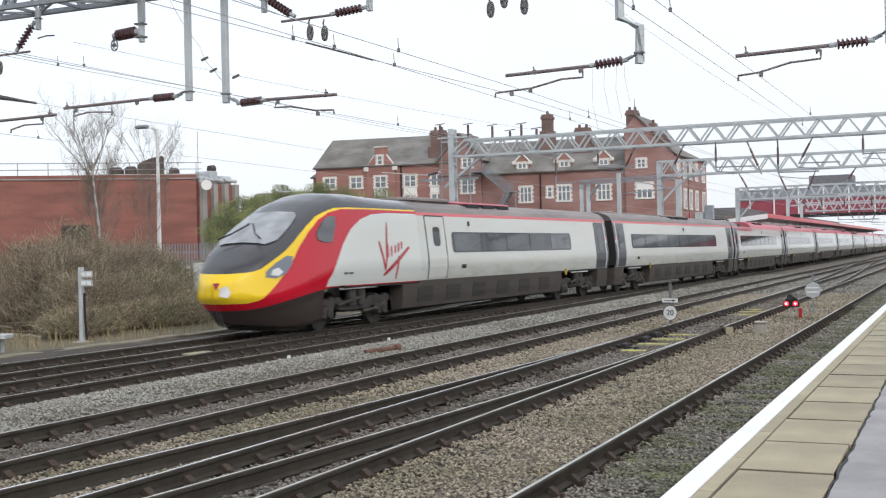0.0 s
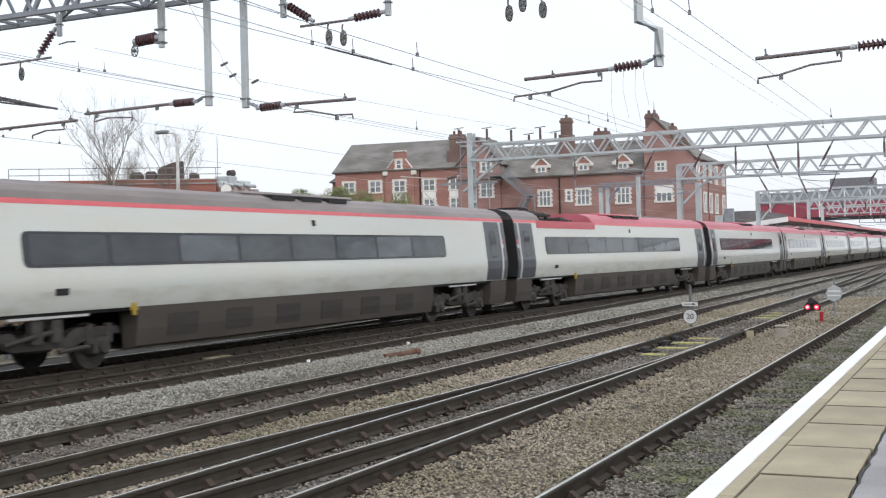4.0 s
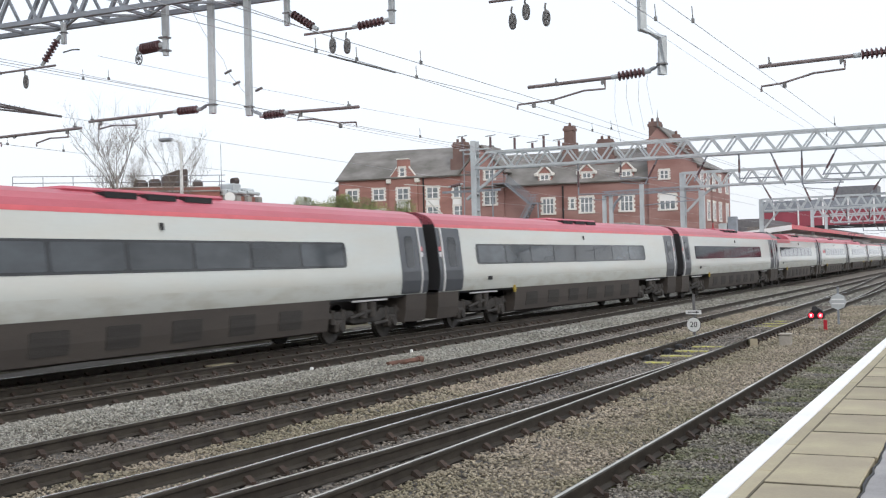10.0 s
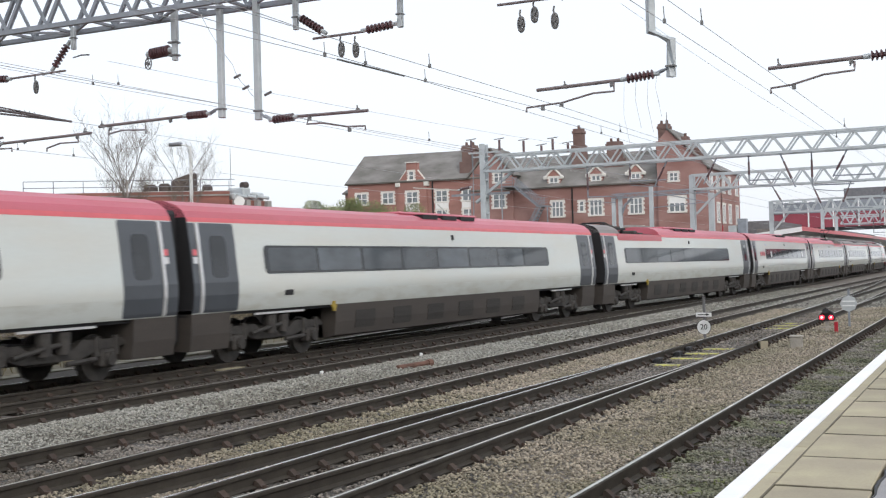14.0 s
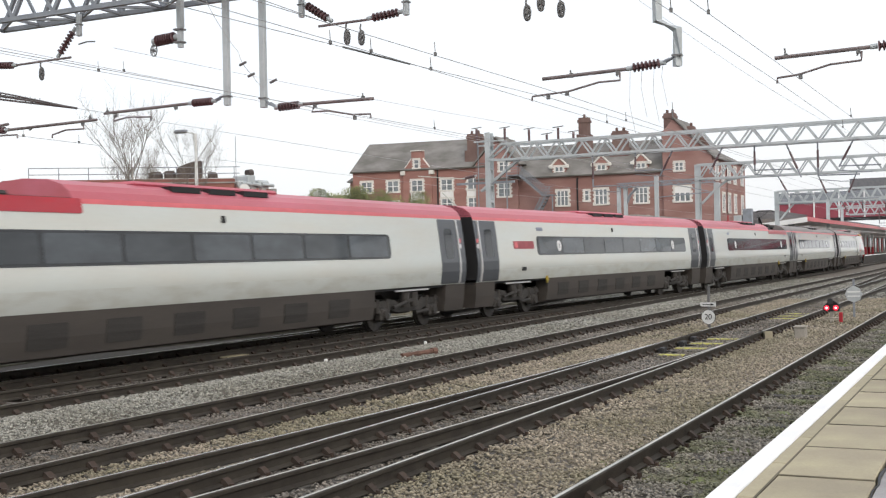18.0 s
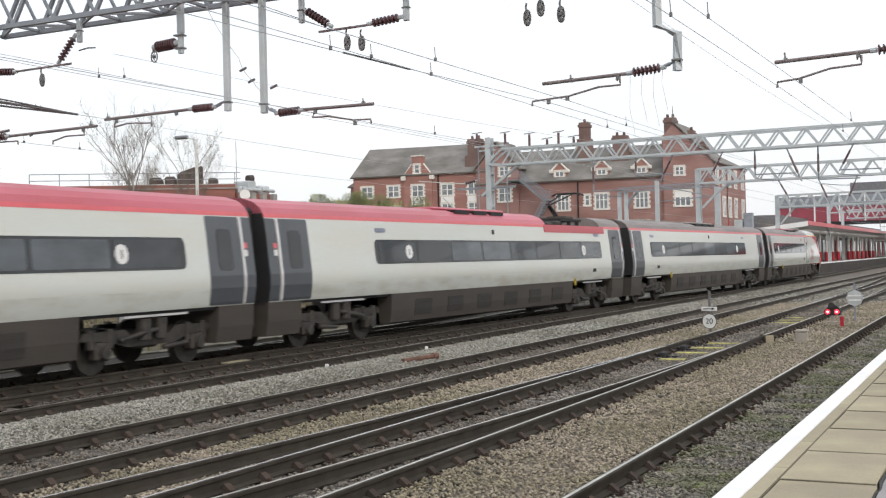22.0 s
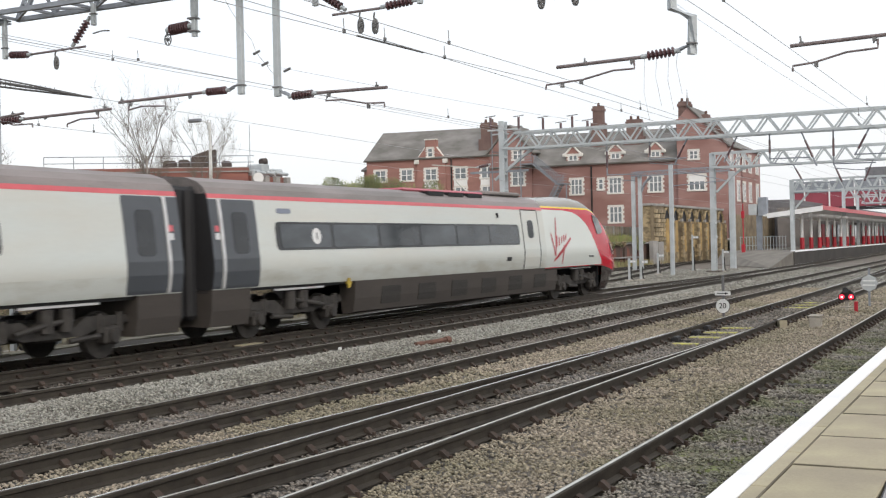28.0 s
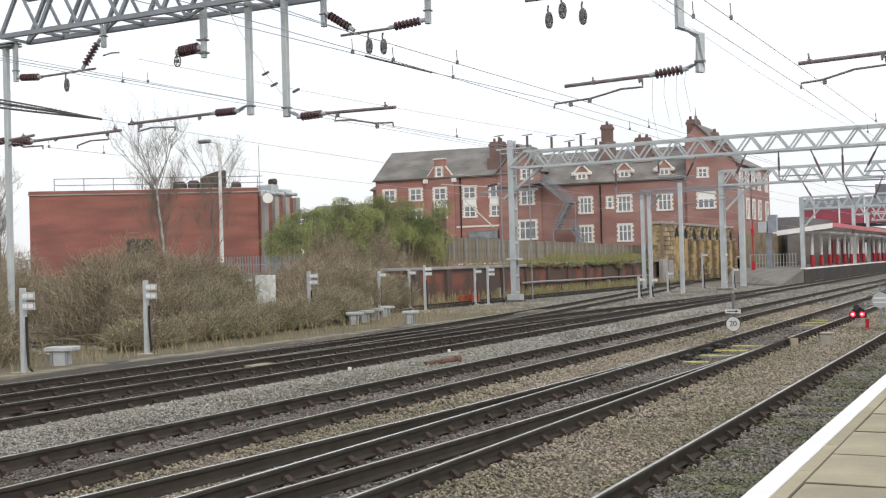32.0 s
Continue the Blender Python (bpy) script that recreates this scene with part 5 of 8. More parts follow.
for y0, z0, y1, z1 in ((20.0, 7.2, 13.5, 6.9), (7.2, 7.4, 6.0, 7.0)):
    wire("feeder_wire", [(28.5, y0, z0), (70.2, y1, z1), (118, y1 - 0.3, z1 - 0.6)], 0.005, "thin dark feeder wire sagging between gantries", 0.25)
wire("anchor_wire", [(15.0, 12.95, 7.0), (27.0, 13.33, 7.0), (28.5, 14.05, 7.29)], 0.008, "taut anchor wire leading to the pulley bar")
wire("jumper_cable", [(28.5, 17.37, 8.11), (28.5, 17.0, 7.47), (28.5, 16.53, 6.84), (28.5, 16.42, 6.56), (28.5, 16.17, 6.28), (28.5, 16.01, 6.07), (28.5, 15.9, 5.97)], 0.008, "loose jumper cable hanging beside a drop tube", 0.02)
for k, (y, z) in enumerate(((16.42, 6.56), (16.2, 6.28), (15.62, 6.1))):
    bm = B()
    tube(bm, [(0, -0.09, 0.03), (0, 0.09, -0.03)], 0.03, 6)
    solid("cable_joint", bm, M_WIRE, "small dark joint in a jumper cable", "cable joint", "cable joints", m=pose(28.5, y, z))
bm = B()
tube(bm, [(19.37, 9.39, 5.22), (21.63, 9.25, 5.22)], 0.016, 6)
part("splice", bm, M_WIRE, wire_c, "dark spliced section")
for y0, z0, r in ((19.47, 5.53, 0.028), (19.5, 5.46, 0.022), (19.45, 5.58, 0.018)):
    bm = B()
    tube(bm, [(20.5, y0 * 2 - 19.47, z0 * 2 - 5.5 if z0 > 5.5 else z0 - 0.03), (24.0, y0, z0), (26.3, 19.47, 5.5)], r, 6)
    part("insulating_rod", bm, M_WIRE, wire_f, "dark neutral-section rod")
for i in range(16):
    bm = B()
    x = 22.6 + 0.16 * i
    tube(bm, [(x, 19.47, 5.47), (x, 19.47, 5.6)], 0.008, 4)
    part("rung", bm, M_WIRE, wire_f)


# ---- the brick hotel beyond the fence: its front faces down the line at x = 150
M_BRICK = mat("red_brick", (0.33, 0.2, 0.18), 0.9, var=0.3, scale=0.25, bump=0.01, bscale=14, col2=(0.24, 0.13, 0.113), stretch=(1, 1, 3))
M_BRICK2 = mat("bright_red_brick", (0.35, 0.182, 0.155), 0.9, var=0.25, scale=0.3, bump=0.01, bscale=14, stretch=(1, 1, 3))
M_SLATE = mat("grey_slate", (0.225, 0.215, 0.205), 0.75, var=0.25, scale=0.4, bump=0.015, bscale=7, col2=(0.125, 0.12, 0.108), stretch=(1, 1, 2.5))
M_STONEW = mat("white_stone", (0.68, 0.66, 0.62), 0.8, var=0.12, scale=1, bscale=10)
M_WFRAME = mat("white_window_frame", (0.76, 0.76, 0.75), 0.5, var=0.06)
M_PANE = glass("window_pane", (0.24, 0.27, 0.29), 0.1)
M_POT = mat("chimney_pot", (0.14, 0.085, 0.07), 0.85, var=0.3, scale=2)
M_CHIM = mat("weathered_chimney_brick", (0.2, 0.135, 0.12), 0.9, var=0.35, scale=0.5, bump=0.01, bscale=14, col2=(0.14, 0.09, 0.08))
M_LEAD = mat("lead_grey", (0.17, 0.17, 0.18), 0.6, var=0.2)

HX = 150.0
hotel = thing("brick_hotel", pose(0, 0, 0), "large Victorian red-brick hotel with slate roofs, white stone windows and gables", "building")


def wall_x(name, y0, y1, z0, z1, x, material, parent, thick=0.6):
    bm = B()
    box(bm, x, x + thick, y0, y1, z0, z1)
    return part(name, bm, material, parent)


def hotel_window(y, z0, w, h, mull=2, trans=0.6, x=HX, blind=False):
    """A window with quoined stone surround, frame bars and glass, on the front."""
    win = new("window")
    win.parent = hotel
    bm = B()
    box(bm, x - 0.06, x + 0.1, y - w / 2 - 0.2, y + w / 2 + 0.2, z0 + h, z0 + h + 0.2)
    part("lintel", bm, M_STONEW, win, "white stone lintel")
    bm = B()
    box(bm, x - 0.10, x + 0.1, y - w / 2 - 0.24, y + w / 2 + 0.24, z0 - 0.15, z0)
    part("window_sill", bm, M_STONEW, win)
    n = 7
    for s in (-1, 1):
        # stepped jamb: one stone strip with toothed outer edge
        edge = []
        for i in range(n):
            e = (0.26, 0.13)[i % 2]
            edge += [(y + s * (w / 2 + e), z0 + h * i / n), (y + s * (w / 2 + e), z0 + h * (i + 1) / n)]
        bm = B()
        prism(bm, [(y + s * w / 2, z0)] + edge + [(y + s * w / 2, z0 + h)], "x", x - 0.05, x + 0.1)
        part("jamb", bm, M_STONEW, win, "toothed white stone jamb")
    bm = B()
    for i in range(mull + 1):
        yy = y - w / 2 + w * i / mull
        box(bm, x - 0.03, x + 0.06, yy - 0.065, yy + 0.065, z0, z0 + h)
    for zz in (z0, z0 + h * trans, z0 + h):
        box(bm, x - 0.028, x + 0.06, y - w / 2, y + w / 2, zz - 0.04, zz + 0.04)
    part("window_frame", bm, M_WFRAME, win)
    for i in range(mull):
        for a, b in ((z0, z0 + h * trans), (z0 + h * trans, z0 + h)):
            bm = B()
            yy = y - w / 2 + w * i / mull
            box(bm, x - 0.012, x + 0.03, yy + 0.05, yy + w / mull - 0.05, a + 0.04, b - 0.04)
            part("pane", bm, M_WFRAME if blind and b > z0 + h * 0.9 else M_PANE, win)


def roof_slab(name, pts, parent, thick=0.18, material=None):
    """A roof slope from its four corners."""
    bm = B()
    p = [Vector(q) for q in pts]
    nrm = (p[1] - p[0]).cross(p[2] - p[0]).normalized()
    lo = [bm.verts.new(q) for q in p]
    hi = [bm.verts.new(q + nrm * thick) for q in p]
    k = len(p)
    bm.faces.new(lo[::-1])
    bm.faces.new(hi)
    for i in range(k):
        bm.faces.new((lo[i], lo[(i + 1) % k], hi[(i + 1) % k], hi[i]))
    return part(name, bm, material or M_SLATE, parent)


def gable(y0, y1, zb, zp, x, material=M_BRICK2):
    """A shaped gable standing a little proud of the front, with stone copings."""
    ym = (y0 + y1) / 2
    bm = B()
    prism(bm, [(y0, 3.0), (y1, 3.0), (y1, zb), (ym + 0.68, zp - 0.9), (ym + 0.68, zp), (ym - 0.68, zp), (ym - 0.68, zp - 0.9), (y0, zb)], "x", x - 0.25, x + 0.5)
    part("gable", bm, material, hotel, "brick gable rising through the eaves")
    for s, ye in ((-1, y0), (1, y1)):
        bm = B()
        tube(bm, [(x - 0.1, ye + s * 0.05, zb - 0.1), (x - 0.1, ym + s * 0.72, zp - 0.85)], 0.12, 4)
        part("coping", bm, M_STONEW, hotel)
        bm = B()
        box(bm, x - 0.4, x + 0.1, ye - 0.3, ye + 0.3, zb - 0.5, zb + 0.0, bev=0.05)
        part("kneeler", bm, M_STONEW, hotel)
    bm = B()
    box(bm, x - 0.35, x + 0.3, ym - 0.75, ym + 0.75, zp, zp + 0.12)
    part("gable_cap", bm, M_STONEW if material is M_BRICK2 else M_BRICK, hotel)


def chimney(y, z0, z1, w, x=153.5, d=1.2):
    bm = B()
    box(bm, x - d / 2 - 0.08, x + d / 2 + 0.08, y - w / 2 - 0.1, y + w / 2 + 0.1, z0, z1 - 1.9)
    w *= 0.8
    box(bm, x - d / 2, x + d / 2, y - w / 2, y + w / 2, z1 - 1.95, z1)
    box(bm, x - d / 2 - 0.1, x + d / 2 + 0.1, y - w / 2 - 0.1, y + w / 2 + 0.1, z1 - 0.55, z1 - 0.25)
    c = part("chimney", bm, M_CHIM, hotel, "tall brick chimney stack")
    n = max(1, int(w / 0.55))
    for i in range(n):
        bm = B()
        cyl(bm, x, y - w / 2 + (i + 0.5) * w / n, z1, z1 + 0.4, 0.17, 8, 0.14)
        part("chimney_pot", bm, M_POT, c)


# left wing
wall_x("wall", 56.0, 71.8, 2.0, 12.05, HX, M_BRICK2, hotel)
bm = B()
box(bm, HX + 0.6, HX + 11, 71.2, 71.8, 2, 12.05)
part("side_wall", bm, M_BRICK, hotel)
roof_slab("roof", [(HX - 0.35, 71.95, 12.0), (HX - 0.35, 54.0, 12.0), (HX + 5.2, 54.0, 15.65), (HX + 5.2, 71.9, 15.65)], hotel)
roof_slab("roof", [(HX - 0.35, 71.95, 12.0), (HX + 5.2, 71.9, 15.65), (HX + 11, 71.95, 12.0)], hotel)
roof_slab("roof", [(HX + 5.2, 54.0, 15.65), (HX + 11, 54.0, 12.0), (HX + 11, 71.95, 12.0), (HX + 5.2, 71.9, 15.65)], hotel)
bm = B()
box(bm, HX + 3, HX + 13, 71.8, 73.6, 2, 11.2)
part("rear_wing", bm, M_BRICK, hotel, "lower rear wing of brick")
roof_slab("roof", [(HX + 2.7, 73.8, 11.1), (HX + 2.7, 71.7, 11.1), (HX + 6, 71.7, 13.4), (HX + 6, 72.0, 13.4)], hotel)
roof_slab("roof", [(HX + 13, 73.8, 11.1), (HX + 2.7, 73.8, 11.1), (HX + 6, 71.9, 13.4), (HX + 12, 71.9, 13.4)], hotel)
gable(61.6, 65.2, 12.0, 14.25, HX)
for y in (70.0, 66.6):
    hotel_window(y, 9.65, 1.4, 1.25, 2, 0.5)
hotel_window(63.45, 12.3, 0.6, 0.95, 1, 0.5, HX - 0.26)
for y, x in ((63.4, HX - 0.26), (59.8, HX), (56.5, HX)):
    hotel_window(y, 9.6, 1.4, 1.25, 2, 0.5, x)
    bm = B()
    box(bm, x - 0.04, x + 0.1, y - 0.82, y + 0.82, 8.66, 9.44)
    part("stone_panel", bm, M_WFRAME, hotel, "white panel between storeys")
    hotel_window(y, 7.45, 1.35, 1.15, 2, 0.5, x)
hotel_window(66.6, 7.2, 1.4, 1.25)
for i in range(4):
    bm = B()
    box(bm, HX - 0.5, HX, 56.4 + i * 0.86, 57.18 + i * 0.86, 4.85, 5.6)
    part("bay_window", bm, M_PANE, hotel, "low glazed bay in a dark frame")
bm = B()
box(bm, HX - 0.45, HX, 56.3, 59.9, 4.7, 5.75)
part("bay_frame", bm, M_LEAD, hotel)
bm = B()
box(bm, HX - 0.08, HX, 55.9, 61.5, 6.2, 6.4)
part("string_course", bm, M_STONEW, hotel)

# main range
wall_x("wall", 29.6, 56.0, 2.0, 10.6, HX + 0.004, M_BRICK, hotel)
roof_slab("roof", [(HX - 0.35, 56.0, 10.5), (HX - 0.35, 29.5, 10.6), (HX + 5.0, 31.0, 14.45), (HX + 5.0, 55.0, 14.35)], hotel)
roof_slab("roof", [(HX + 5.0, 55.0, 14.35), (HX + 5.0, 31.0, 14.45), (HX + 11, 29.5, 10.6), (HX + 11, 56.0, 10.5)], hotel)
bm = B()
prism(bm, [(51.0, 2.0), (56.1, 2.0), (56.1, 12.4), (53.6, 15.3), (51.0, 12.4)], "x", HX - 0.3, HX + 6)
part("cross_wing", bm, M_BRICK, hotel, "projecting brick cross wing")
roof_slab("roof", [(HX - 0.6, 50.7, 12.1), (HX + 6, 50.7, 12.1), (HX + 6, 53.6, 15.35), (HX - 0.6, 53.6, 15.35)], hotel)
roof_slab("roof", [(HX + 6, 56.4, 12.1), (HX - 0.6, 56.4, 12.1), (HX - 0.6, 53.6, 15.35), (HX + 6, 53.6, 15.35)], hotel)
for z, h, w in ((11.5, 1.0, 1.1), (8.6, 1.5, 1.4), (4.65, 2.0, 1.9)):
    hotel_window(52.65, z, w, h, 2 if h < 1.9 else 3, 0.6, HX - 0.31)
for y, w in ((45.85, 1.3), (41.4, 1.4), (36.85, 1.4)):
    hotel_window(y, 7.35, w, 1.65, 3)
    hotel_window(y, 4.1, w, 1.7, 3)
hotel_window(43.05, 7.8, 0.5, 1.1, 1)
hotel_window(32.2, 7.35, 1.7, 1.55, 3, 0.6, HX - 0.46, True)
hotel_window(32.5, 10.7, 0.9, 0.85, 2, 0.5, HX - 0.46)


def dormer(y):
    bm = B()
    prism(bm, [(y - 0.8, 10.5), (y + 0.8, 10.5), (y + 0.8, 11.9), (y, 12.7), (y - 0.8, 11.9)], "x", HX + 0.15, HX + 4.5)
    d = part("dormer", bm, M_BRICK2, hotel, "brick dormer with white stone trim")
    for s in (-1, 1):
        bm = B()
        tube(bm, [(HX + 0.1, y + s * 0.95, 11.85), (HX + 0.1, y, 12.8)], 0.11, 4)
        part("coping", bm, M_STONEW, d)
        roof_slab("dormer_roof", [(HX + 0.1, y + s * 0.9, 11.9), (HX + 4.5, y + s * 0.9, 11.9), (HX + 4.5, y, 12.75), (HX + 0.1, y, 12.75)], d, 0.08 * s)
        bm = B()
        box(bm, HX - 0.1, HX + 0.2, y + s * 0.95 - 0.24, y + s * 0.95 + 0.24, 11.55, 11.95, bev=0.08)
        part("kneeler", bm, M_STONEW, d)
    hotel_window(y, 10.65, 0.95, 1.05, 2, 0.5, HX + 0.14)


for y in (46.25, 41.35, 36.85):
    dormer(y)
# right-hand cross gable with its tall stack
bm = B()
prism(bm, [(28.9, 2.0), (34.3, 2.0), (34.3, 14.9), (33.1, 16.3), (28.9, 12.1)], "x", HX - 0.45, HX + 8)
part("cross_gable", bm, M_BRICK, hotel, "tall brick cross gable at the end")
roof_slab("roof", [(HX - 0.7, 28.6, 11.85), (HX + 8, 28.6, 11.85), (HX + 8, 33.1, 16.4), (HX - 0.7, 33.1, 16.4)], hotel, 0.12)
chimney(56.6, 11, 16.0, 2.0, HX + 1.2)
chimney(44.0, 12, 17.3, 1.35, HX + 3)
chimney(39.85, 12, 15.6, 2.0, HX + 3)
chimney(33.6, 12, 17.0, 1.5, HX + 0.6)
chimney(31.6, 12.5, 15.6, 0.9, HX + 2)
chimney(30.2, 12.5, 14.3, 1.0, HX + 2)
bm = B()
tube(bm, [(HX - 0.4, 33.1, 16.2), (HX - 0.4, 33.1, 18.2)], [0.09, 0.02], 6)
part("finial", bm, M_LEAD, hotel, "slender lead finial")
# side range running back from the cross gable
bm = B()
box(bm, HX + 7.6, HX + 19.7, 28.9, 37, 2.0, 12.2)
part("side_range", bm, M_BRICK, hotel, "brick side range of the hotel")
roof_slab("roof", [(HX + 20, 28.6, 12.1), (HX + 7, 28.6, 12.1), (HX + 7, 33, 14.4), (HX + 20, 33, 14.4)], hotel, 0.12)


def side_window(x, z0, w, h):
    win = new("window")
    win.parent = hotel
    for a, b, c, d in ((x - w / 2 - 0.15, x + w / 2 + 0.15, z0 + h, z0 + h + 0.25), (x - w / 2 - 0.2, x + w / 2 + 0.2, z0 - 0.2, z0)):
        bm = B()
        box(bm, a, b, 28.8, 28.95, c, d)
        part("lintel" if c > z0 else "window_sill", bm, M_STONEW, win)
    for xx in (x - w / 2, x, x + w / 2):
        bm = B()
        box(bm, xx - 0.1, xx + 0.1, 28.83, 28.95, z0, z0 + h)
        part("mullion", bm, M_WFRAME, win)
    bm = B()
    box(bm, x - w / 2, x + w / 2, 28.87, 28.95, z0, z0 + h)
    part("pane", bm, M_PANE, win)


for x in (151.8, 155.5, 159.0, 162.8, 167.5):
    side_window(x, 9.7, 1.5, 1.7)
    side_window(x, 6.3, 1.5, 1.9)
bm = B()
tube(bm, [(HX - 0.1, 44.1, 3), (HX - 0.1, 44.1, 10.4)], 0.09, 6)
part("downpipe", bm, M_BLACK, hotel)
bm = B()
tube(bm, [(HX - 0.1, 60.9, 3), (HX - 0.1, 60.9, 12.0)], 0.09, 6)
part("downpipe", bm, M_BLACK, hotel)


def fire_escape():
    f = thing("fire_escape", pose(HX - 1.6, 50, 0), "grey steel zigzag fire escape stair on the hotel wall", "fire escape")
    M = M_GALVD
    flights = [((0.4, 10.9), (-2.45, 8.5)), ((-3.0, 8.5), (-1.35, 5.6)), ((-3.1, 5.6), (-4.6, 3.2))]
    for (ya, za), (yb, zb) in flights:
        for x in (-0.5, 0.5):
            bar_between("stringer", (x, ya, za), (x, yb, zb), 0.1, M, f)
            bar_between("handrail", (x, ya, za + 1.0), (x, yb, zb + 1.0), 0.06, M, f)
            for i in range(13):
                u = i / 12
                bar_between("baluster", (x, ya + (yb - ya) * u, za + (zb - za) * u), (x, ya + (yb - ya) * u, za + (zb - za) * u + 1.0), 0.04, M, f)
        for i in range(9):
            u = (i + 0.5) / 9
            bar_between("tread", (-0.5, ya + (yb - ya) * u, za + (zb - za) * u), (0.5, ya + (yb - ya) * u, za + (zb - za) * u), 0.16, M, f)
    for y0, y1, z in ((0.3, 1.8, 10.9), (-3.75, -2.4, 8.5), (-3.7, -1.0, 5.6)):
        bm = B()
        box(bm, -0.6, 0.9, y0, y1, z - 0.12, z)
        part("landing", bm, M, f)
        for x in (-0.6,):
            for k in range(4):
                bar_between("handrail", (x, y0, z + 0.3 * k), (x, y1, z + 0.3 * k), 0.05, M, f)
    for y, z in ((-3.7, 8.4), (-1.05, 5.5), (1.7, 10.8)):
        bar_between("leg", (-0.55, y, 1.8), (-0.55, y, z), 0.12, M, f)


fire_escape()

# ---- retaining wall, screen wall, fence
M_WALLBR = mat("old_blue_brick", (0.085, 0.07, 0.062), 0.9, var=0.4, scale=0.6, bump=0.008, bscale=10, col2=(0.12, 0.066, 0.05), stretch=(1, 1, 2))
M_ORANGE = mat("patched_red_brick", (0.20, 0.08, 0.058), 0.9, var=0.4, scale=0.8, bump=0.008, bscale=12, col2=(0.09, 0.06, 0.05), edge=(0.42, 0.58))
M_COPING = mat("stone_coping", (0.34, 0.33, 0.315), 0.85, var=0.25, scale=1)
M_BUFF = mat("buff_stone", (0.38, 0.30, 0.175), 0.9, var=0.45, scale=1.5, bump=0.03, bscale=5, col2=(0.16, 0.125, 0.075), edge=(0.4, 0.6), stretch=(1, 1, 2))
M_BUFFD = mat("sooty_buff_stone", (0.25, 0.2, 0.125), 0.9, var=0.4, scale=0.8, bump=0.03, bscale=4, col2=(0.13, 0.1, 0.07))
M_BUFFB = mat("ochre_render", (0.52, 0.36, 0.14), 0.9, var=0.3, scale=0.7, bump=0.01, bscale=8, col2=(0.3, 0.2, 0.09))
M_FENCE = mat("weathered_fence", (0.26, 0.23, 0.18), 0.9, var=0.25, scale=2, bump=0.004, bscale=14, rand=0.4, stretch=(4, 1, 1))
M_FENCEN = mat("new_timber", (0.52, 0.30, 0.12), 0.8, var=0.2, scale=2, rand=0.2, stretch=(4, 1, 1))

M_QUOIN = mat("weathered_buff_block", (0.36, 0.29, 0.18), 0.9, var=0.35, scale=2.5, bump=0.02, bscale=8, col2=(0.2, 0.16, 0.1), rand=0.9)
rw = thing("retaining_wall", pose(0, 0, 0), "dark brick retaining wall with red panels and stone coping", "wall", kind="structure")
bm = B()
box(bm, 56, 117.9, 29.5, 30.1, -0.5, 1.7)
part("wall", bm, M_WALLBR, rw)
bm = B()
box(bm, 56, 117.9, 29.35, 30.2, 1.7, 1.86, bev=0.02)
part("coping", bm, M_COPING, rw)
for i in range(14):
    x = 57.5 + i * 4.3
    bm = B()
    box(bm, x - 0.35, x + 0.35, 29.36, 29.5, -0.4, 1.7)
    part("pier", bm, M_WALLBR, rw)
    if i % 3 != 1:
        bm = B()
        box(bm, x + 0.6, x + 3.6, 29.47, 29.52, 0.35, 1.45)
        part("panel", bm, M_ORANGE, rw, "panel of red brick")

bm = B()
tube(bm, [(82 + 4 * i, 29.3, 0.70 - 0.008 * i + 0.02 * (i % 2)) for i in range(9)], 0.075, 6)
part("ledge_pipe", bm, M_COPING, rw, "pale cable pipe along the wall")
for a, b, h in ((115.9, 117.6, 1.95), (118.0, 119.7, 1.86)):
    bm = B()
    box(bm, a, b, 28.8, 29.15, -0.3, h, bev=0.03)
    part("end_block", bm, M_COPING, rw, "pale concrete block at the wall's end")

sw = thing("screen_wall", pose(0, 0, 0), "buff stone station screen wall with blind round arches", "wall", kind="structure")
bm = B()
box(bm, 118, 149.3, 29.5, 30.2, -0.2, 5.0)
part("wall", bm, M_BUFF, sw)
bm = B()
box(bm, 117.8, 149.3, 29.3, 30.4, 5.0, 5.2)
part("coping", bm, M_COPING, sw)
bm = B()
box(bm, 117.9, 121.6, 29.2, 29.5, -0.2, 4.95)
part("end_pier", bm, M_BUFFD, sw, "rough stone pier at the wall's end")
swr = random.Random(8)
for i in range(8):
    x = 123.6 + i * 3.45
    # the arch head's dark recess is put on as a flat black half-disc
    bm = B()
    a8 = [math.pi * q / 8 for q in range(9)]
    prism(bm, [(x - 1.1, 3.75), (x + 1.1, 3.75)] + [(x + 1.1 * math.cos(a), 3.75 + 1.0 * math.sin(a)) for a in a8[1:-1]], "y", 29.46, 29.6)
    part("arch", bm, M_BLACK, sw, "black half-disc standing in for an arch's shaded recess")
    for k, (a, b) in enumerate(((-1.0, -0.06), (0.06, 1.0))):
        bm = B()
        box(bm, x + a, x + b, 29.44, 29.6, 0.9, 3.75 + swr.uniform(-0.35, 0.2))
        part("panel", bm, M_BUFFB, sw, "ochre infill panel of the arch")
    bm = B()
    tube(bm, [(x + 1.22 * math.cos(a), 29.42, 3.75 + 1.12 * math.sin(a)) for a in a8], 0.13, 4)
    part("arch_ring", bm, M_BUFF, sw)
    bm = B()
    box(bm, x + 1.5, x + 1.95, 29.2, 29.5, -0.1, 4.0)
    part("pilaster", bm, M_BUFFD if i % 3 else M_BUFF, sw)
    bm = B()
    box(bm, x + 1.42, x + 2.03, 29.15, 29.5, 3.7, 3.95)
    part("capital", bm, M_COPING, sw)

stone_set = []
for k in range(3):
    bm = B()
    box(bm, -0.5, 0.5, -0.09, 0.09, -0.18, 0.18, bev=0.035)
    stone_set.append(finish(bm, "stone", M_QUOIN))
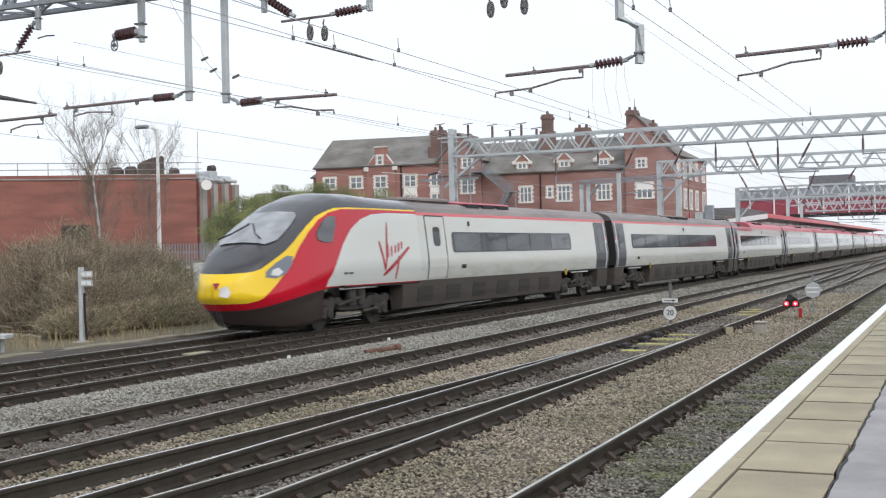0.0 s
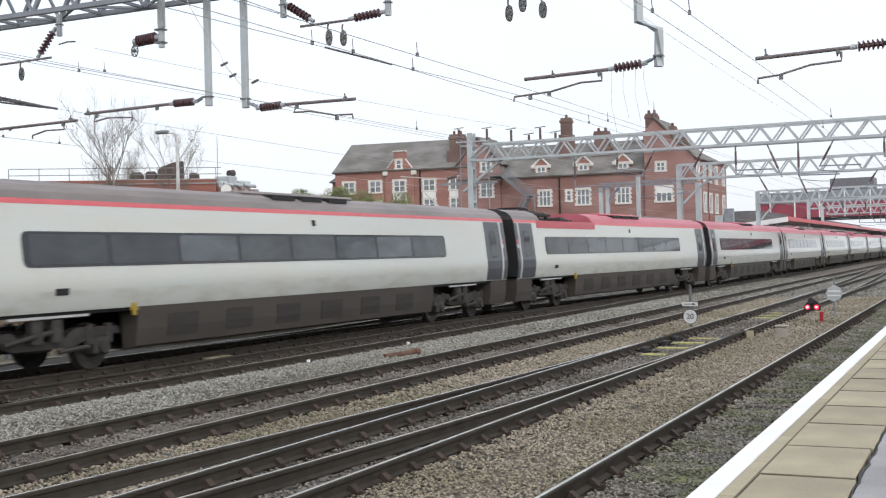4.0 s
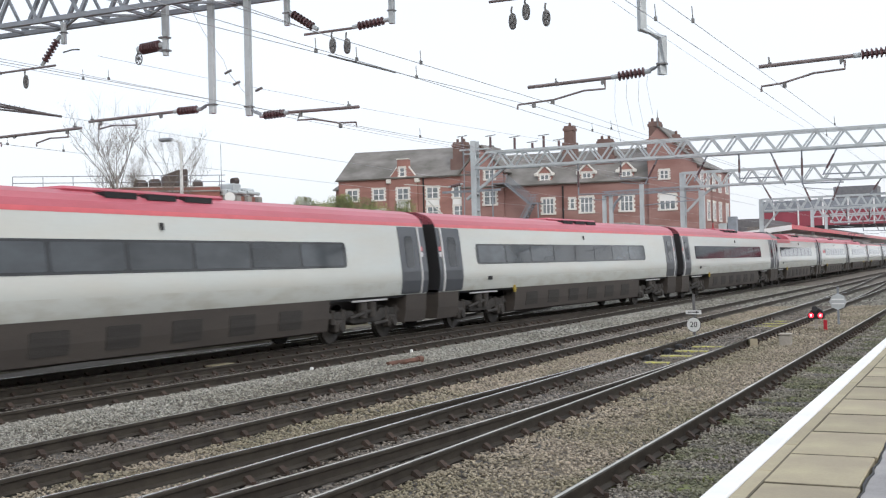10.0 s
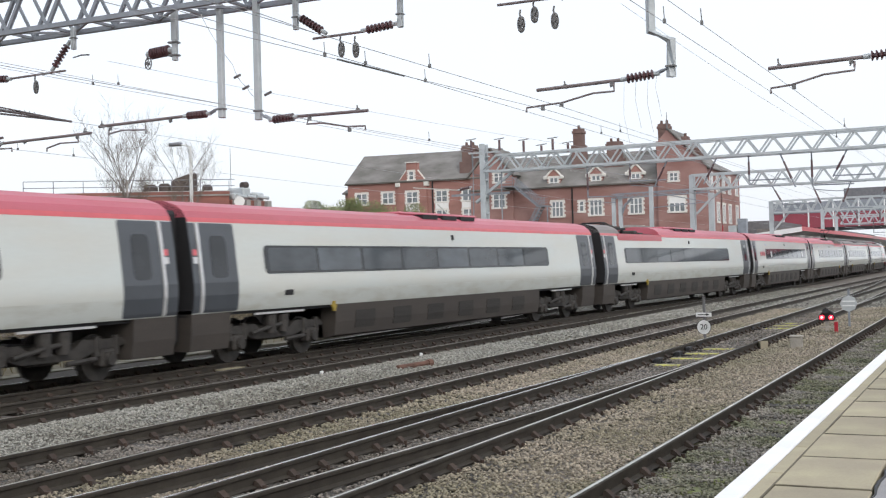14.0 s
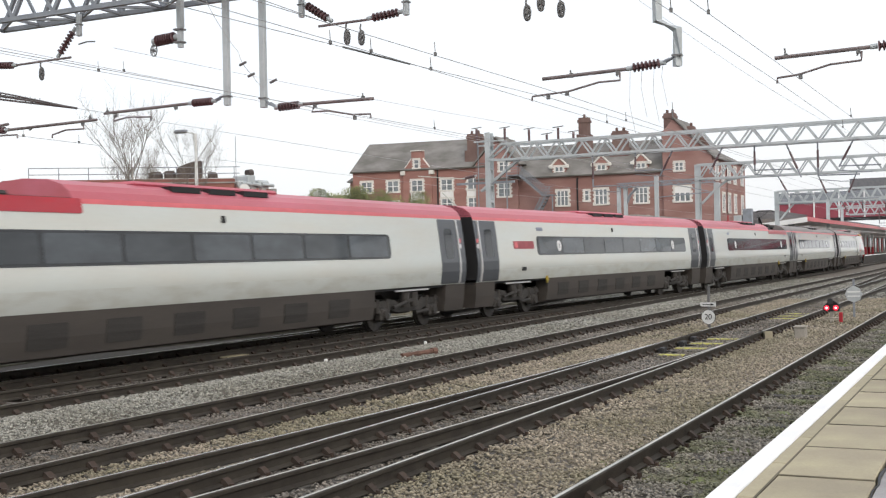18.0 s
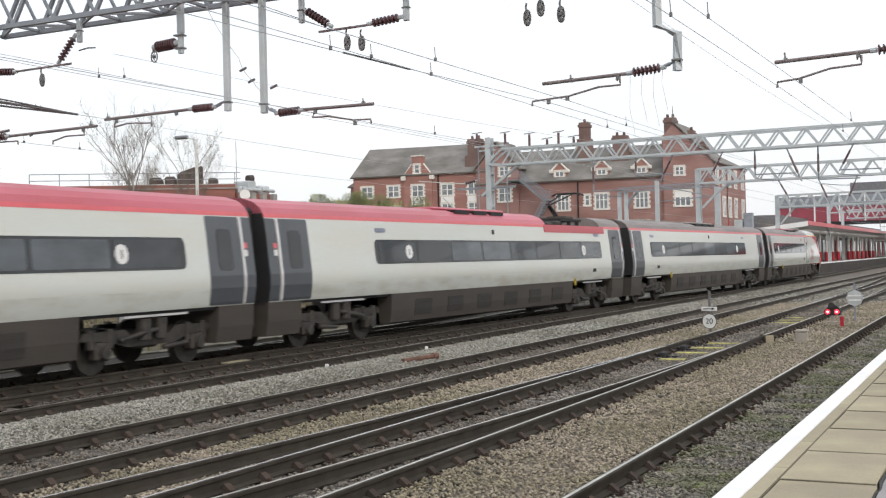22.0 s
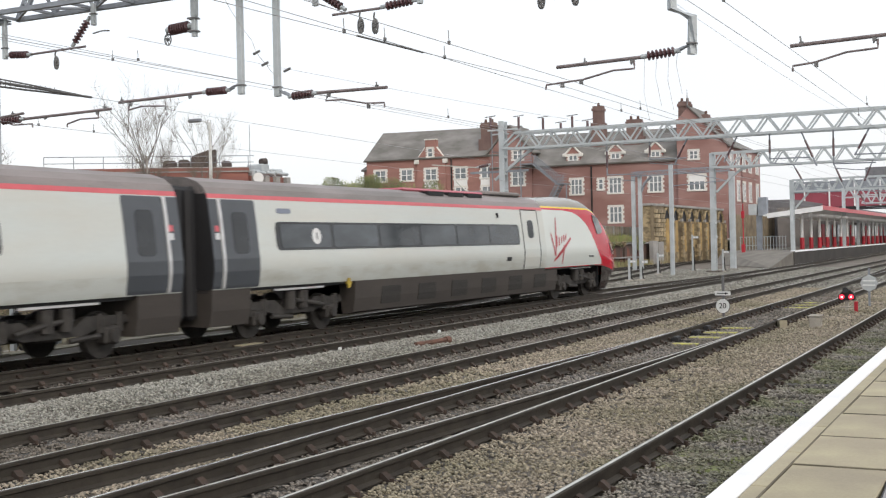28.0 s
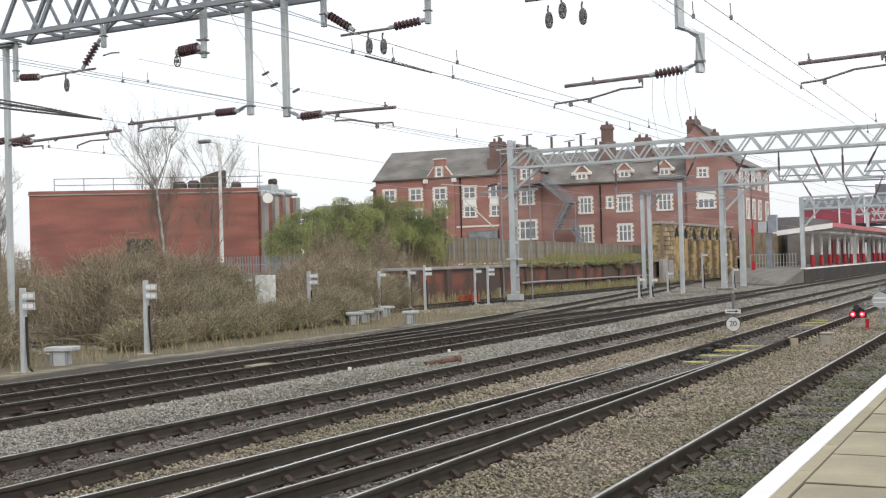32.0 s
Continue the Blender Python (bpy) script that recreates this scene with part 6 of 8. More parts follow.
for row in range(12):
    for col in range(4):
        x = 118.4 + col * 0.92 + (0.2 if row % 2 else 0.0)
        part("stone", stone_set[swr.randrange(3)], None, sw, m=pose(x, 29.16, 0.1 + row * 0.4, 0, 0, 0) @ Matrix.Diagonal((swr.uniform(0.7, 0.9), swr.uniform(0.7, 1.3), 1, 1)))
for i in range(8):
    for row in range(9):
        part("stone", stone_set[swr.randrange(3)], None, sw, m=pose(123.6 + i * 3.45 + 1.72, 29.16, 0.15 + row * 0.4) @ Matrix.Diagonal((0.5 + 0.12 * (row % 2), swr.uniform(0.7, 1.3), 1, 1)))

lw = thing("yard_wall", pose(0, 0, 0), "dark stone yard wall below the hotel's side", "wall", kind="structure")
bm = B()
box(bm, 149.4, 176, 28.3, 28.75, -0.2, 4.6)
part("wall", bm, M_BUFFD, lw)

fence = thing("timber_fence", pose(0, 0, 0), "weathered close-boarded timber fence with concrete posts", "fence")
bm = B()
box(bm, -0.055, 0.055, -0.011, 0.011, 0, 1.5)
board_old = finish(bm, "board", M_FENCE)
bm = B()
box(bm, -0.055, 0.055, -0.011, 0.011, 0, 1.5)
board_new = finish(bm, "board", M_FENCEN)
bm = B()
box(bm, -0.06, 0.06, -0.06, 0.06, -0.3, 1.56)
fpost = finish(bm, "post", M_COPING)
frng = random.Random(3)
x, k = 75.6, 0
while x < 130.5:
    if k % 14 == 0:
        part("post", fpost, None, fence, m=pose(x, 32.9, 2.1 - (x - 76) * 0.008))
    part("board", board_new if x < 78.4 else board_old, None, fence, m=pose(x, 33.0, 2.15 - (x - 76) * 0.008 + frng.uniform(-0.03, 0.03), 0, frng.uniform(-1, 1), 0))
    x += 0.142 if x < 108 else 0.2
    k += 1

# ---- the flat-roofed brick block
M_TANK = mat("sooty_plant", (0.085, 0.07, 0.066), 0.85, var=0.3, scale=2, bump=0.004, bscale=14)
M_CANOPY0 = mat("white_coping", (0.6, 0.6, 0.6), 0.8, var=0.15, scale=2)
M_BLOCK = mat("sooty_red_brick", (0.30, 0.125, 0.1), 0.9, var=0.28, scale=0.5, bump=0.012, bscale=9, col2=(0.2, 0.09, 0.075), edge=(0.36, 0.66), stretch=(0.7, 0.7, 3.5))
blk = thing("brick_building", Matrix.Translation((44.97, 47.59, 0)) @ Matrix.Rotation(math.atan2(37.77 - 47.59, 51.96 - 44.97), 4, "Z"), "plain flat-roofed red-brick block with roof railings", "building")
LBK = math.hypot(6.98, 9.82)
bm = B()
box(bm, 0, LBK, 0, 12, 0, 6.3)
part("wall", bm, M_BLOCK, blk)
bm = B()
box(bm, -0.03, LBK + 0.03, -0.03, 12.0, 6.3, 6.46)
part("parapet", bm, M_BLOCK, blk)
bm = B()
box(bm, -0.06, LBK + 0.06, -0.06, 12.0, 6.22, 6.29)
part("flashing", bm, M_COPING, blk, "pale flashing below the parapet")
bm = B()
box(bm, 7.0, LBK + 0.04, -0.05, 0.2, 6.46, 6.5)
part("coping", bm, M_CANOPY0, blk)
bm = B()
box(bm, 5.0, 6.45, -0.03, 0.1, 1.4, 3.8)
part("window", bm, M_BLACK, blk, "dark louvred opening")
for z in (6.8, 7.15):
    bar_between("handrail", (1.2, 0.6, z), (LBK + 0.3, 0.6, z), 0.04, M_GALVD, blk)
for i in range(8):
    bar_between("rail_post", (1.2 + i * (LBK - 1.2) / 7, 0.6, 6.4), (1.2 + i * (LBK - 1.2) / 7, 0.6, 7.15), 0.04, M_GALVD, blk)
for a, b, z in ((7.3, 8.05, 7.05), (8.15, 8.8, 7.1), (10.55, 11.1, 7.0)):
    bm = B()
    box(bm, a, b, 2.2, 3.4, 6.4, z, bev=0.12)
    part("roof_tank", bm, M_TANK, blk, "dark rooftop tank")
bm = B()
prism(bm, [(8.85, 6.4), (10.25, 6.4), (10.25, 7.62), (9.75, 7.55), (9.05, 7.3), (8.85, 7.1)], "y", 1.8, 3.2)
part("stair_head", bm, M_TANK, blk, "dark rooftop stair head")
bar_between("aerial_mast", (LBK + 0.1, 0.9, 6.4), (LBK + 0.1, 0.9, 8.9), 0.035, M_GALVD, blk)
blk2 = thing("service_building", Matrix.Translation((52.05, 37.72, 0)) @ Matrix.Rotation(math.atan2(-1.16, 7.87), 4, "Z"), "grey clad end of the block with vertical pilasters and roof plant", "building")
bm = B()
box(bm, 0.05, 3.1, 0, 8, 0, 6.0)
part("wall", bm, M_BLOCK, blk2)
for i in range(4):
    bm = B()
    box(bm, 0.1 + i * 0.85, 0.42 + i * 0.85, -0.25, 0.02, 0, 6.0)
    part("pilaster", bm, M_COPING, blk2)
for a, w, z, h in ((0.5, 0.7, 6.0, 0.4), (1.3, 0.6, 6.0, 0.75), (2.1, 0.9, 6.0, 0.5)):
    bm = B()
    box(bm, a, a + w, 0.3, 1.6, z, z + h, bev=0.08)
    tube(bm, [(a + 0.2, 0.25, z + 0.25), (a + w + 0.2, 0.2, z + 0.2)], 0.1, 8)
    part("air_duct", bm, M_GALV, blk2, "silver air-handling duct")
bm = B()
tube(bm, [(1.4, 0.5, 6.85), (1.75, 0.5, 6.9)], 0.2, 10)
part("fan_housing", bm, M_TANK, blk2)
dish = thing("satellite_dish", pose(66.2, 38.2, 5.85), "round white disc on the wall corner", "dish")
bm = B()
tube(bm, [(0, 0, 0), (0.1, 0.06, 0.0)], [0.28, 0.28], 20)
part("disc", bm, M_WFRAME, dish)
bm = B()
tube(bm, [(0.1, 0, 0), (0.5, 0.4, 0.0), (0.5, 0.9, 0.0)], 0.05, 6)
part("bracket", bm, M_GALVD, dish)

# far low roofs on the skyline
for i, (x, y, w, h) in enumerate(((190, 88, 16, 11.5), (230, 98, 14, 13), (260, 112, 30, 12))):
    t = thing("distant_house", pose(x, y, 1.8), "distant dark-roofed house behind the bushes", "building", "distant houses")
    bm = B()
    box(bm, 0, 8, 0, w, 0, h - 5)
    part("wall", bm, M_BRICK, t)
    bm = B()
    prism(bm, [(-0.4, h - 5), (8.4, h - 5), (4, h - 1.5)], "y", -0.4, w + 0.4)
    part("roof", bm, M_SLATE, t)
    if i == 0:
        bm = B()
        cyl(bm, 4, 3, h - 3, h + 3.5, 0.9, 6, 0.02)
        part("spire", bm, M_SLATE, t)

# ---- far platform with canopy, footbridge
M_RED = mat("red_column_paint", (0.42, 0.014, 0.028), 0.5, var=0.2, scale=2)
M_CANOPY = mat("canopy_white", (0.78, 0.79, 0.79), 0.6, var=0.12, scale=1)
M_SOOT = mat("sooty_brick", (0.055, 0.05, 0.046), 0.9, var=0.35, scale=0.7, bump=0.008, bscale=10)
M_STNWALL = mat("grey_painted_brick", (0.21, 0.195, 0.185), 0.85, var=0.3, scale=0.5)
M_PINK = mat("faded_red_panel", (0.30, 0.06, 0.085), 0.7, var=0.15, scale=0.5)
M_ASPH = mat("weathered_asphalt", (0.21, 0.195, 0.17), 0.9, var=0.3, scale=0.8, bump=0.01, bscale=20)
p2 = thing("far_platform", pose(0, 0, 0), "distant station platform with ramp, white edge and dark face", "platform", kind="structure")
pv = [(101, 16.6, -0.15), (119, 24.3, -0.15), (112, 16.6, 0.88), (123, 24.3, 0.88), (330, 16.6, 0.88), (330, 24.3, 0.88), (101, 16.6, -0.5), (119, 24.3, -0.5), (330, 16.6, -0.5), (330, 24.3, -0.5)]
bm = B()
pq = [bm.verts.new(p) for p in pv]
for f in ((0, 1, 3, 2), (2, 3, 5, 4), (0, 2, 4, 8, 6), (1, 7, 9, 5, 3), (0, 6, 7, 1), (4, 5, 9, 8)):
    bm.faces.new([pq[i] for i in f])
part("platform_body", bm, M_ASPH, p2)
bm = B()
box(bm, 112, 330, 16.54, 16.6, -0.5, 0.815)
part("platform_face", bm, M_SOOT, p2, "dark sooty brick face")
bm = B()
box(bm, 113, 330, 16.5, 17.0, 0.82, 0.93)
part("edge_coping", bm, M_WHITE, p2)
can = thing("platform_canopy", pose(0, 0, 0), "white timber platform canopy with red fascia and red-based columns", "canopy")
roof_slab("roof", [(128, 16.4, 4.55), (330, 16.4, 4.55), (330, 21.6, 3.95), (128, 21.6, 3.95)], can, 0.14, M_CANOPY)
bm = B()
box(bm, 127.9, 330, 16.25, 16.42, 4.4, 4.78)
part("fascia", bm, M_TSTRIPE, can, "red fascia board")
bm = B()
prism(bm, [(16.3, 4.32), (21.2, 3.76), (21.2, 4.2), (16.3, 4.76)], "x", 127.7, 127.95)
part("gable_board", bm, M_CANOPY, can)
for i in range(16):
    x = 131 + i * 6
    bm = B()
    cyl(bm, x, 18.6, 0.88, 4.3, 0.14, 8)
    c = part("column", bm, M_CANOPY, can)
    bm = B()
    cyl(bm, x, 18.6, 0.88, 1.95, 0.2, 8)
    part("column_base", bm, M_RED, c, "red painted column base")
    bm = B()
    box(bm, x - 0.08, x + 0.08, 16.5, 21.5, 3.88, 4.05)
    part("beam", bm, M_CANOPY, can)
stn = thing("station_building", pose(0, 0, 0), "grey brick station building with tall doorways under the canopy", "building")
bm = B()
box(bm, 170, 330, 22, 27, 0.88, 5.6)
part("wall", bm, M_STNWALL, stn)
for i in range(24):
    bm = B()
    box(bm, 171 + i * 5, 173.2 + i * 5, 21.9, 22.05, 0.95, 3.5)
    part("doorway", bm, M_PANE if i % 2 else M_RED, stn)
bm = B()
box(bm, 176, 330, 26, 30, 0.8, 6.7)
part("rear_block", bm, M_LEAD, stn)
fb = thing("footbridge", pose(200, 0, 0), "enclosed footbridge with faded red side panels over the tracks", "footbridge")
bm = B()
box(bm, 0, 5, -40, 29, 6.2, 8.3)
part("side_panel", bm, M_PINK, fb, "faded red side panelling")
bm = B()
box(bm, -0.1, 5.1, -40, 29.5, 8.3, 9.9)
part("glazing", bm, M_GALVD, fb, "grey glazed upper band")
bm = B()
box(bm, -0.1, 5.1, -40, 29.5, 5.8, 6.2)
part("girder", bm, M_BLACK, fb)
bm = B()
box(bm, 6, 12, 14, 20, 8, 11.9)
part("lift_tower", bm, M_LEAD, fb, "dark lift tower")
for i in range(20):
    bm = B()
    box(bm, -0.16, 0.0, 27.5 - i * 3.4, 27.7 - i * 3.4, 6.2, 9.9)
    part("mullion", bm, M_CANOPY, fb)


# ---- ballast: loose stones over the bed
RAILS = [(ln, o) for ln in (line_a, line_b, line_c, line_d, line_e) for o in (0.7525, -0.7525)] + [(line_b_turnout, 0.7525), (line_b_turnout, -0.7525)]


def scatter(name, label, material, y0, y1, x0, x1, density, size, seed, level, reach=0.88):
    """A field of small angular stones, joined, resting on the bed."""
    rng = np.random.default_rng(seed)
    n = int((y1 - y0) * (x1 - x0) * density)
    x = rng.uniform(x0, x1, n)
    y = rng.uniform(y0, y1, n)
    ok = (x > y / reach - 1.0)
    x, y = x[ok], y[ok]
    lx = np.linspace(x0, x1, 60)
    for ln, o in RAILS:
        ly = np.interp(x, lx, [ln(float(v)) for v in lx]) + o
        k = np.abs(y - ly) > 0.10
        x, y = x[k], y[k]
    n = len(x)
    s = size * rng.uniform(0.55, 1.35, n)
    z = np.array([level(float(a), float(b)) for a, b in zip(x, y)]) + rng.uniform(-0.012, 0.016, n)
    base = np.array([(1, 0, 0), (-0.2, 1, 0.1), (-1, 0.1, 0), (0.2, -1, -0.1), (0.15, 0.1, 0.6), (-0.1, 0, -0.6)])
    v = base[None] * rng.uniform(0.6, 1.15, (n, 6, 1)) + rng.uniform(-0.22, 0.22, (n, 6, 3))
    a = rng.uniform(0, 6.28, n)
    b = rng.uniform(-0.6, 0.6, n)
    ca, sa, cb, sb = np.cos(a), np.sin(a), np.cos(b), np.sin(b)
    X, Y, Z = v[..., 0], v[..., 1], v[..., 2]
    Y, Z = Y * cb[:, None] - Z * sb[:, None], Y * sb[:, None] + Z * cb[:, None]
    X, Y = X * ca[:, None] - Y * sa[:, None], X * sa[:, None] + Y * ca[:, None]
    co = np.stack([X * s[:, None] + x[:, None], Y * s[:, None] + y[:, None], Z * s[:, None] + z[:, None]], 2).reshape(-1, 3)
    tri = np.array([(0, 1, 4), (1, 2, 4), (2, 3, 4), (3, 0, 4), (1, 0, 5), (2, 1, 5), (3, 2, 5), (0, 3, 5)])
    idx = (tri[None] + 6 * np.arange(n)[:, None, None]).reshape(-1)
    me = bpy.data.meshes.new(name)
    me.vertices.add(len(co))
    me.vertices.foreach_set("co", co.astype(np.float32).ravel())
    me.loops.add(len(idx))
    me.loops.foreach_set("vertex_index", idx.astype(np.int32))
    me.polygons.add(len(idx) // 3)
    me.polygons.foreach_set("loop_start", np.arange(0, len(idx), 3, dtype=np.int32))
    me.materials.append(material)
    me.update(calc_edges=True)
    me.validate()
    tagged(new(name, me), label, "ballast", kind="stuff")


def level_between(x, y):
    return -0.165


def level_crib(x, y):
    return -0.173


def level_mossy(x, y):
    """Ballast that lies over some sleepers of the platform line and leaves others bare."""
    return -0.172 + 0.026 * noise.noise((x * 0.9, y * 1.6, 5.0))


def level_crown(x, y):
    ya, yb = line_c(x) + 0.85, line_d(x) - 0.85
    u = (y - ya) / max(0.5, yb - ya)
    return -0.165 + 0.10 * math.sin(math.pi * min(1, max(0, u)))


for x0, x1, den, size, sd in ((6, 18, 560, 0.0245, 1), (18, 34, 290, 0.031, 2), (34, 60, 110, 0.043, 3)):
    scatter("brown_ballast", "brownish loose ballast stones beside the rails", M_STONE, 3.5, 5.4, x0, x1, den, size, sd, level_between)
    scatter("brown_ballast", "brownish loose ballast stones beside the rails", M_STONE, 7.0, 8.9, x0, x1, den, size, sd + 10, level_between)
    scatter("sooty_ballast", "dark sooty stones between platform rails", M_STONEM, 1.3, 3.45, x0, x1, den, size, sd + 20, level_mossy)
    scatter("sooty_ballast", "dark sooty stones between running rails", M_STONED, 5.5, 7.0, x0, x1, den * 0.7, size, sd + 30, level_crib)
    scatter("sooty_ballast", "dark sooty stones between running rails", M_STONED, 8.9, 10.5, max(x0, 9), x1, den * 0.8, size, sd + 40, level_crib)
    scatter("grey_ballast", "clean grey ballast stones heaped between the lines", M_STONEG, 10.35, 13.3, max(x0, 11), x1, den, size, sd + 50, level_crown)
    if x1 > 18:
        scatter("sooty_ballast", "dark oily stones under the far lines", M_STONEK, 13.2, 19.0, max(x0, 14), x1, den * 0.55, size * 1.15, sd + 60, level_crib)
scatter("grey_ballast", "pale ballast between the distant lines", M_STONEG, 14, 27, 56, 100, 26, 0.052, 77, level_between)
scatter("grey_ballast", "greyish ballast far down the lines", M_STONEG, 1.5, 14, 60, 100, 26, 0.052, 78, level_between)


# ---- vegetation
M_TWIG = mat("dry_twigs", (0.37, 0.32, 0.235), 0.9, var=0.3, scale=2, island=0.8)
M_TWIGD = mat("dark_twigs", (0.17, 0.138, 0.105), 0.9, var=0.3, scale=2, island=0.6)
M_LEAFB = mat("bramble_leaf", (0.2, 0.245, 0.115), 0.8, var=0.3, scale=0.9, island=1.1, col2=(0.28, 0.21, 0.135))
M_LEAFR = mat("withered_leaf", (0.235, 0.155, 0.098), 0.85, var=0.3, scale=0.9, island=1.0, col2=(0.19, 0.17, 0.09))
M_LEAFG = mat("evergreen_leaf", (0.31, 0.345, 0.135), 0.75, var=0.3, scale=0.8, island=0.8, col2=(0.125, 0.155, 0.062), edge=(0.4, 0.6))
M_GRASS = mat("rough_grass", (0.24, 0.215, 0.11), 0.9, var=0.3, scale=1, island=0.7, col2=(0.26, 0.205, 0.125))
M_GRASSG = mat("green_grass", (0.20, 0.225, 0.075), 0.9, var=0.3, scale=0.6, island=0.7, col2=(0.25, 0.225, 0.11))
M_BARK = mat("birch_bark", (0.52, 0.49, 0.45), 0.85, var=0.4, scale=5, bscale=20, col2=(0.18, 0.15, 0.13), stretch=(1, 1, 0.4))
M_BARKD = mat("grey_bark", (0.2, 0.175, 0.155), 0.9, var=0.3, scale=4)


def strips(name, label, material, items, category, parent=None):
    """Thin tapering blades or twigs, each from a root along a bent line, joined as stuff."""
    verts, faces = [], []
    for root, tip, bend, w in items:
        root, tip = Vector(root), Vector(tip)
        d = tip - root
        side = d.cross(Vector((0.39, 0.92, 0.1))).normalized() * w
        if side.length < w * 0.5:
            side = Vector((w, 0, 0))
        mid = root.lerp(tip, 0.55) + Vector(bend)
        k = len(verts)
        verts += [root - side, root + side, mid - side * 0.75, mid + side * 0.75, tip - side * 0.2, tip + side * 0.2]
        faces += [(k, k + 1, k + 3, k + 2), (k + 2, k + 3, k + 5, k + 4)]
    ob = new(name, mesh_from(name, verts, faces, (material,)))
    if parent:
        ob.parent = parent
        return tagged(ob, label)
    return tagged(ob, label, category, kind="stuff")


def leaves(name, label, material, pts, size, seed, category, parent=None):
    rng = random.Random(seed)
    verts, faces = [], []
    for p in pts:
        a, b = rng.uniform(0, 6.28), rng.uniform(-1.2, 1.2)
        u = Vector((math.cos(a) * math.cos(b), math.sin(a) * math.cos(b), math.sin(b)))
        v = u.cross(Vector((rng.uniform(-1, 1), rng.uniform(-1, 1), rng.uniform(-1, 1)))).normalized()
        s = size * rng.uniform(0.6, 1.4)
        k = len(verts)
        p = Vector(p)
        verts += [p - u * s, p + v * s * 0.5, p + u * s, p - v * s * 0.5]
        faces.append((k, k + 1, k + 2, k + 3))
    ob = new(name, mesh_from(name, verts, faces, (material,)))
    if parent:
        ob.parent = parent
        return tagged(ob, label)
    return tagged(ob, label, category, kind="stuff")


def thicket(cx, cy, rx, ry, h, n, seed, green, label):
    """An uneven mound of tangled bare twigs with scattered small leaves."""
    rng = random.Random(seed)
    items, dark, lf = [], [], []
    for i in range(n):
        a, c = rng.uniform(0, 6.28), rng.random() ** 0.8
        sr = math.sqrt(1 - c * c)
        ux, uy = sr * math.cos(a), sr * math.sin(a)
        lump = 0.86 + 0.34 * noise.noise((cx + 2.1 * ux * rx * 0.5, cy + 2.1 * uy * ry * 0.5, 2.5 * c + seed)) + 0.16 * noise.noise((cx + 3 * ux * rx, cy + 3 * uy * ry, 6 * c))
        q = (0.35 + 0.65 * rng.random() ** 0.45) * lump
        p = (cx + rx * ux * q, cy + ry * uy * q, max(-0.05, h * c * q))
        L = rng.uniform(0.18, 0.62)
        d = Vector((ux * 0.5 + rng.uniform(-0.8, 0.8), uy * 0.5 + rng.uniform(-0.8, 0.8), 0.45 + rng.uniform(-0.45, 0.7))).normalized() * L
        tip = (p[0] + d.x, p[1] + d.y, max(0.0, p[2] + d.z))
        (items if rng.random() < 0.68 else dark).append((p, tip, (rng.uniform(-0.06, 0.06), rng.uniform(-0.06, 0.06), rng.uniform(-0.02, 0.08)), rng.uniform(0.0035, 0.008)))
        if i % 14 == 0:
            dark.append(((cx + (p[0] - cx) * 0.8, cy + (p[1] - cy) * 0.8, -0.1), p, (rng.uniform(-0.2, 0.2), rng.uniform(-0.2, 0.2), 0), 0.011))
        for _ in range(2):
            if rng.random() < green:
                u = rng.random()
                lf.append((p[0] + d.x * u + rng.uniform(-0.08, 0.08), p[1] + d.y * u + rng.uniform(-0.08, 0.08), max(0.02, p[2] + d.z * u + rng.uniform(-0.08, 0.05))))
    for i in range(n // 45):
        a, q = rng.uniform(0, 6.28), rng.random() ** 0.5
        x, y = cx + rx * q * math.cos(a), cy + ry * q * math.sin(a)
        z = h * 0.8 * math.sqrt(1 - q * q) * rng.uniform(0.5, 1.0)
        L = rng.uniform(0.35, 1.0) * min(1.0, h / 2)
        dx, dy = rng.uniform(-0.25, 0.25), rng.uniform(-0.25, 0.25)
        (items if i % 3 else dark).append(((x, y, z), (x + dx, y + dy, z + L), (rng.uniform(-0.05, 0.05), rng.uniform(-0.05, 0.05), 0), 0.007))
        for k in range(3):
            u = rng.uniform(0.4, 0.95)
            b = (x + dx * u, y + dy * u, z + L * u)
            items.append((b, (b[0] + rng.uniform(-0.2, 0.2), b[1] + rng.uniform(-0.2, 0.2), b[2] + rng.uniform(0.08, 0.3)), (0, 0, 0), 0.004))
    t = thing("thicket", pose(0, 0, 0), label, "bush", "scrub beside the line")
    strips("twig_tangle", "tangled dry brown twigs", M_TWIG, items, "", t)
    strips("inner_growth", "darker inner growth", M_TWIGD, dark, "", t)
    leaves("foliage", "sparse green and brown foliage" if green > 0.55 else "sparse withered brown foliage", M_LEAFB if green > 0.55 else M_LEAFR, lf, 0.03, seed + 1, "", t)


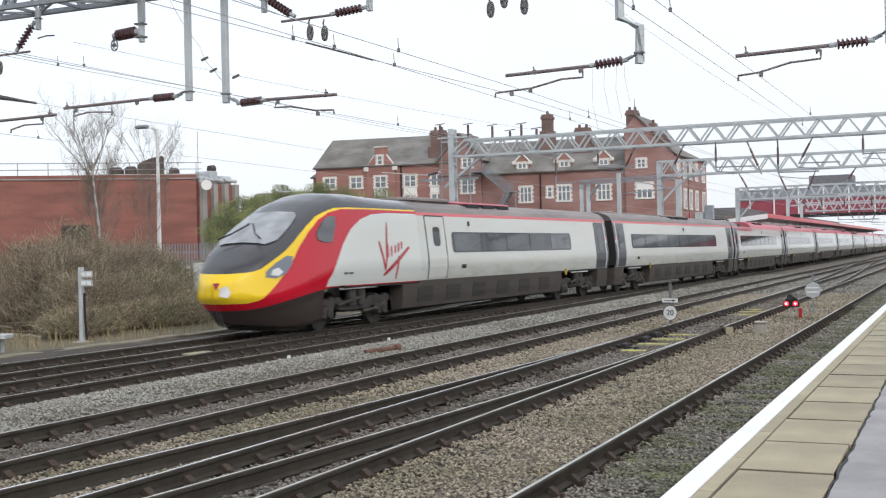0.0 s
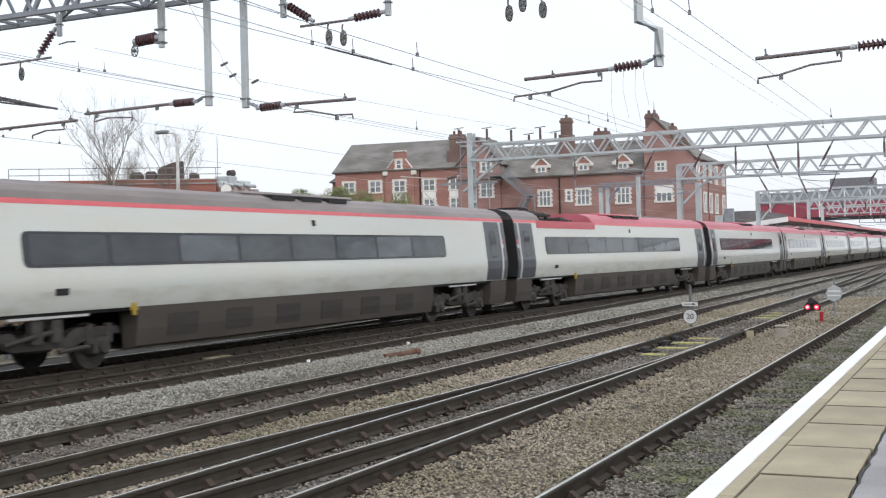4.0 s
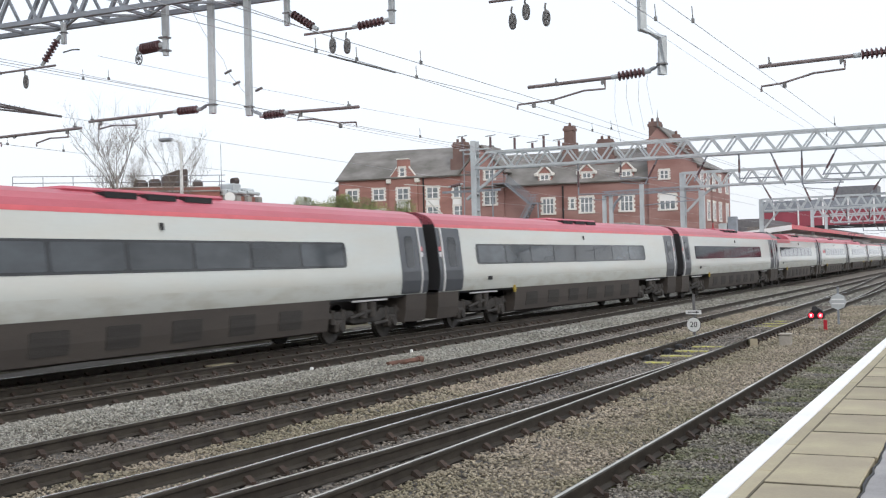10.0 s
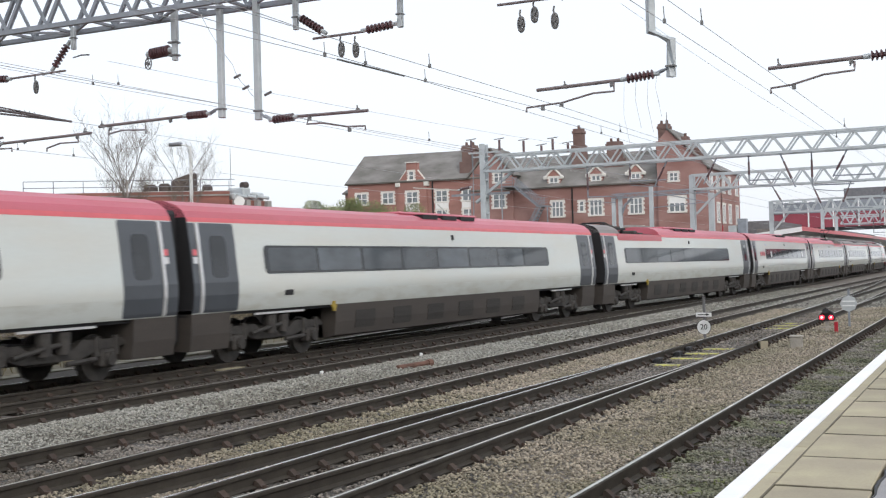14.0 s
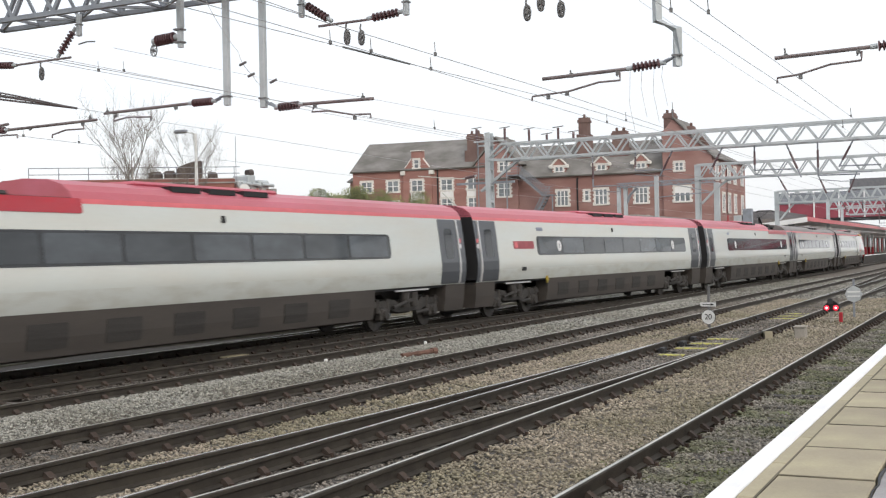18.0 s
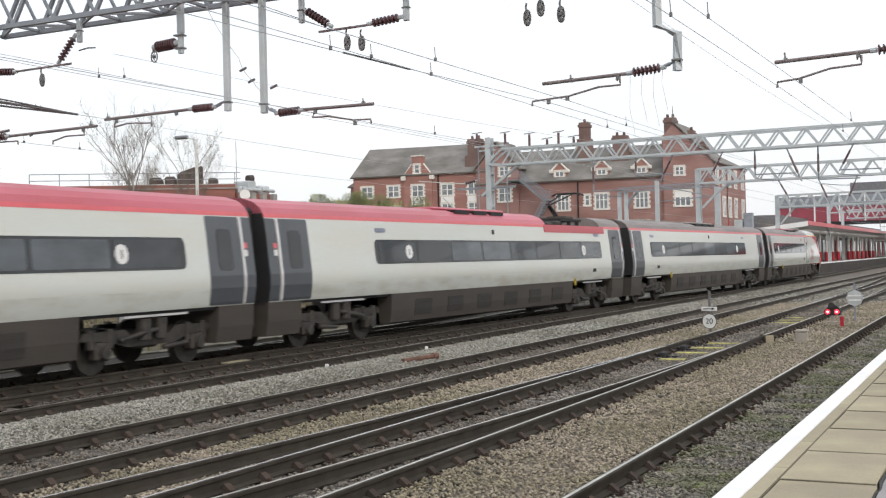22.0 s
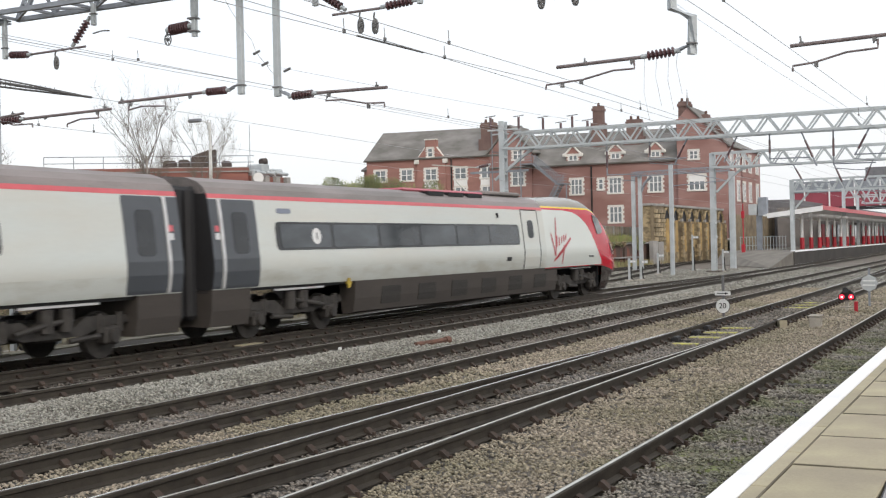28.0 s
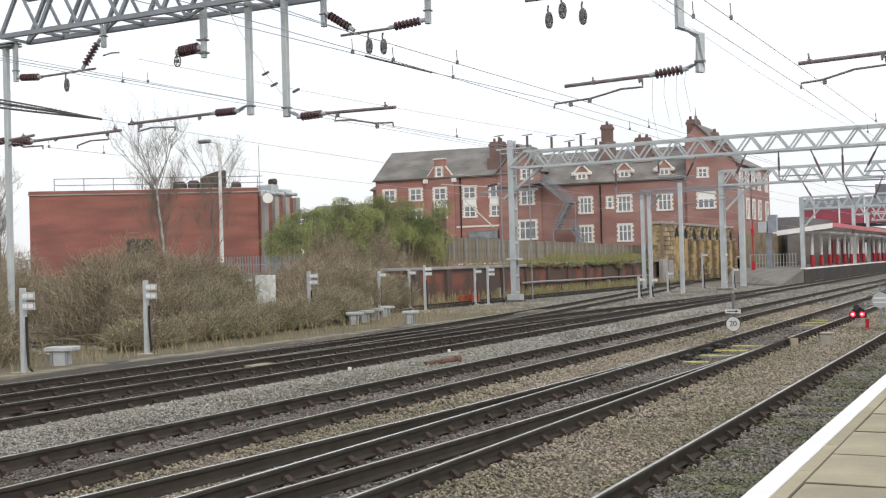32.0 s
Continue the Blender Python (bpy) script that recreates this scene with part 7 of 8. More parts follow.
for n, (cx, cy, rx, ry, h, k, g, lab) in enumerate((
        (36.0, 26.2, 2.7, 2.4, 2.85, 15000, 0.5, "rounded tangle of leafless brown scrub with olive leaves"), (38.6, 26.4, 3.2, 2.4, 3.05, 14000, 0.55, "high tangle of grey-brown scrub"),
        (34.8, 24.0, 1.5, 1.4, 1.7, 5000, 0.5, "lower brown scrub close to the line"), (37.3, 23.8, 2.4, 1.4, 1.6, 8000, 0.7, "low brown scrub close to the line"),
        (41.4, 26.4, 2.2, 1.8, 2.5, 9000, 0.85, "brown scrub thick with bramble leaves"), (45.8, 24.3, 4.2, 1.4, 1.05, 7000, 1.3, "leafy bramble bank beside the line"),
        (26.6, 23.6, 1.5, 1.3, 1.7, 5000, 0.95, "greenish scrub at the lineside"), (53.0, 29.0, 4.6, 2.4, 2.3, 9000, 0.5, "bare brown scrub below the evergreen bushes"),
        (59.0, 30.6, 4.6, 1.4, 3.7, 9000, 0.4, "tall bare growth in front of the evergreens"), (67.5, 30.9, 4.4, 0.9, 2.9, 4000, 0.4, "bare growth above the wall in front of the evergreens"), (38.0, 31.5, 4.0, 2.4, 2.3, 5000, 0.4, "bare scrub near the brick block"), (48.0, 40.5, 3.0, 1.6, 3.6, 5000, 0.5, "tall grey-brown scrub beside the brick block"),
        (64.0, 30.5, 2.6, 1.0, 4.3, 5000, 0.3, "tall bare shoots before the evergreens"), (56.0, 27.9, 3.6, 1.3, 2.2, 7000, 0.9, "leafy scrub hiding the end of the wall"), (61.0, 28.4, 2.6, 0.8, 1.5, 4000, 0.8, "low leafy scrub before the wall"),
        (36.0, 22.5, 3.0, 0.8, 0.7, 4500, 1.1, "low leafy brambles beside the trough"), (40.8, 22.9, 3.0, 0.9, 0.85, 4500, 1.1, "low leafy brambles beside the trough"), (31.8, 22.3, 1.9, 0.7, 0.5, 2500, 1.0, "low brambles beside a marker post"), (24.5, 22.6, 1.7, 1.2, 1.0, 3500, 1.1, "leafy growth at the lineside"))):
    thicket(cx, cy, rx, ry, h, k, n + 1, g, lab)


def evergreen(clumps, seed, label):
    rng = random.Random(seed)
    t = thing("evergreen_bush", pose(0, 0, 0), label, "bush", "scrub beside the line")
    pts, stems = [], []
    for cx, cy, cz, r, n in clumps:
        for _ in range(int(n * 4.2)):
            a, c = rng.uniform(0, 6.28), rng.uniform(-0.7, 1)
            s = math.sqrt(1 - c * c)
            rr = r * (0.55 + 0.45 * rng.random() ** 0.4) * (1 + 0.35 * noise.noise((cx + 3 * s * math.cos(a), cy + 3 * s * math.sin(a), cz + 3 * c)))
            pts.append((cx + rr * s * math.cos(a), cy + rr * s * math.sin(a), cz + rr * c * 0.85))
        for _ in range(14):
            stems.append(((cx + rng.uniform(-0.5, 0.5) * r, cy + rng.uniform(-0.4, 0.4) * r, 1.2), (cx + rng.uniform(-0.9, 0.9) * r, cy + rng.uniform(-0.6, 0.6) * r, cz + 0.8 * r), (0, 0, 0), 0.03))
    leaves("crown", "dense uneven green foliage", M_LEAFG, pts, 0.03, seed, "", t)
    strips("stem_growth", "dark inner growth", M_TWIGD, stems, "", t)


erng = random.Random(15)
EVERGREEN = [(57.5, 32.8, 3.0, 1.3, 3000), (59.5, 33.2, 3.7, 1.4, 3200), (61.0, 32.6, 3.9, 1.4, 3600), (63.5, 32.4, 4.0, 1.5, 3600), (66.5, 32.6, 3.9, 1.5, 3600), (69.5, 32.3, 4.1, 1.6, 3600), (71.6, 32.2, 3.6, 1.2, 2600), (64.0, 31.6, 3.0, 1.4, 2200), (70.5, 31.6, 2.8, 1.3, 2000), (61.5, 31.6, 2.6, 1.1, 1700)]
for _ in range(26):
    EVERGREEN.append((erng.uniform(57.5, 72.4), erng.uniform(31.2, 33.0), erng.uniform(3.4, 5.4), erng.uniform(0.4, 0.8), 420))
evergreen([(58.7 + 1.04 * (x - 57.5), y, z, q, n) for x, y, z, q, n in EVERGREEN], 3, "large uneven evergreen bushes on the bank above the wall")


def bare_tree(x, y, h, r, seed, bark, label, lean=(0, 0)):
    rng = random.Random(seed)
    t = thing("bare_tree", pose(x, y, -0.1), label, "tree", "bare trees")
    trunk = B()
    limbs, tw = [], []

    def grow(bm, p, d, length, rad, level):
        n = 5 if level == 0 else 4
        pts = [p]
        for i in range(n):
            wander = 0.16 if level else 0.05
            d = (d + Vector((rng.uniform(-wander, wander), rng.uniform(-wander, wander), rng.uniform(-0.04, 0.12)))).normalized()
            pts.append(pts[-1] + d * length / n)
        tube(bm, pts, [rad * (1 - 0.6 * i / n) for i in range(n + 1)], 7 if level == 0 else (5 if level < 2 else 4))
        if level >= 3:
            for q in pts[1:]:
                for _ in range(2):
                    e = q + Vector((rng.uniform(-0.3, 0.3), rng.uniform(-0.3, 0.3), rng.uniform(0.05, 0.5)))
                    tw.append((q, e, (0, 0, 0), 0.003))
            return
        k = 3 if level else 16
        for i in range(k):
            u = rng.uniform(0.42, 1.0) if level == 0 else rng.uniform(0.3, 1.0)
            j = min(n - 1, int(u * n))
            q = pts[j].lerp(pts[j + 1], u * n - j)
            a = rng.uniform(0, 6.28)
            nd = (d * 0.8 + Vector((math.cos(a), math.sin(a), rng.uniform(0.2, 0.8))) * 0.6).normalized()
            into = bm
            if level == 0:
                into = B()
                limbs.append(into)
            grow(into, q, nd, length * (rng.uniform(0.26, 0.42) if level == 0 else rng.uniform(0.38, 0.6)), rad * (0.26 if level == 0 else 0.5), level + 1)

    grow(trunk, Vector((0, 0, 0)), Vector((lean[0], lean[1], h)).normalized(), h * 0.85, r, 0)
    part("trunk", trunk, bark, t)
    for bm in limbs:
        part("limb", bm, bark if bark is M_BARK and len(bm.verts) % 3 == 0 else M_BARKD, t)
    strips("twig_crown", "crown of fine bare twigs", M_TWIGD, tw, "", t)


bare_tree(41.4, 28.0, 6.4, 0.075, 1, M_BARK, "slender leafless birch with pale bark", (0.2, 0))
bare_tree(42.7, 28.8, 5.7, 0.045, 5, M_BARKD, "slim leafless tree with fine twigs", (0.2, 0.4))
bare_tree(44.4, 28.0, 6.2, 0.06, 2, M_BARKD, "leafless dark tree beside the lamp post", (0.3, 0))
bare_tree(48.5, 42.0, 5.6, 0.12, 14, M_BARKD, "dense bare tree beside the brick block")
bare_tree(50.0, 42.6, 5.2, 0.1, 17, M_BARKD, "dense bare tree beside the brick block")
bare_tree(70.0, 60.5, 7.5, 0.12, 4, M_BARKD, "bare tree beyond the brick block")
bare_tree(74.0, 66.0, 8.0, 0.13, 6, M_BARKD, "bare tree on the skyline")

grng = random.Random(11)
gr = []
for i in range(2500):
    x = grng.uniform(18, 58)
    y = grng.uniform(19.6, 30)
    if x < y * 1.12:
        continue
    h = grng.uniform(0.08, 0.3)
    gr.append(((x, y, -0.15), (x + grng.uniform(-0.15, 0.15), y + grng.uniform(-0.15, 0.15), h), (0, 0, 0), 0.012))
for i in range(2200):
    x = grng.uniform(58, 125)
    y = grng.uniform(28.2, 29.4) if i % 3 else grng.uniform(30.2, 32.9)
    z = -0.2 if y < 29.5 else 1.75
    gr.append(((x, y, z), (x + grng.uniform(-0.2, 0.2), y + grng.uniform(-0.2, 0.2), z + grng.uniform(0.25, 0.75)), (0, 0, 0), 0.03))
strips("rough_grass", "rough yellowish grass along the bank and wall", M_GRASS, gr, "grass")

gg, ivy = [], []
for i in range(3200):
    x = 86 + 31 * grng.random() ** 0.8
    y = grng.uniform(30.25, 31.6)
    top = (0.45 + 0.4 * noise.noise((x * 0.4, 3.0, 0))) * min(1.0, (x - 83) / 9)
    gg.append(((x, y, 1.72), (x + grng.uniform(-0.3, 0.3), y + grng.uniform(-0.2, 0.2), 1.8 + max(0.15, top) * grng.uniform(0.6, 1.5)), (0, 0, 0.03), 0.03))
for i in range(1500):
    x = grng.uniform(82, 114)
    if noise.noise((x * 0.3, 9.0, 0)) < -0.1:
        continue
    y = grng.uniform(28.5, 29.25)
    gg.append(((x, y, -0.25), (x + grng.uniform(-0.25, 0.25), y + grng.uniform(-0.1, 0.1), grng.uniform(0.05, 0.5)), (0, 0, 0), 0.03))
for i in range(9000):
    x, u = grng.uniform(83, 115), grng.random()
    hang = 0.75 * max(0.0, 0.35 + noise.noise((x * 0.35, 5.0, 0)) + 0.4 * noise.noise((x * 1.3, 7.0, 0)))
    ivy.append((x, grng.uniform(29.2, 29.42), 1.92 - hang * u))
strips("green_grass", "tall green grass growing along the top and foot of the wall", M_GRASSG, gg, "grass")
leaves("trailing_growth", "dark green growth trailing over the brick wall", M_LEAFB, ivy, 0.06, 41, "creeper")

# ---- lineside things
M_PGREY = mat("pale_grey_paint", (0.46, 0.49, 0.50), 0.6, var=0.15, scale=3)
M_PLATE = mat("white_plate", (0.75, 0.76, 0.75), 0.5, var=0.1, scale=5)
M_CONC = mat("pale_concrete", (0.42, 0.39, 0.34), 0.9, var=0.25, scale=2, bump=0.004, bscale=30)
M_RUST = mat("brown_rust", (0.15, 0.08, 0.058), 0.9, var=0.4, scale=6)


def marker_post(x, y, h, plates=2, s=-1):
    t = thing("marker_post", pose(x, y, -0.15), "slim grey lineside post with framed white plates and black cable", "post", "lineside marker posts")
    bm = B()
    box(bm, -0.055, 0.055, -0.055, 0.055, 0, h + 0.15, bev=0.008)
    part("post", bm, M_PGREY, t)
    bm = B()
    box(bm, -0.2, 0.2, -0.2, 0.2, -0.05, 0.06, bev=0.02)
    part("base", bm, M_CONC, t)
    for i in range(plates):
        z = h - 0.03 - 0.22 * i
        bm = B()
        box(bm, -0.09, -0.055, s * 0.42 if s < 0 else 0.05, -0.05 if s < 0 else 0.42, z - 0.07, z + 0.09)
        p = part("plate_frame", bm, M_PGREY, t)
        for k in range(2):
            bm = B()
            a = (-0.22 if k else -0.39) if s < 0 else (0.08 + 0.17 * k)
            box(bm, -0.1, -0.09, a, a + 0.13, z - 0.035, z + 0.055)
            part("plate", bm, M_PLATE, p)
    bm = B()
    tube(bm, [(0.02, -0.08, h * 0.72), (0.0, -0.1, h * 0.4), (0.02, -0.12, 0.15), (0.1, -0.2, 0.0)], 0.03, 6)
    part("cable", bm, M_GASKET, t, "black hanging cable")


for x, y, h, k in ((24.17, 20.05, 1.71, 2), (29.98, 20.95, 1.77, 2), (42.7, 25.72, 1.8, 2), (43.1, 23.31, 1.87, 2), (56.5, 27.0, 1.75, 1), (62.0, 28.0, 1.78, 1), (59.0, 25.86, 1.96, 2), (67.0, 26.54, 1.74, 1), (66.8, 25.75, 1.81, 2), (72.7, 19.4, 1.05, 1), (73.6, 19.0, 1.0, 1), (85.2, 20.9, 1.2, 1), (92.0, 20.2, 2.3, 1), (93.5, 19.2, 2.3, 1), (91.0, 18.0, 1.3, 1)):
    marker_post(x, y, h, k)


def trackside_box(x, y, rz, long=0.8):
    t = thing("location_box", pose(x, y, -0.12, 0, 0, rz), "grey lidded lineside cable box on short legs", "equipment box", "lineside boxes")
    bm = B()
    box(bm, -0.16, 0.16, -long / 2 + 0.18, long / 2 - 0.18, 0, 0.36)
    part("body", bm, M_PGREY, t)
    bm = B()
    box(bm, -0.24, 0.24, -long / 2, long / 2, 0.36, 0.46, bev=0.015)
    part("lid", bm, M_PGREY, t)
    for s in (-1, 1):
        bm = B()
        box(bm, -0.2, -0.15, s * (long / 2 - 0.15) - 0.03, s * (long / 2 - 0.15) + 0.03, 0, 0.36)
        part("leg", bm, M_GALVD, t)


trackside_box(25.9, 20.4, 20, 0.66)
for x, y, r in ((45.4, 22.7, 15), (47.1, 23.1, 15), (49.0, 23.6, 12), (51.7, 24.4, 12), (45.9, 20.7, 18)):
    trackside_box(x, y, r, 0.56)

cab = thing("equipment_cabinet", pose(46.8, 27.2, 0.3), "white mottled lineside cabinet on posts", "cabinet")
bm = B()
box(bm, -0.28, 0.28, -0.29, 0.29, 0.35, 1.45, bev=0.02)
part("body", bm, mat("mottled_white_paint", (0.66, 0.68, 0.66), 0.7, var=0.3, scale=5, col2=(0.4, 0.42, 0.38)), cab)
bm = B()
box(bm, -0.05, 0.05, 0.2, 0.3, -0.5, 0.36)
part("leg", bm, M_PGREY, cab)

# concrete tone lowered for the shade beneath the passing train
M_TROUGH = mat("dull_concrete", (0.25, 0.23, 0.185), 0.9, var=0.35, scale=1.5, bump=0.004, bscale=30, col2=(0.17, 0.16, 0.115))
tr = thing("cable_trough", pose(0, 0, 0), "pale concrete cable trough along the outer line", "trough", kind="structure")
for i in range(40):
    x = 17 + i
    bm = B()
    box(bm, x + 0.01, x + 0.99, 19.15 + 0.004 * (x - 17), 19.55 + 0.004 * (x - 17), -0.25, -0.07 + 0.01 * (i % 3), bev=0.01)
    part("trough_lid", bm, M_TROUGH, tr)

lamp = thing("street_lamp", pose(45.0, 28.0, 0), "tall white lamp post with a single flat lantern", "street lamp")
bm = B()
tube(bm, [(0, 0, 0), (0, 0, 3.0), (0, 0, 6.75)], [0.09, 0.075, 0.05], 10)
part("post", bm, M_PLATE, lamp)
bm = B()
tube(bm, [(0, 0, 6.72), (0, 0.45, 6.85)], 0.03, 6)
part("arm", bm, M_PLATE, lamp)
bm = B()
box(bm, -0.12, 0.12, 0.4, 0.95, 6.8, 6.93, bev=0.04)
part("lantern", bm, M_GALVD, lamp)


def written(text, size, parent, material, m, name="numerals"):
    cu = bpy.data.curves.new(name, "FONT")
    cu.body, cu.size, cu.align_x, cu.align_y, cu.extrude = text, size, "CENTER", "CENTER", 0.003
    tmp = bpy.data.objects.new(name, cu)
    scene.collection.objects.link(tmp)
    me = bpy.data.meshes.new_from_object(tmp.evaluated_get(bpy.context.evaluated_depsgraph_get()))
    bpy.data.objects.remove(tmp)
    me.materials.clear()
    me.materials.append(material)
    ob = part(name, me, None, parent)
    ob.matrix_basis = m
    return ob


FACE = Matrix(((0, 0, -1, 0), (-1, 0, 0, 0), (0, 1, 0, 0), (0, 0, 0, 1)))
sg = thing("speed_sign", pose(38.4, 7.62, 0.0, 0, 0, -8), "round white speed sign reading 20 with arrow plate on a post", "sign")
bm = B()
box(bm, 0.0, 0.06, -0.03, 0.03, -0.25, 0.97)
part("post", bm, M_WIRE, sg)
bm = B()
tube(bm, [(-0.02, 0, 0.13), (0.0, 0, 0.13)], 0.205, 28)
part("disc_rim", bm, M_GASKET, sg)
bm = B()
tube(bm, [(-0.028, 0, 0.13), (-0.015, 0, 0.13)], 0.193, 28)
part("disc", bm, M_PLATE, sg)
written("20", 0.215, sg, M_BLACK, Matrix.Translation((-0.033, 0, 0.13)) @ FACE)
bm = B()
box(bm, -0.03, 0.0, -0.22, 0.22, 0.42, 0.53)
ap = part("arrow_plate", bm, M_PLATE, sg)
bm = B()
prism(bm, [(0.16, 0.465), (-0.08, 0.465), (-0.08, 0.44), (-0.17, 0.475), (-0.08, 0.51), (-0.08, 0.485), (0.16, 0.485)], "x", -0.036, -0.03)
part("arrow", bm, M_BLACK, ap)
sg.matrix_basis = pose(38.4, 7.62, 0.0, 0, 0, -8)

ss = thing("back_sign", pose(43.6, 4.25, 0), "grey octagonal back of a trackside sign on a post", "sign")
bm = B()
tube(bm, [(-0.02, 0, 0.55), (0.0, 0, 0.55)], 0.25, 8)
part("board", bm, M_PGREY, ss)
bm = B()
box(bm, -0.03, -0.02, -0.18, 0.18, 0.6, 0.64)
part("bar", bm, M_PLATE, ss)
bm = B()
box(bm, -0.03, -0.02, -0.18, 0.18, 0.47, 0.51)
part("bar", bm, M_PLATE, ss)
bm = B()
box(bm, 0, 0.06, -0.03, 0.03, -0.25, 1.0)
part("post", bm, M_GALVD, ss)

M_REDLAMP = glow("red_signal_light", (1.0, 0.03, 0.06), 1.6)
M_LAMPCORE = glow("signal_light_core", (1.0, 0.55, 0.5), 5.0)
rs = thing("ground_signal", pose(41.0, 4.62, 0), "black ground signal showing two red lights on a red stand", "signal")
bm = B()
prism(bm, [(-0.21, 0.15), (0.21, 0.15), (0.23, 0.27), (0.12, 0.4), (-0.02, 0.48), (-0.16, 0.39), (-0.23, 0.27)], "x", -0.02, 0.2)
part("housing", bm, M_GASKET, rs)
for y in (-0.125, 0.125):
    bm = B()
    tube(bm, [(-0.03, y, 0.25), (-0.05, y, 0.25)], 0.07, 14)
    l = part("lamp", bm, M_REDLAMP, rs, "glowing red lamp")
    bm = B()
    tube(bm, [(-0.055, y, 0.25), (-0.06, y, 0.25)], 0.026, 12)
    part("lamp_core", bm, M_LAMPCORE, l)
bm = B()
tube(bm, [(-0.02, 0.02, 0.42), (-0.1, 0.02, 0.44)], 0.08, 12)
part("hood", bm, M_BLACK, rs)
bm = B()
box(bm, 0.03, 0.1, -0.05, 0.05, -0.2, 0.16, bev=0.01)
box(bm, 0.02, 0.12, -0.2, 0.2, -0.06, -0.02, bev=0.01)
part("stand", bm, M_CONC, rs, "pale stand with a cross plate")
bm = B()
box(bm, 0.0, 0.06, -0.3, -0.2, -0.2, 0.12, bev=0.01)
part("junction_case", bm, M_RED, rs, "small red case beside the stand")

blkc = thing("concrete_block", pose(34.0, 4.55, -0.2), "pale square concrete block in the ballast", "concrete block")
bm = B()
box(bm, -0.15, 0.15, -0.13, 0.13, 0, 0.28, bev=0.02)
part("block", bm, M_CONC, blkc)
bm = B()
box(bm, -0.17, 0.17, -0.15, 0.15, 0.28, 0.32, bev=0.01)
part("cap", bm, M_CONC, blkc)

for k, (x, y, w) in enumerate(((28.3, 6.3, 0.36), (30.2, 6.3, 0.46), (31.8, 6.28, 0.5), (33.4, 6.2, 0.5), (43.2, 6.15, 0.6), (44.8, 6.15, 0.6), (46.4, 6.2, 0.5))):
    b = B()
    box(b, -0.13, 0.13, -w * 0.72, w * 0.72, -0.21, -0.15, bev=0.008)
    solid("painted_board", b, M_YELLOW, "yellow painted crossing board between the rails", "board", "yellow boards in the points", m=pose(x, y + 0.1, 0, 0, 0, 0))
for x, y in ((28.9, 6.72), (31.0, 6.75), (32.6, 6.85), (34.6, 7.0), (42.2, 6.95), (43.6, 7.0)):
    pm = thing("point_stretcher", pose(x, y, -0.15), "dark greased slide chair and rod of the points", "point gear", "point gear")
    bm = B()
    tube(bm, [(0, -0.3, 0.0), (0, 0.1, 0.02)], 0.018, 6)
    part("rod", bm, M_GASKET, pm)
    bm = B()
    box(bm, -0.16, 0.16, -0.06, 0.06, -0.04, 0.1, bev=0.02)
    box(bm, -0.05, 0.3, 0.05, 0.12, -0.02, 0.06, bev=0.015)
    part("plate", bm, M_GASKET, pm)
cr = thing("buff_block", pose(33.7, 5.3, -0.2, 0, 0, 25), "small buff concrete wedge beside the rail", "concrete block")
bm = B()
prism(bm, [(-0.18, 0), (0.18, 0), (0.16, 0.08), (0.04, 0.2), (-0.14, 0.22)], "y", -0.09, 0.09)
part("wedge", bm, M_PLAT, cr)

fl = B()
box(fl, -0.35, 0.35, -0.22, 0.22, -0.2, -0.11, bev=0.02)
solid("flat_stone", fl, M_TROUGH, "flat grey-brown concrete slab lying in the ballast", "slab", m=pose(39.0, 11.85, 0, 0, 0, -15))
rp = thing("rusty_rod", pose(26.7, 11.35, -0.05, 0, 0, -12), "short rusty pipe lying on the ballast", "pipe")
bm = B()
tube(bm, [(-0.55, 0, 0), (0.5, 0, 0.02)], 0.055, 8)
part("pipe", bm, M_RUST, rp)
bm = B()
tube(bm, [(0.42, 0, 0.02), (0.56, 0, 0.02)], 0.075, 8)
part("collar", bm, M_RUST, rp)
for x, y in ((31.0, 13.0), (25.5, 12.9)):
    b = B()
    box(b, -0.03, 0.03, -0.03, 0.03, -0.2, -0.07, bev=0.008)
    solid("white_peg", b, M_PLATE, "small white painted peg in the ballast", "peg", "white pegs", m=pose(x, y, 0))
pb = B()
box(pb, -0.4, 0.4, -0.12, 0.12, -0.2, -0.1)
solid("trough_box", pb, M_PLAT, "low buff box between the far rails", "box", m=pose(26.6, 15.7, 0, 0, 0, 0))

# small things before the wall and by the far platform
for x, y in ((59.0, 28.6), (66.0, 28.9), (76.0, 28.6), (99.0, 28.7)):
    b = B()
    box(b, -0.08, 0.08, -0.08, 0.08, -0.2, 0.55)
    solid("concrete_stub", b, M_PLAT, "short buff concrete stub before the wall", "stub", "concrete stubs", m=pose(x, y, 0))
hd = B()
for i in range(9):
    box(hd, -0.3 + grng.uniform(-0.3, 0.3), 0.1 + grng.uniform(0, 0.3), -0.6 + 0.14 * i, -0.48 + 0.14 * i, -0.2, 0.1 + grng.uniform(0, 0.3))
solid("orange_netting", hd, mat("orange_plastic", (0.42, 0.10, 0.06), 0.6, var=0.3, scale=6), "crumpled orange plastic netting on the ground", "netting", m=pose(70.5, 28.4, 0))
rp2 = thing("signal_post", pose(118.6, 21.7, 0), "slim red post with a wider red lower part on the ramp", "signal post")
bm = B()
cyl(bm, 0, 0, -0.2, 4.9, 0.05, 8)
part("post", bm, M_RED, rp2)
bm = B()
box(bm, -0.12, 0.12, -0.14, 0.14, 0.2, 1.5)
part("lower_case", bm, M_RED, rp2)
bm = B()
box(bm, -0.1, 0.1, -0.12, 0.12, 3.7, 4.3)
part("head", bm, M_RED, rp2)
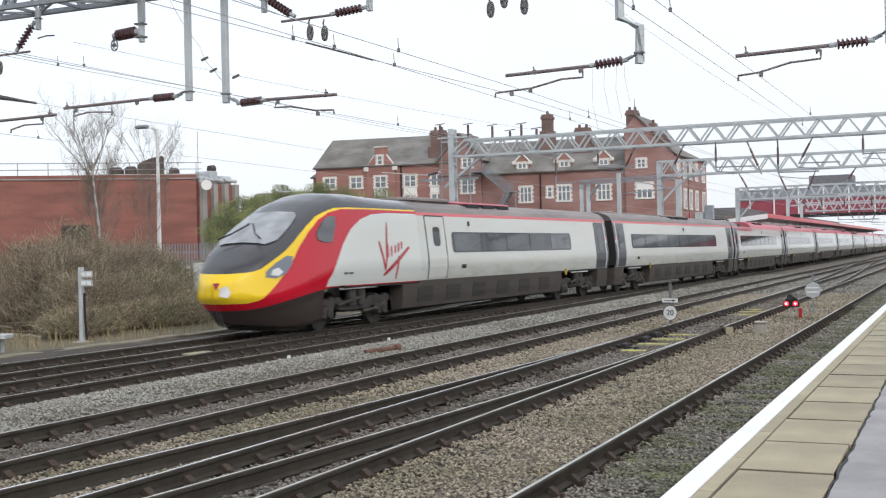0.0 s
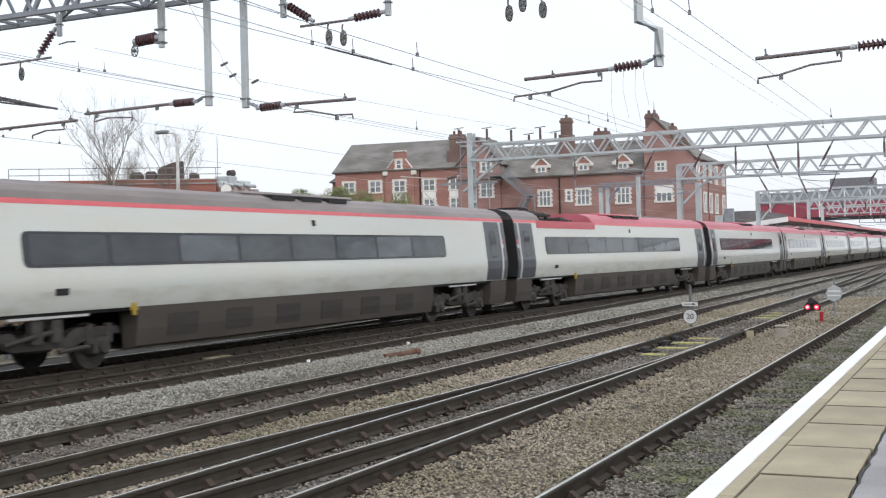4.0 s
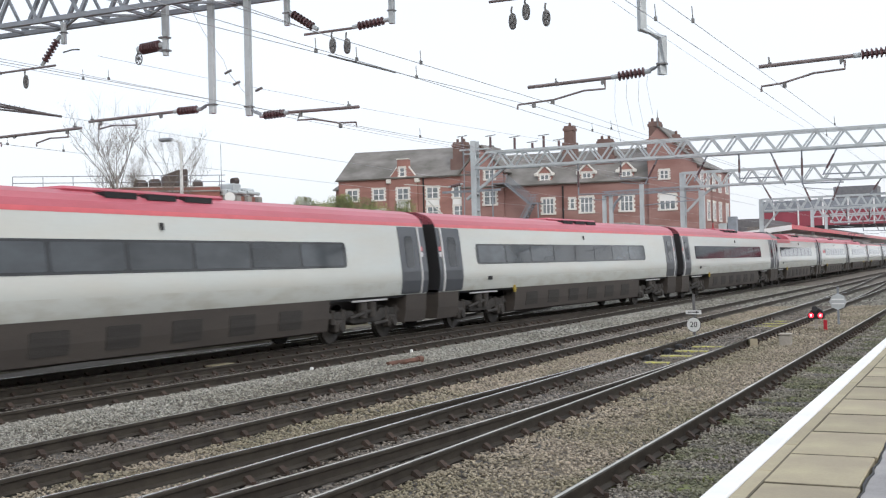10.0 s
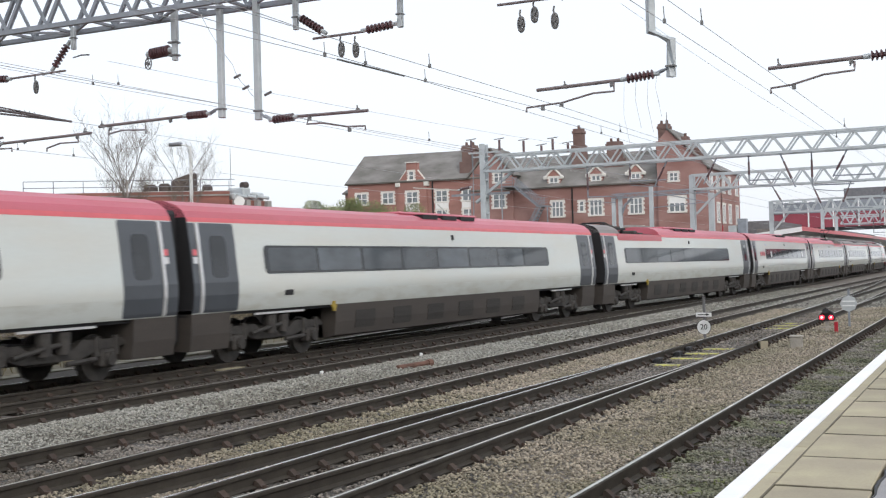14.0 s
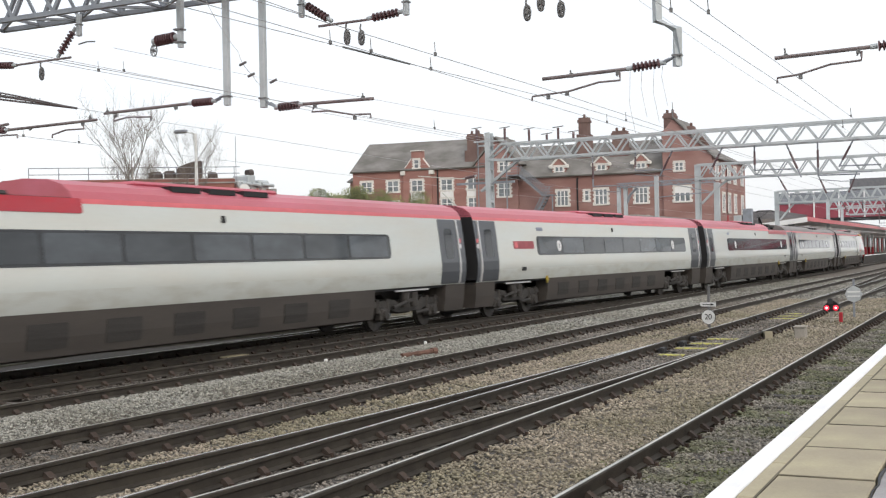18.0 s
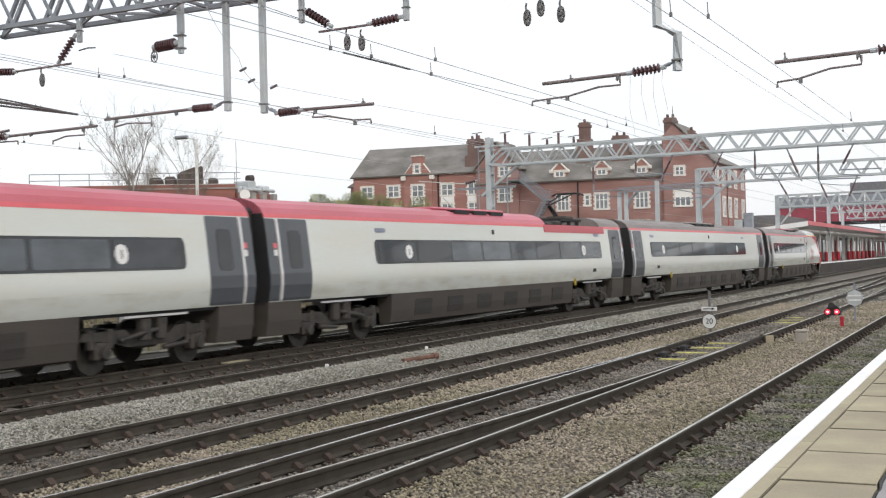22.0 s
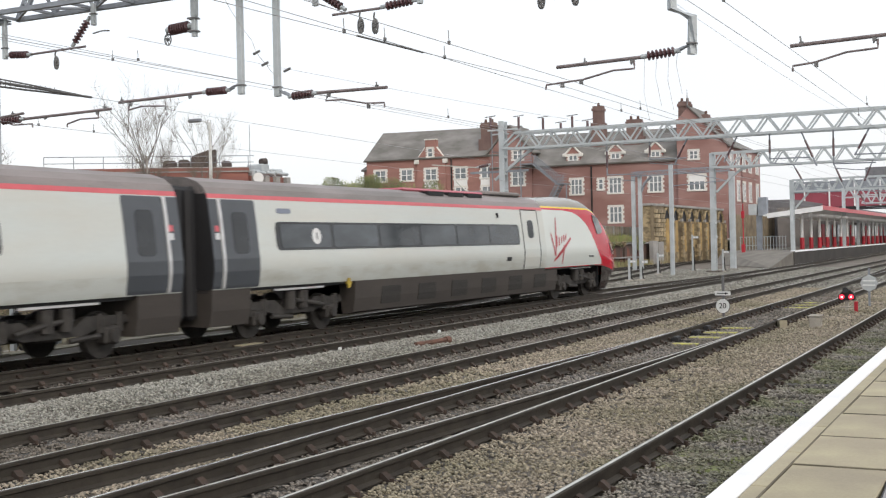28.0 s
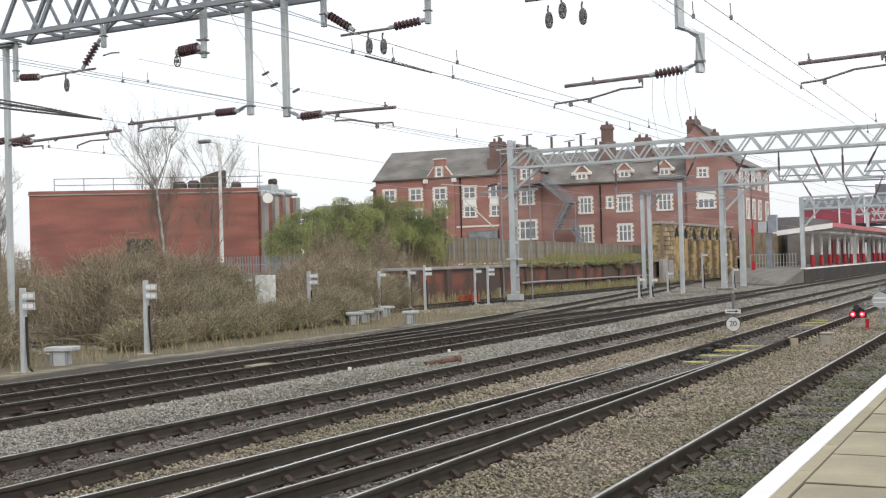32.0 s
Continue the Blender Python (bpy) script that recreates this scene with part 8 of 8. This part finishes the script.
lc = thing("post_cabinet", pose(129.0, 22.1, 0.8), "two grey equipment boxes on a dark lattice post", "cabinet")
bm = B()
box(bm, -0.2, 0.2, -0.25, 0.25, -0.2, 3.3)
part("post", bm, M_GALVD, lc)
for y0, y1, z0, z1 in ((-0.75, 0.05, 3.2, 4.9), (0.15, 0.9, 3.3, 4.3)):
    bm = B()
    box(bm, -0.4, 0.3, y0, y1, z0, z1, bev=0.03)
    part("equipment_box", bm, M_PGREY if y0 > 0 else M_GALVD, lc)
rl = thing("platform_railing", pose(0, 0, 0), "pale grey railing at the platform ramp", "railing")
bm = B()
box(bm, -0.03, 0.03, -0.04, 0.04, 0, 1.3)
rlp = finish(bm, "post", M_PGREY)
for i in range(16):
    part("post", rlp, None, rl, m=pose(133, 24.6 - 0.28 * i, 0.86))
for z in (1.3, 2.1):
    bar_between("rail", (133, 24.7, z), (133, 20.3, z), 0.06, M_PGREY, rl, drawn=True)
pal = thing("palisade_fence", pose(0, 0, 0), "grey steel palisade fence behind the scrub", "fence")
bm = B()
box(bm, -0.01, 0.01, -0.03, 0.03, 0.2, 2.0)
pale = finish(bm, "pale", M_GALVD)
for i in range(44):
    part("pale", pale, None, pal, m=pose(55.0 + i * 0.06, 36.2 - i * 0.11, 0.6))
for z in (1.0, 2.2):
    bar_between("rail", (55.0, 36.2, z), (57.6, 31.4, z), 0.05, M_GALVD, pal, drawn=True)

# fallen branches, planks and rubble on the open ground behind the cable box
drng = random.Random(21)
for i in range(46):
    x, y = drng.uniform(29.2, 32.6), drng.uniform(23.2, 26.6)
    L = drng.uniform(0.5, 1.9)
    b = B()
    tube(b, [(-L / 2, 0, 0), (0, drng.uniform(-0.08, 0.08), 0.03), (L / 2, 0, 0)], [0.035, 0.03, 0.02], 6)
    solid("fallen_branch", b, M_BARK if i % 3 == 0 else M_TWIGD, "weathered fallen branch lying on the bank", "branch", "debris on the bank", m=pose(x, y, -0.08 + 0.012 * i * (i % 3) / 2, 0, 0, drng.uniform(-50, 20) + 90))


PLACED |= {ob for ob in scene.collection.all_objects if ob.parent is None and (ob.name.split(".")[0] in ("overhead_gantry", "overhead_portal", "registration_arm", "pulley_bar", "bracket_insulator", "mast_switchgear", "brick_building", "service_building", "train_car", "driving_car"))}
lay_out()
motions()
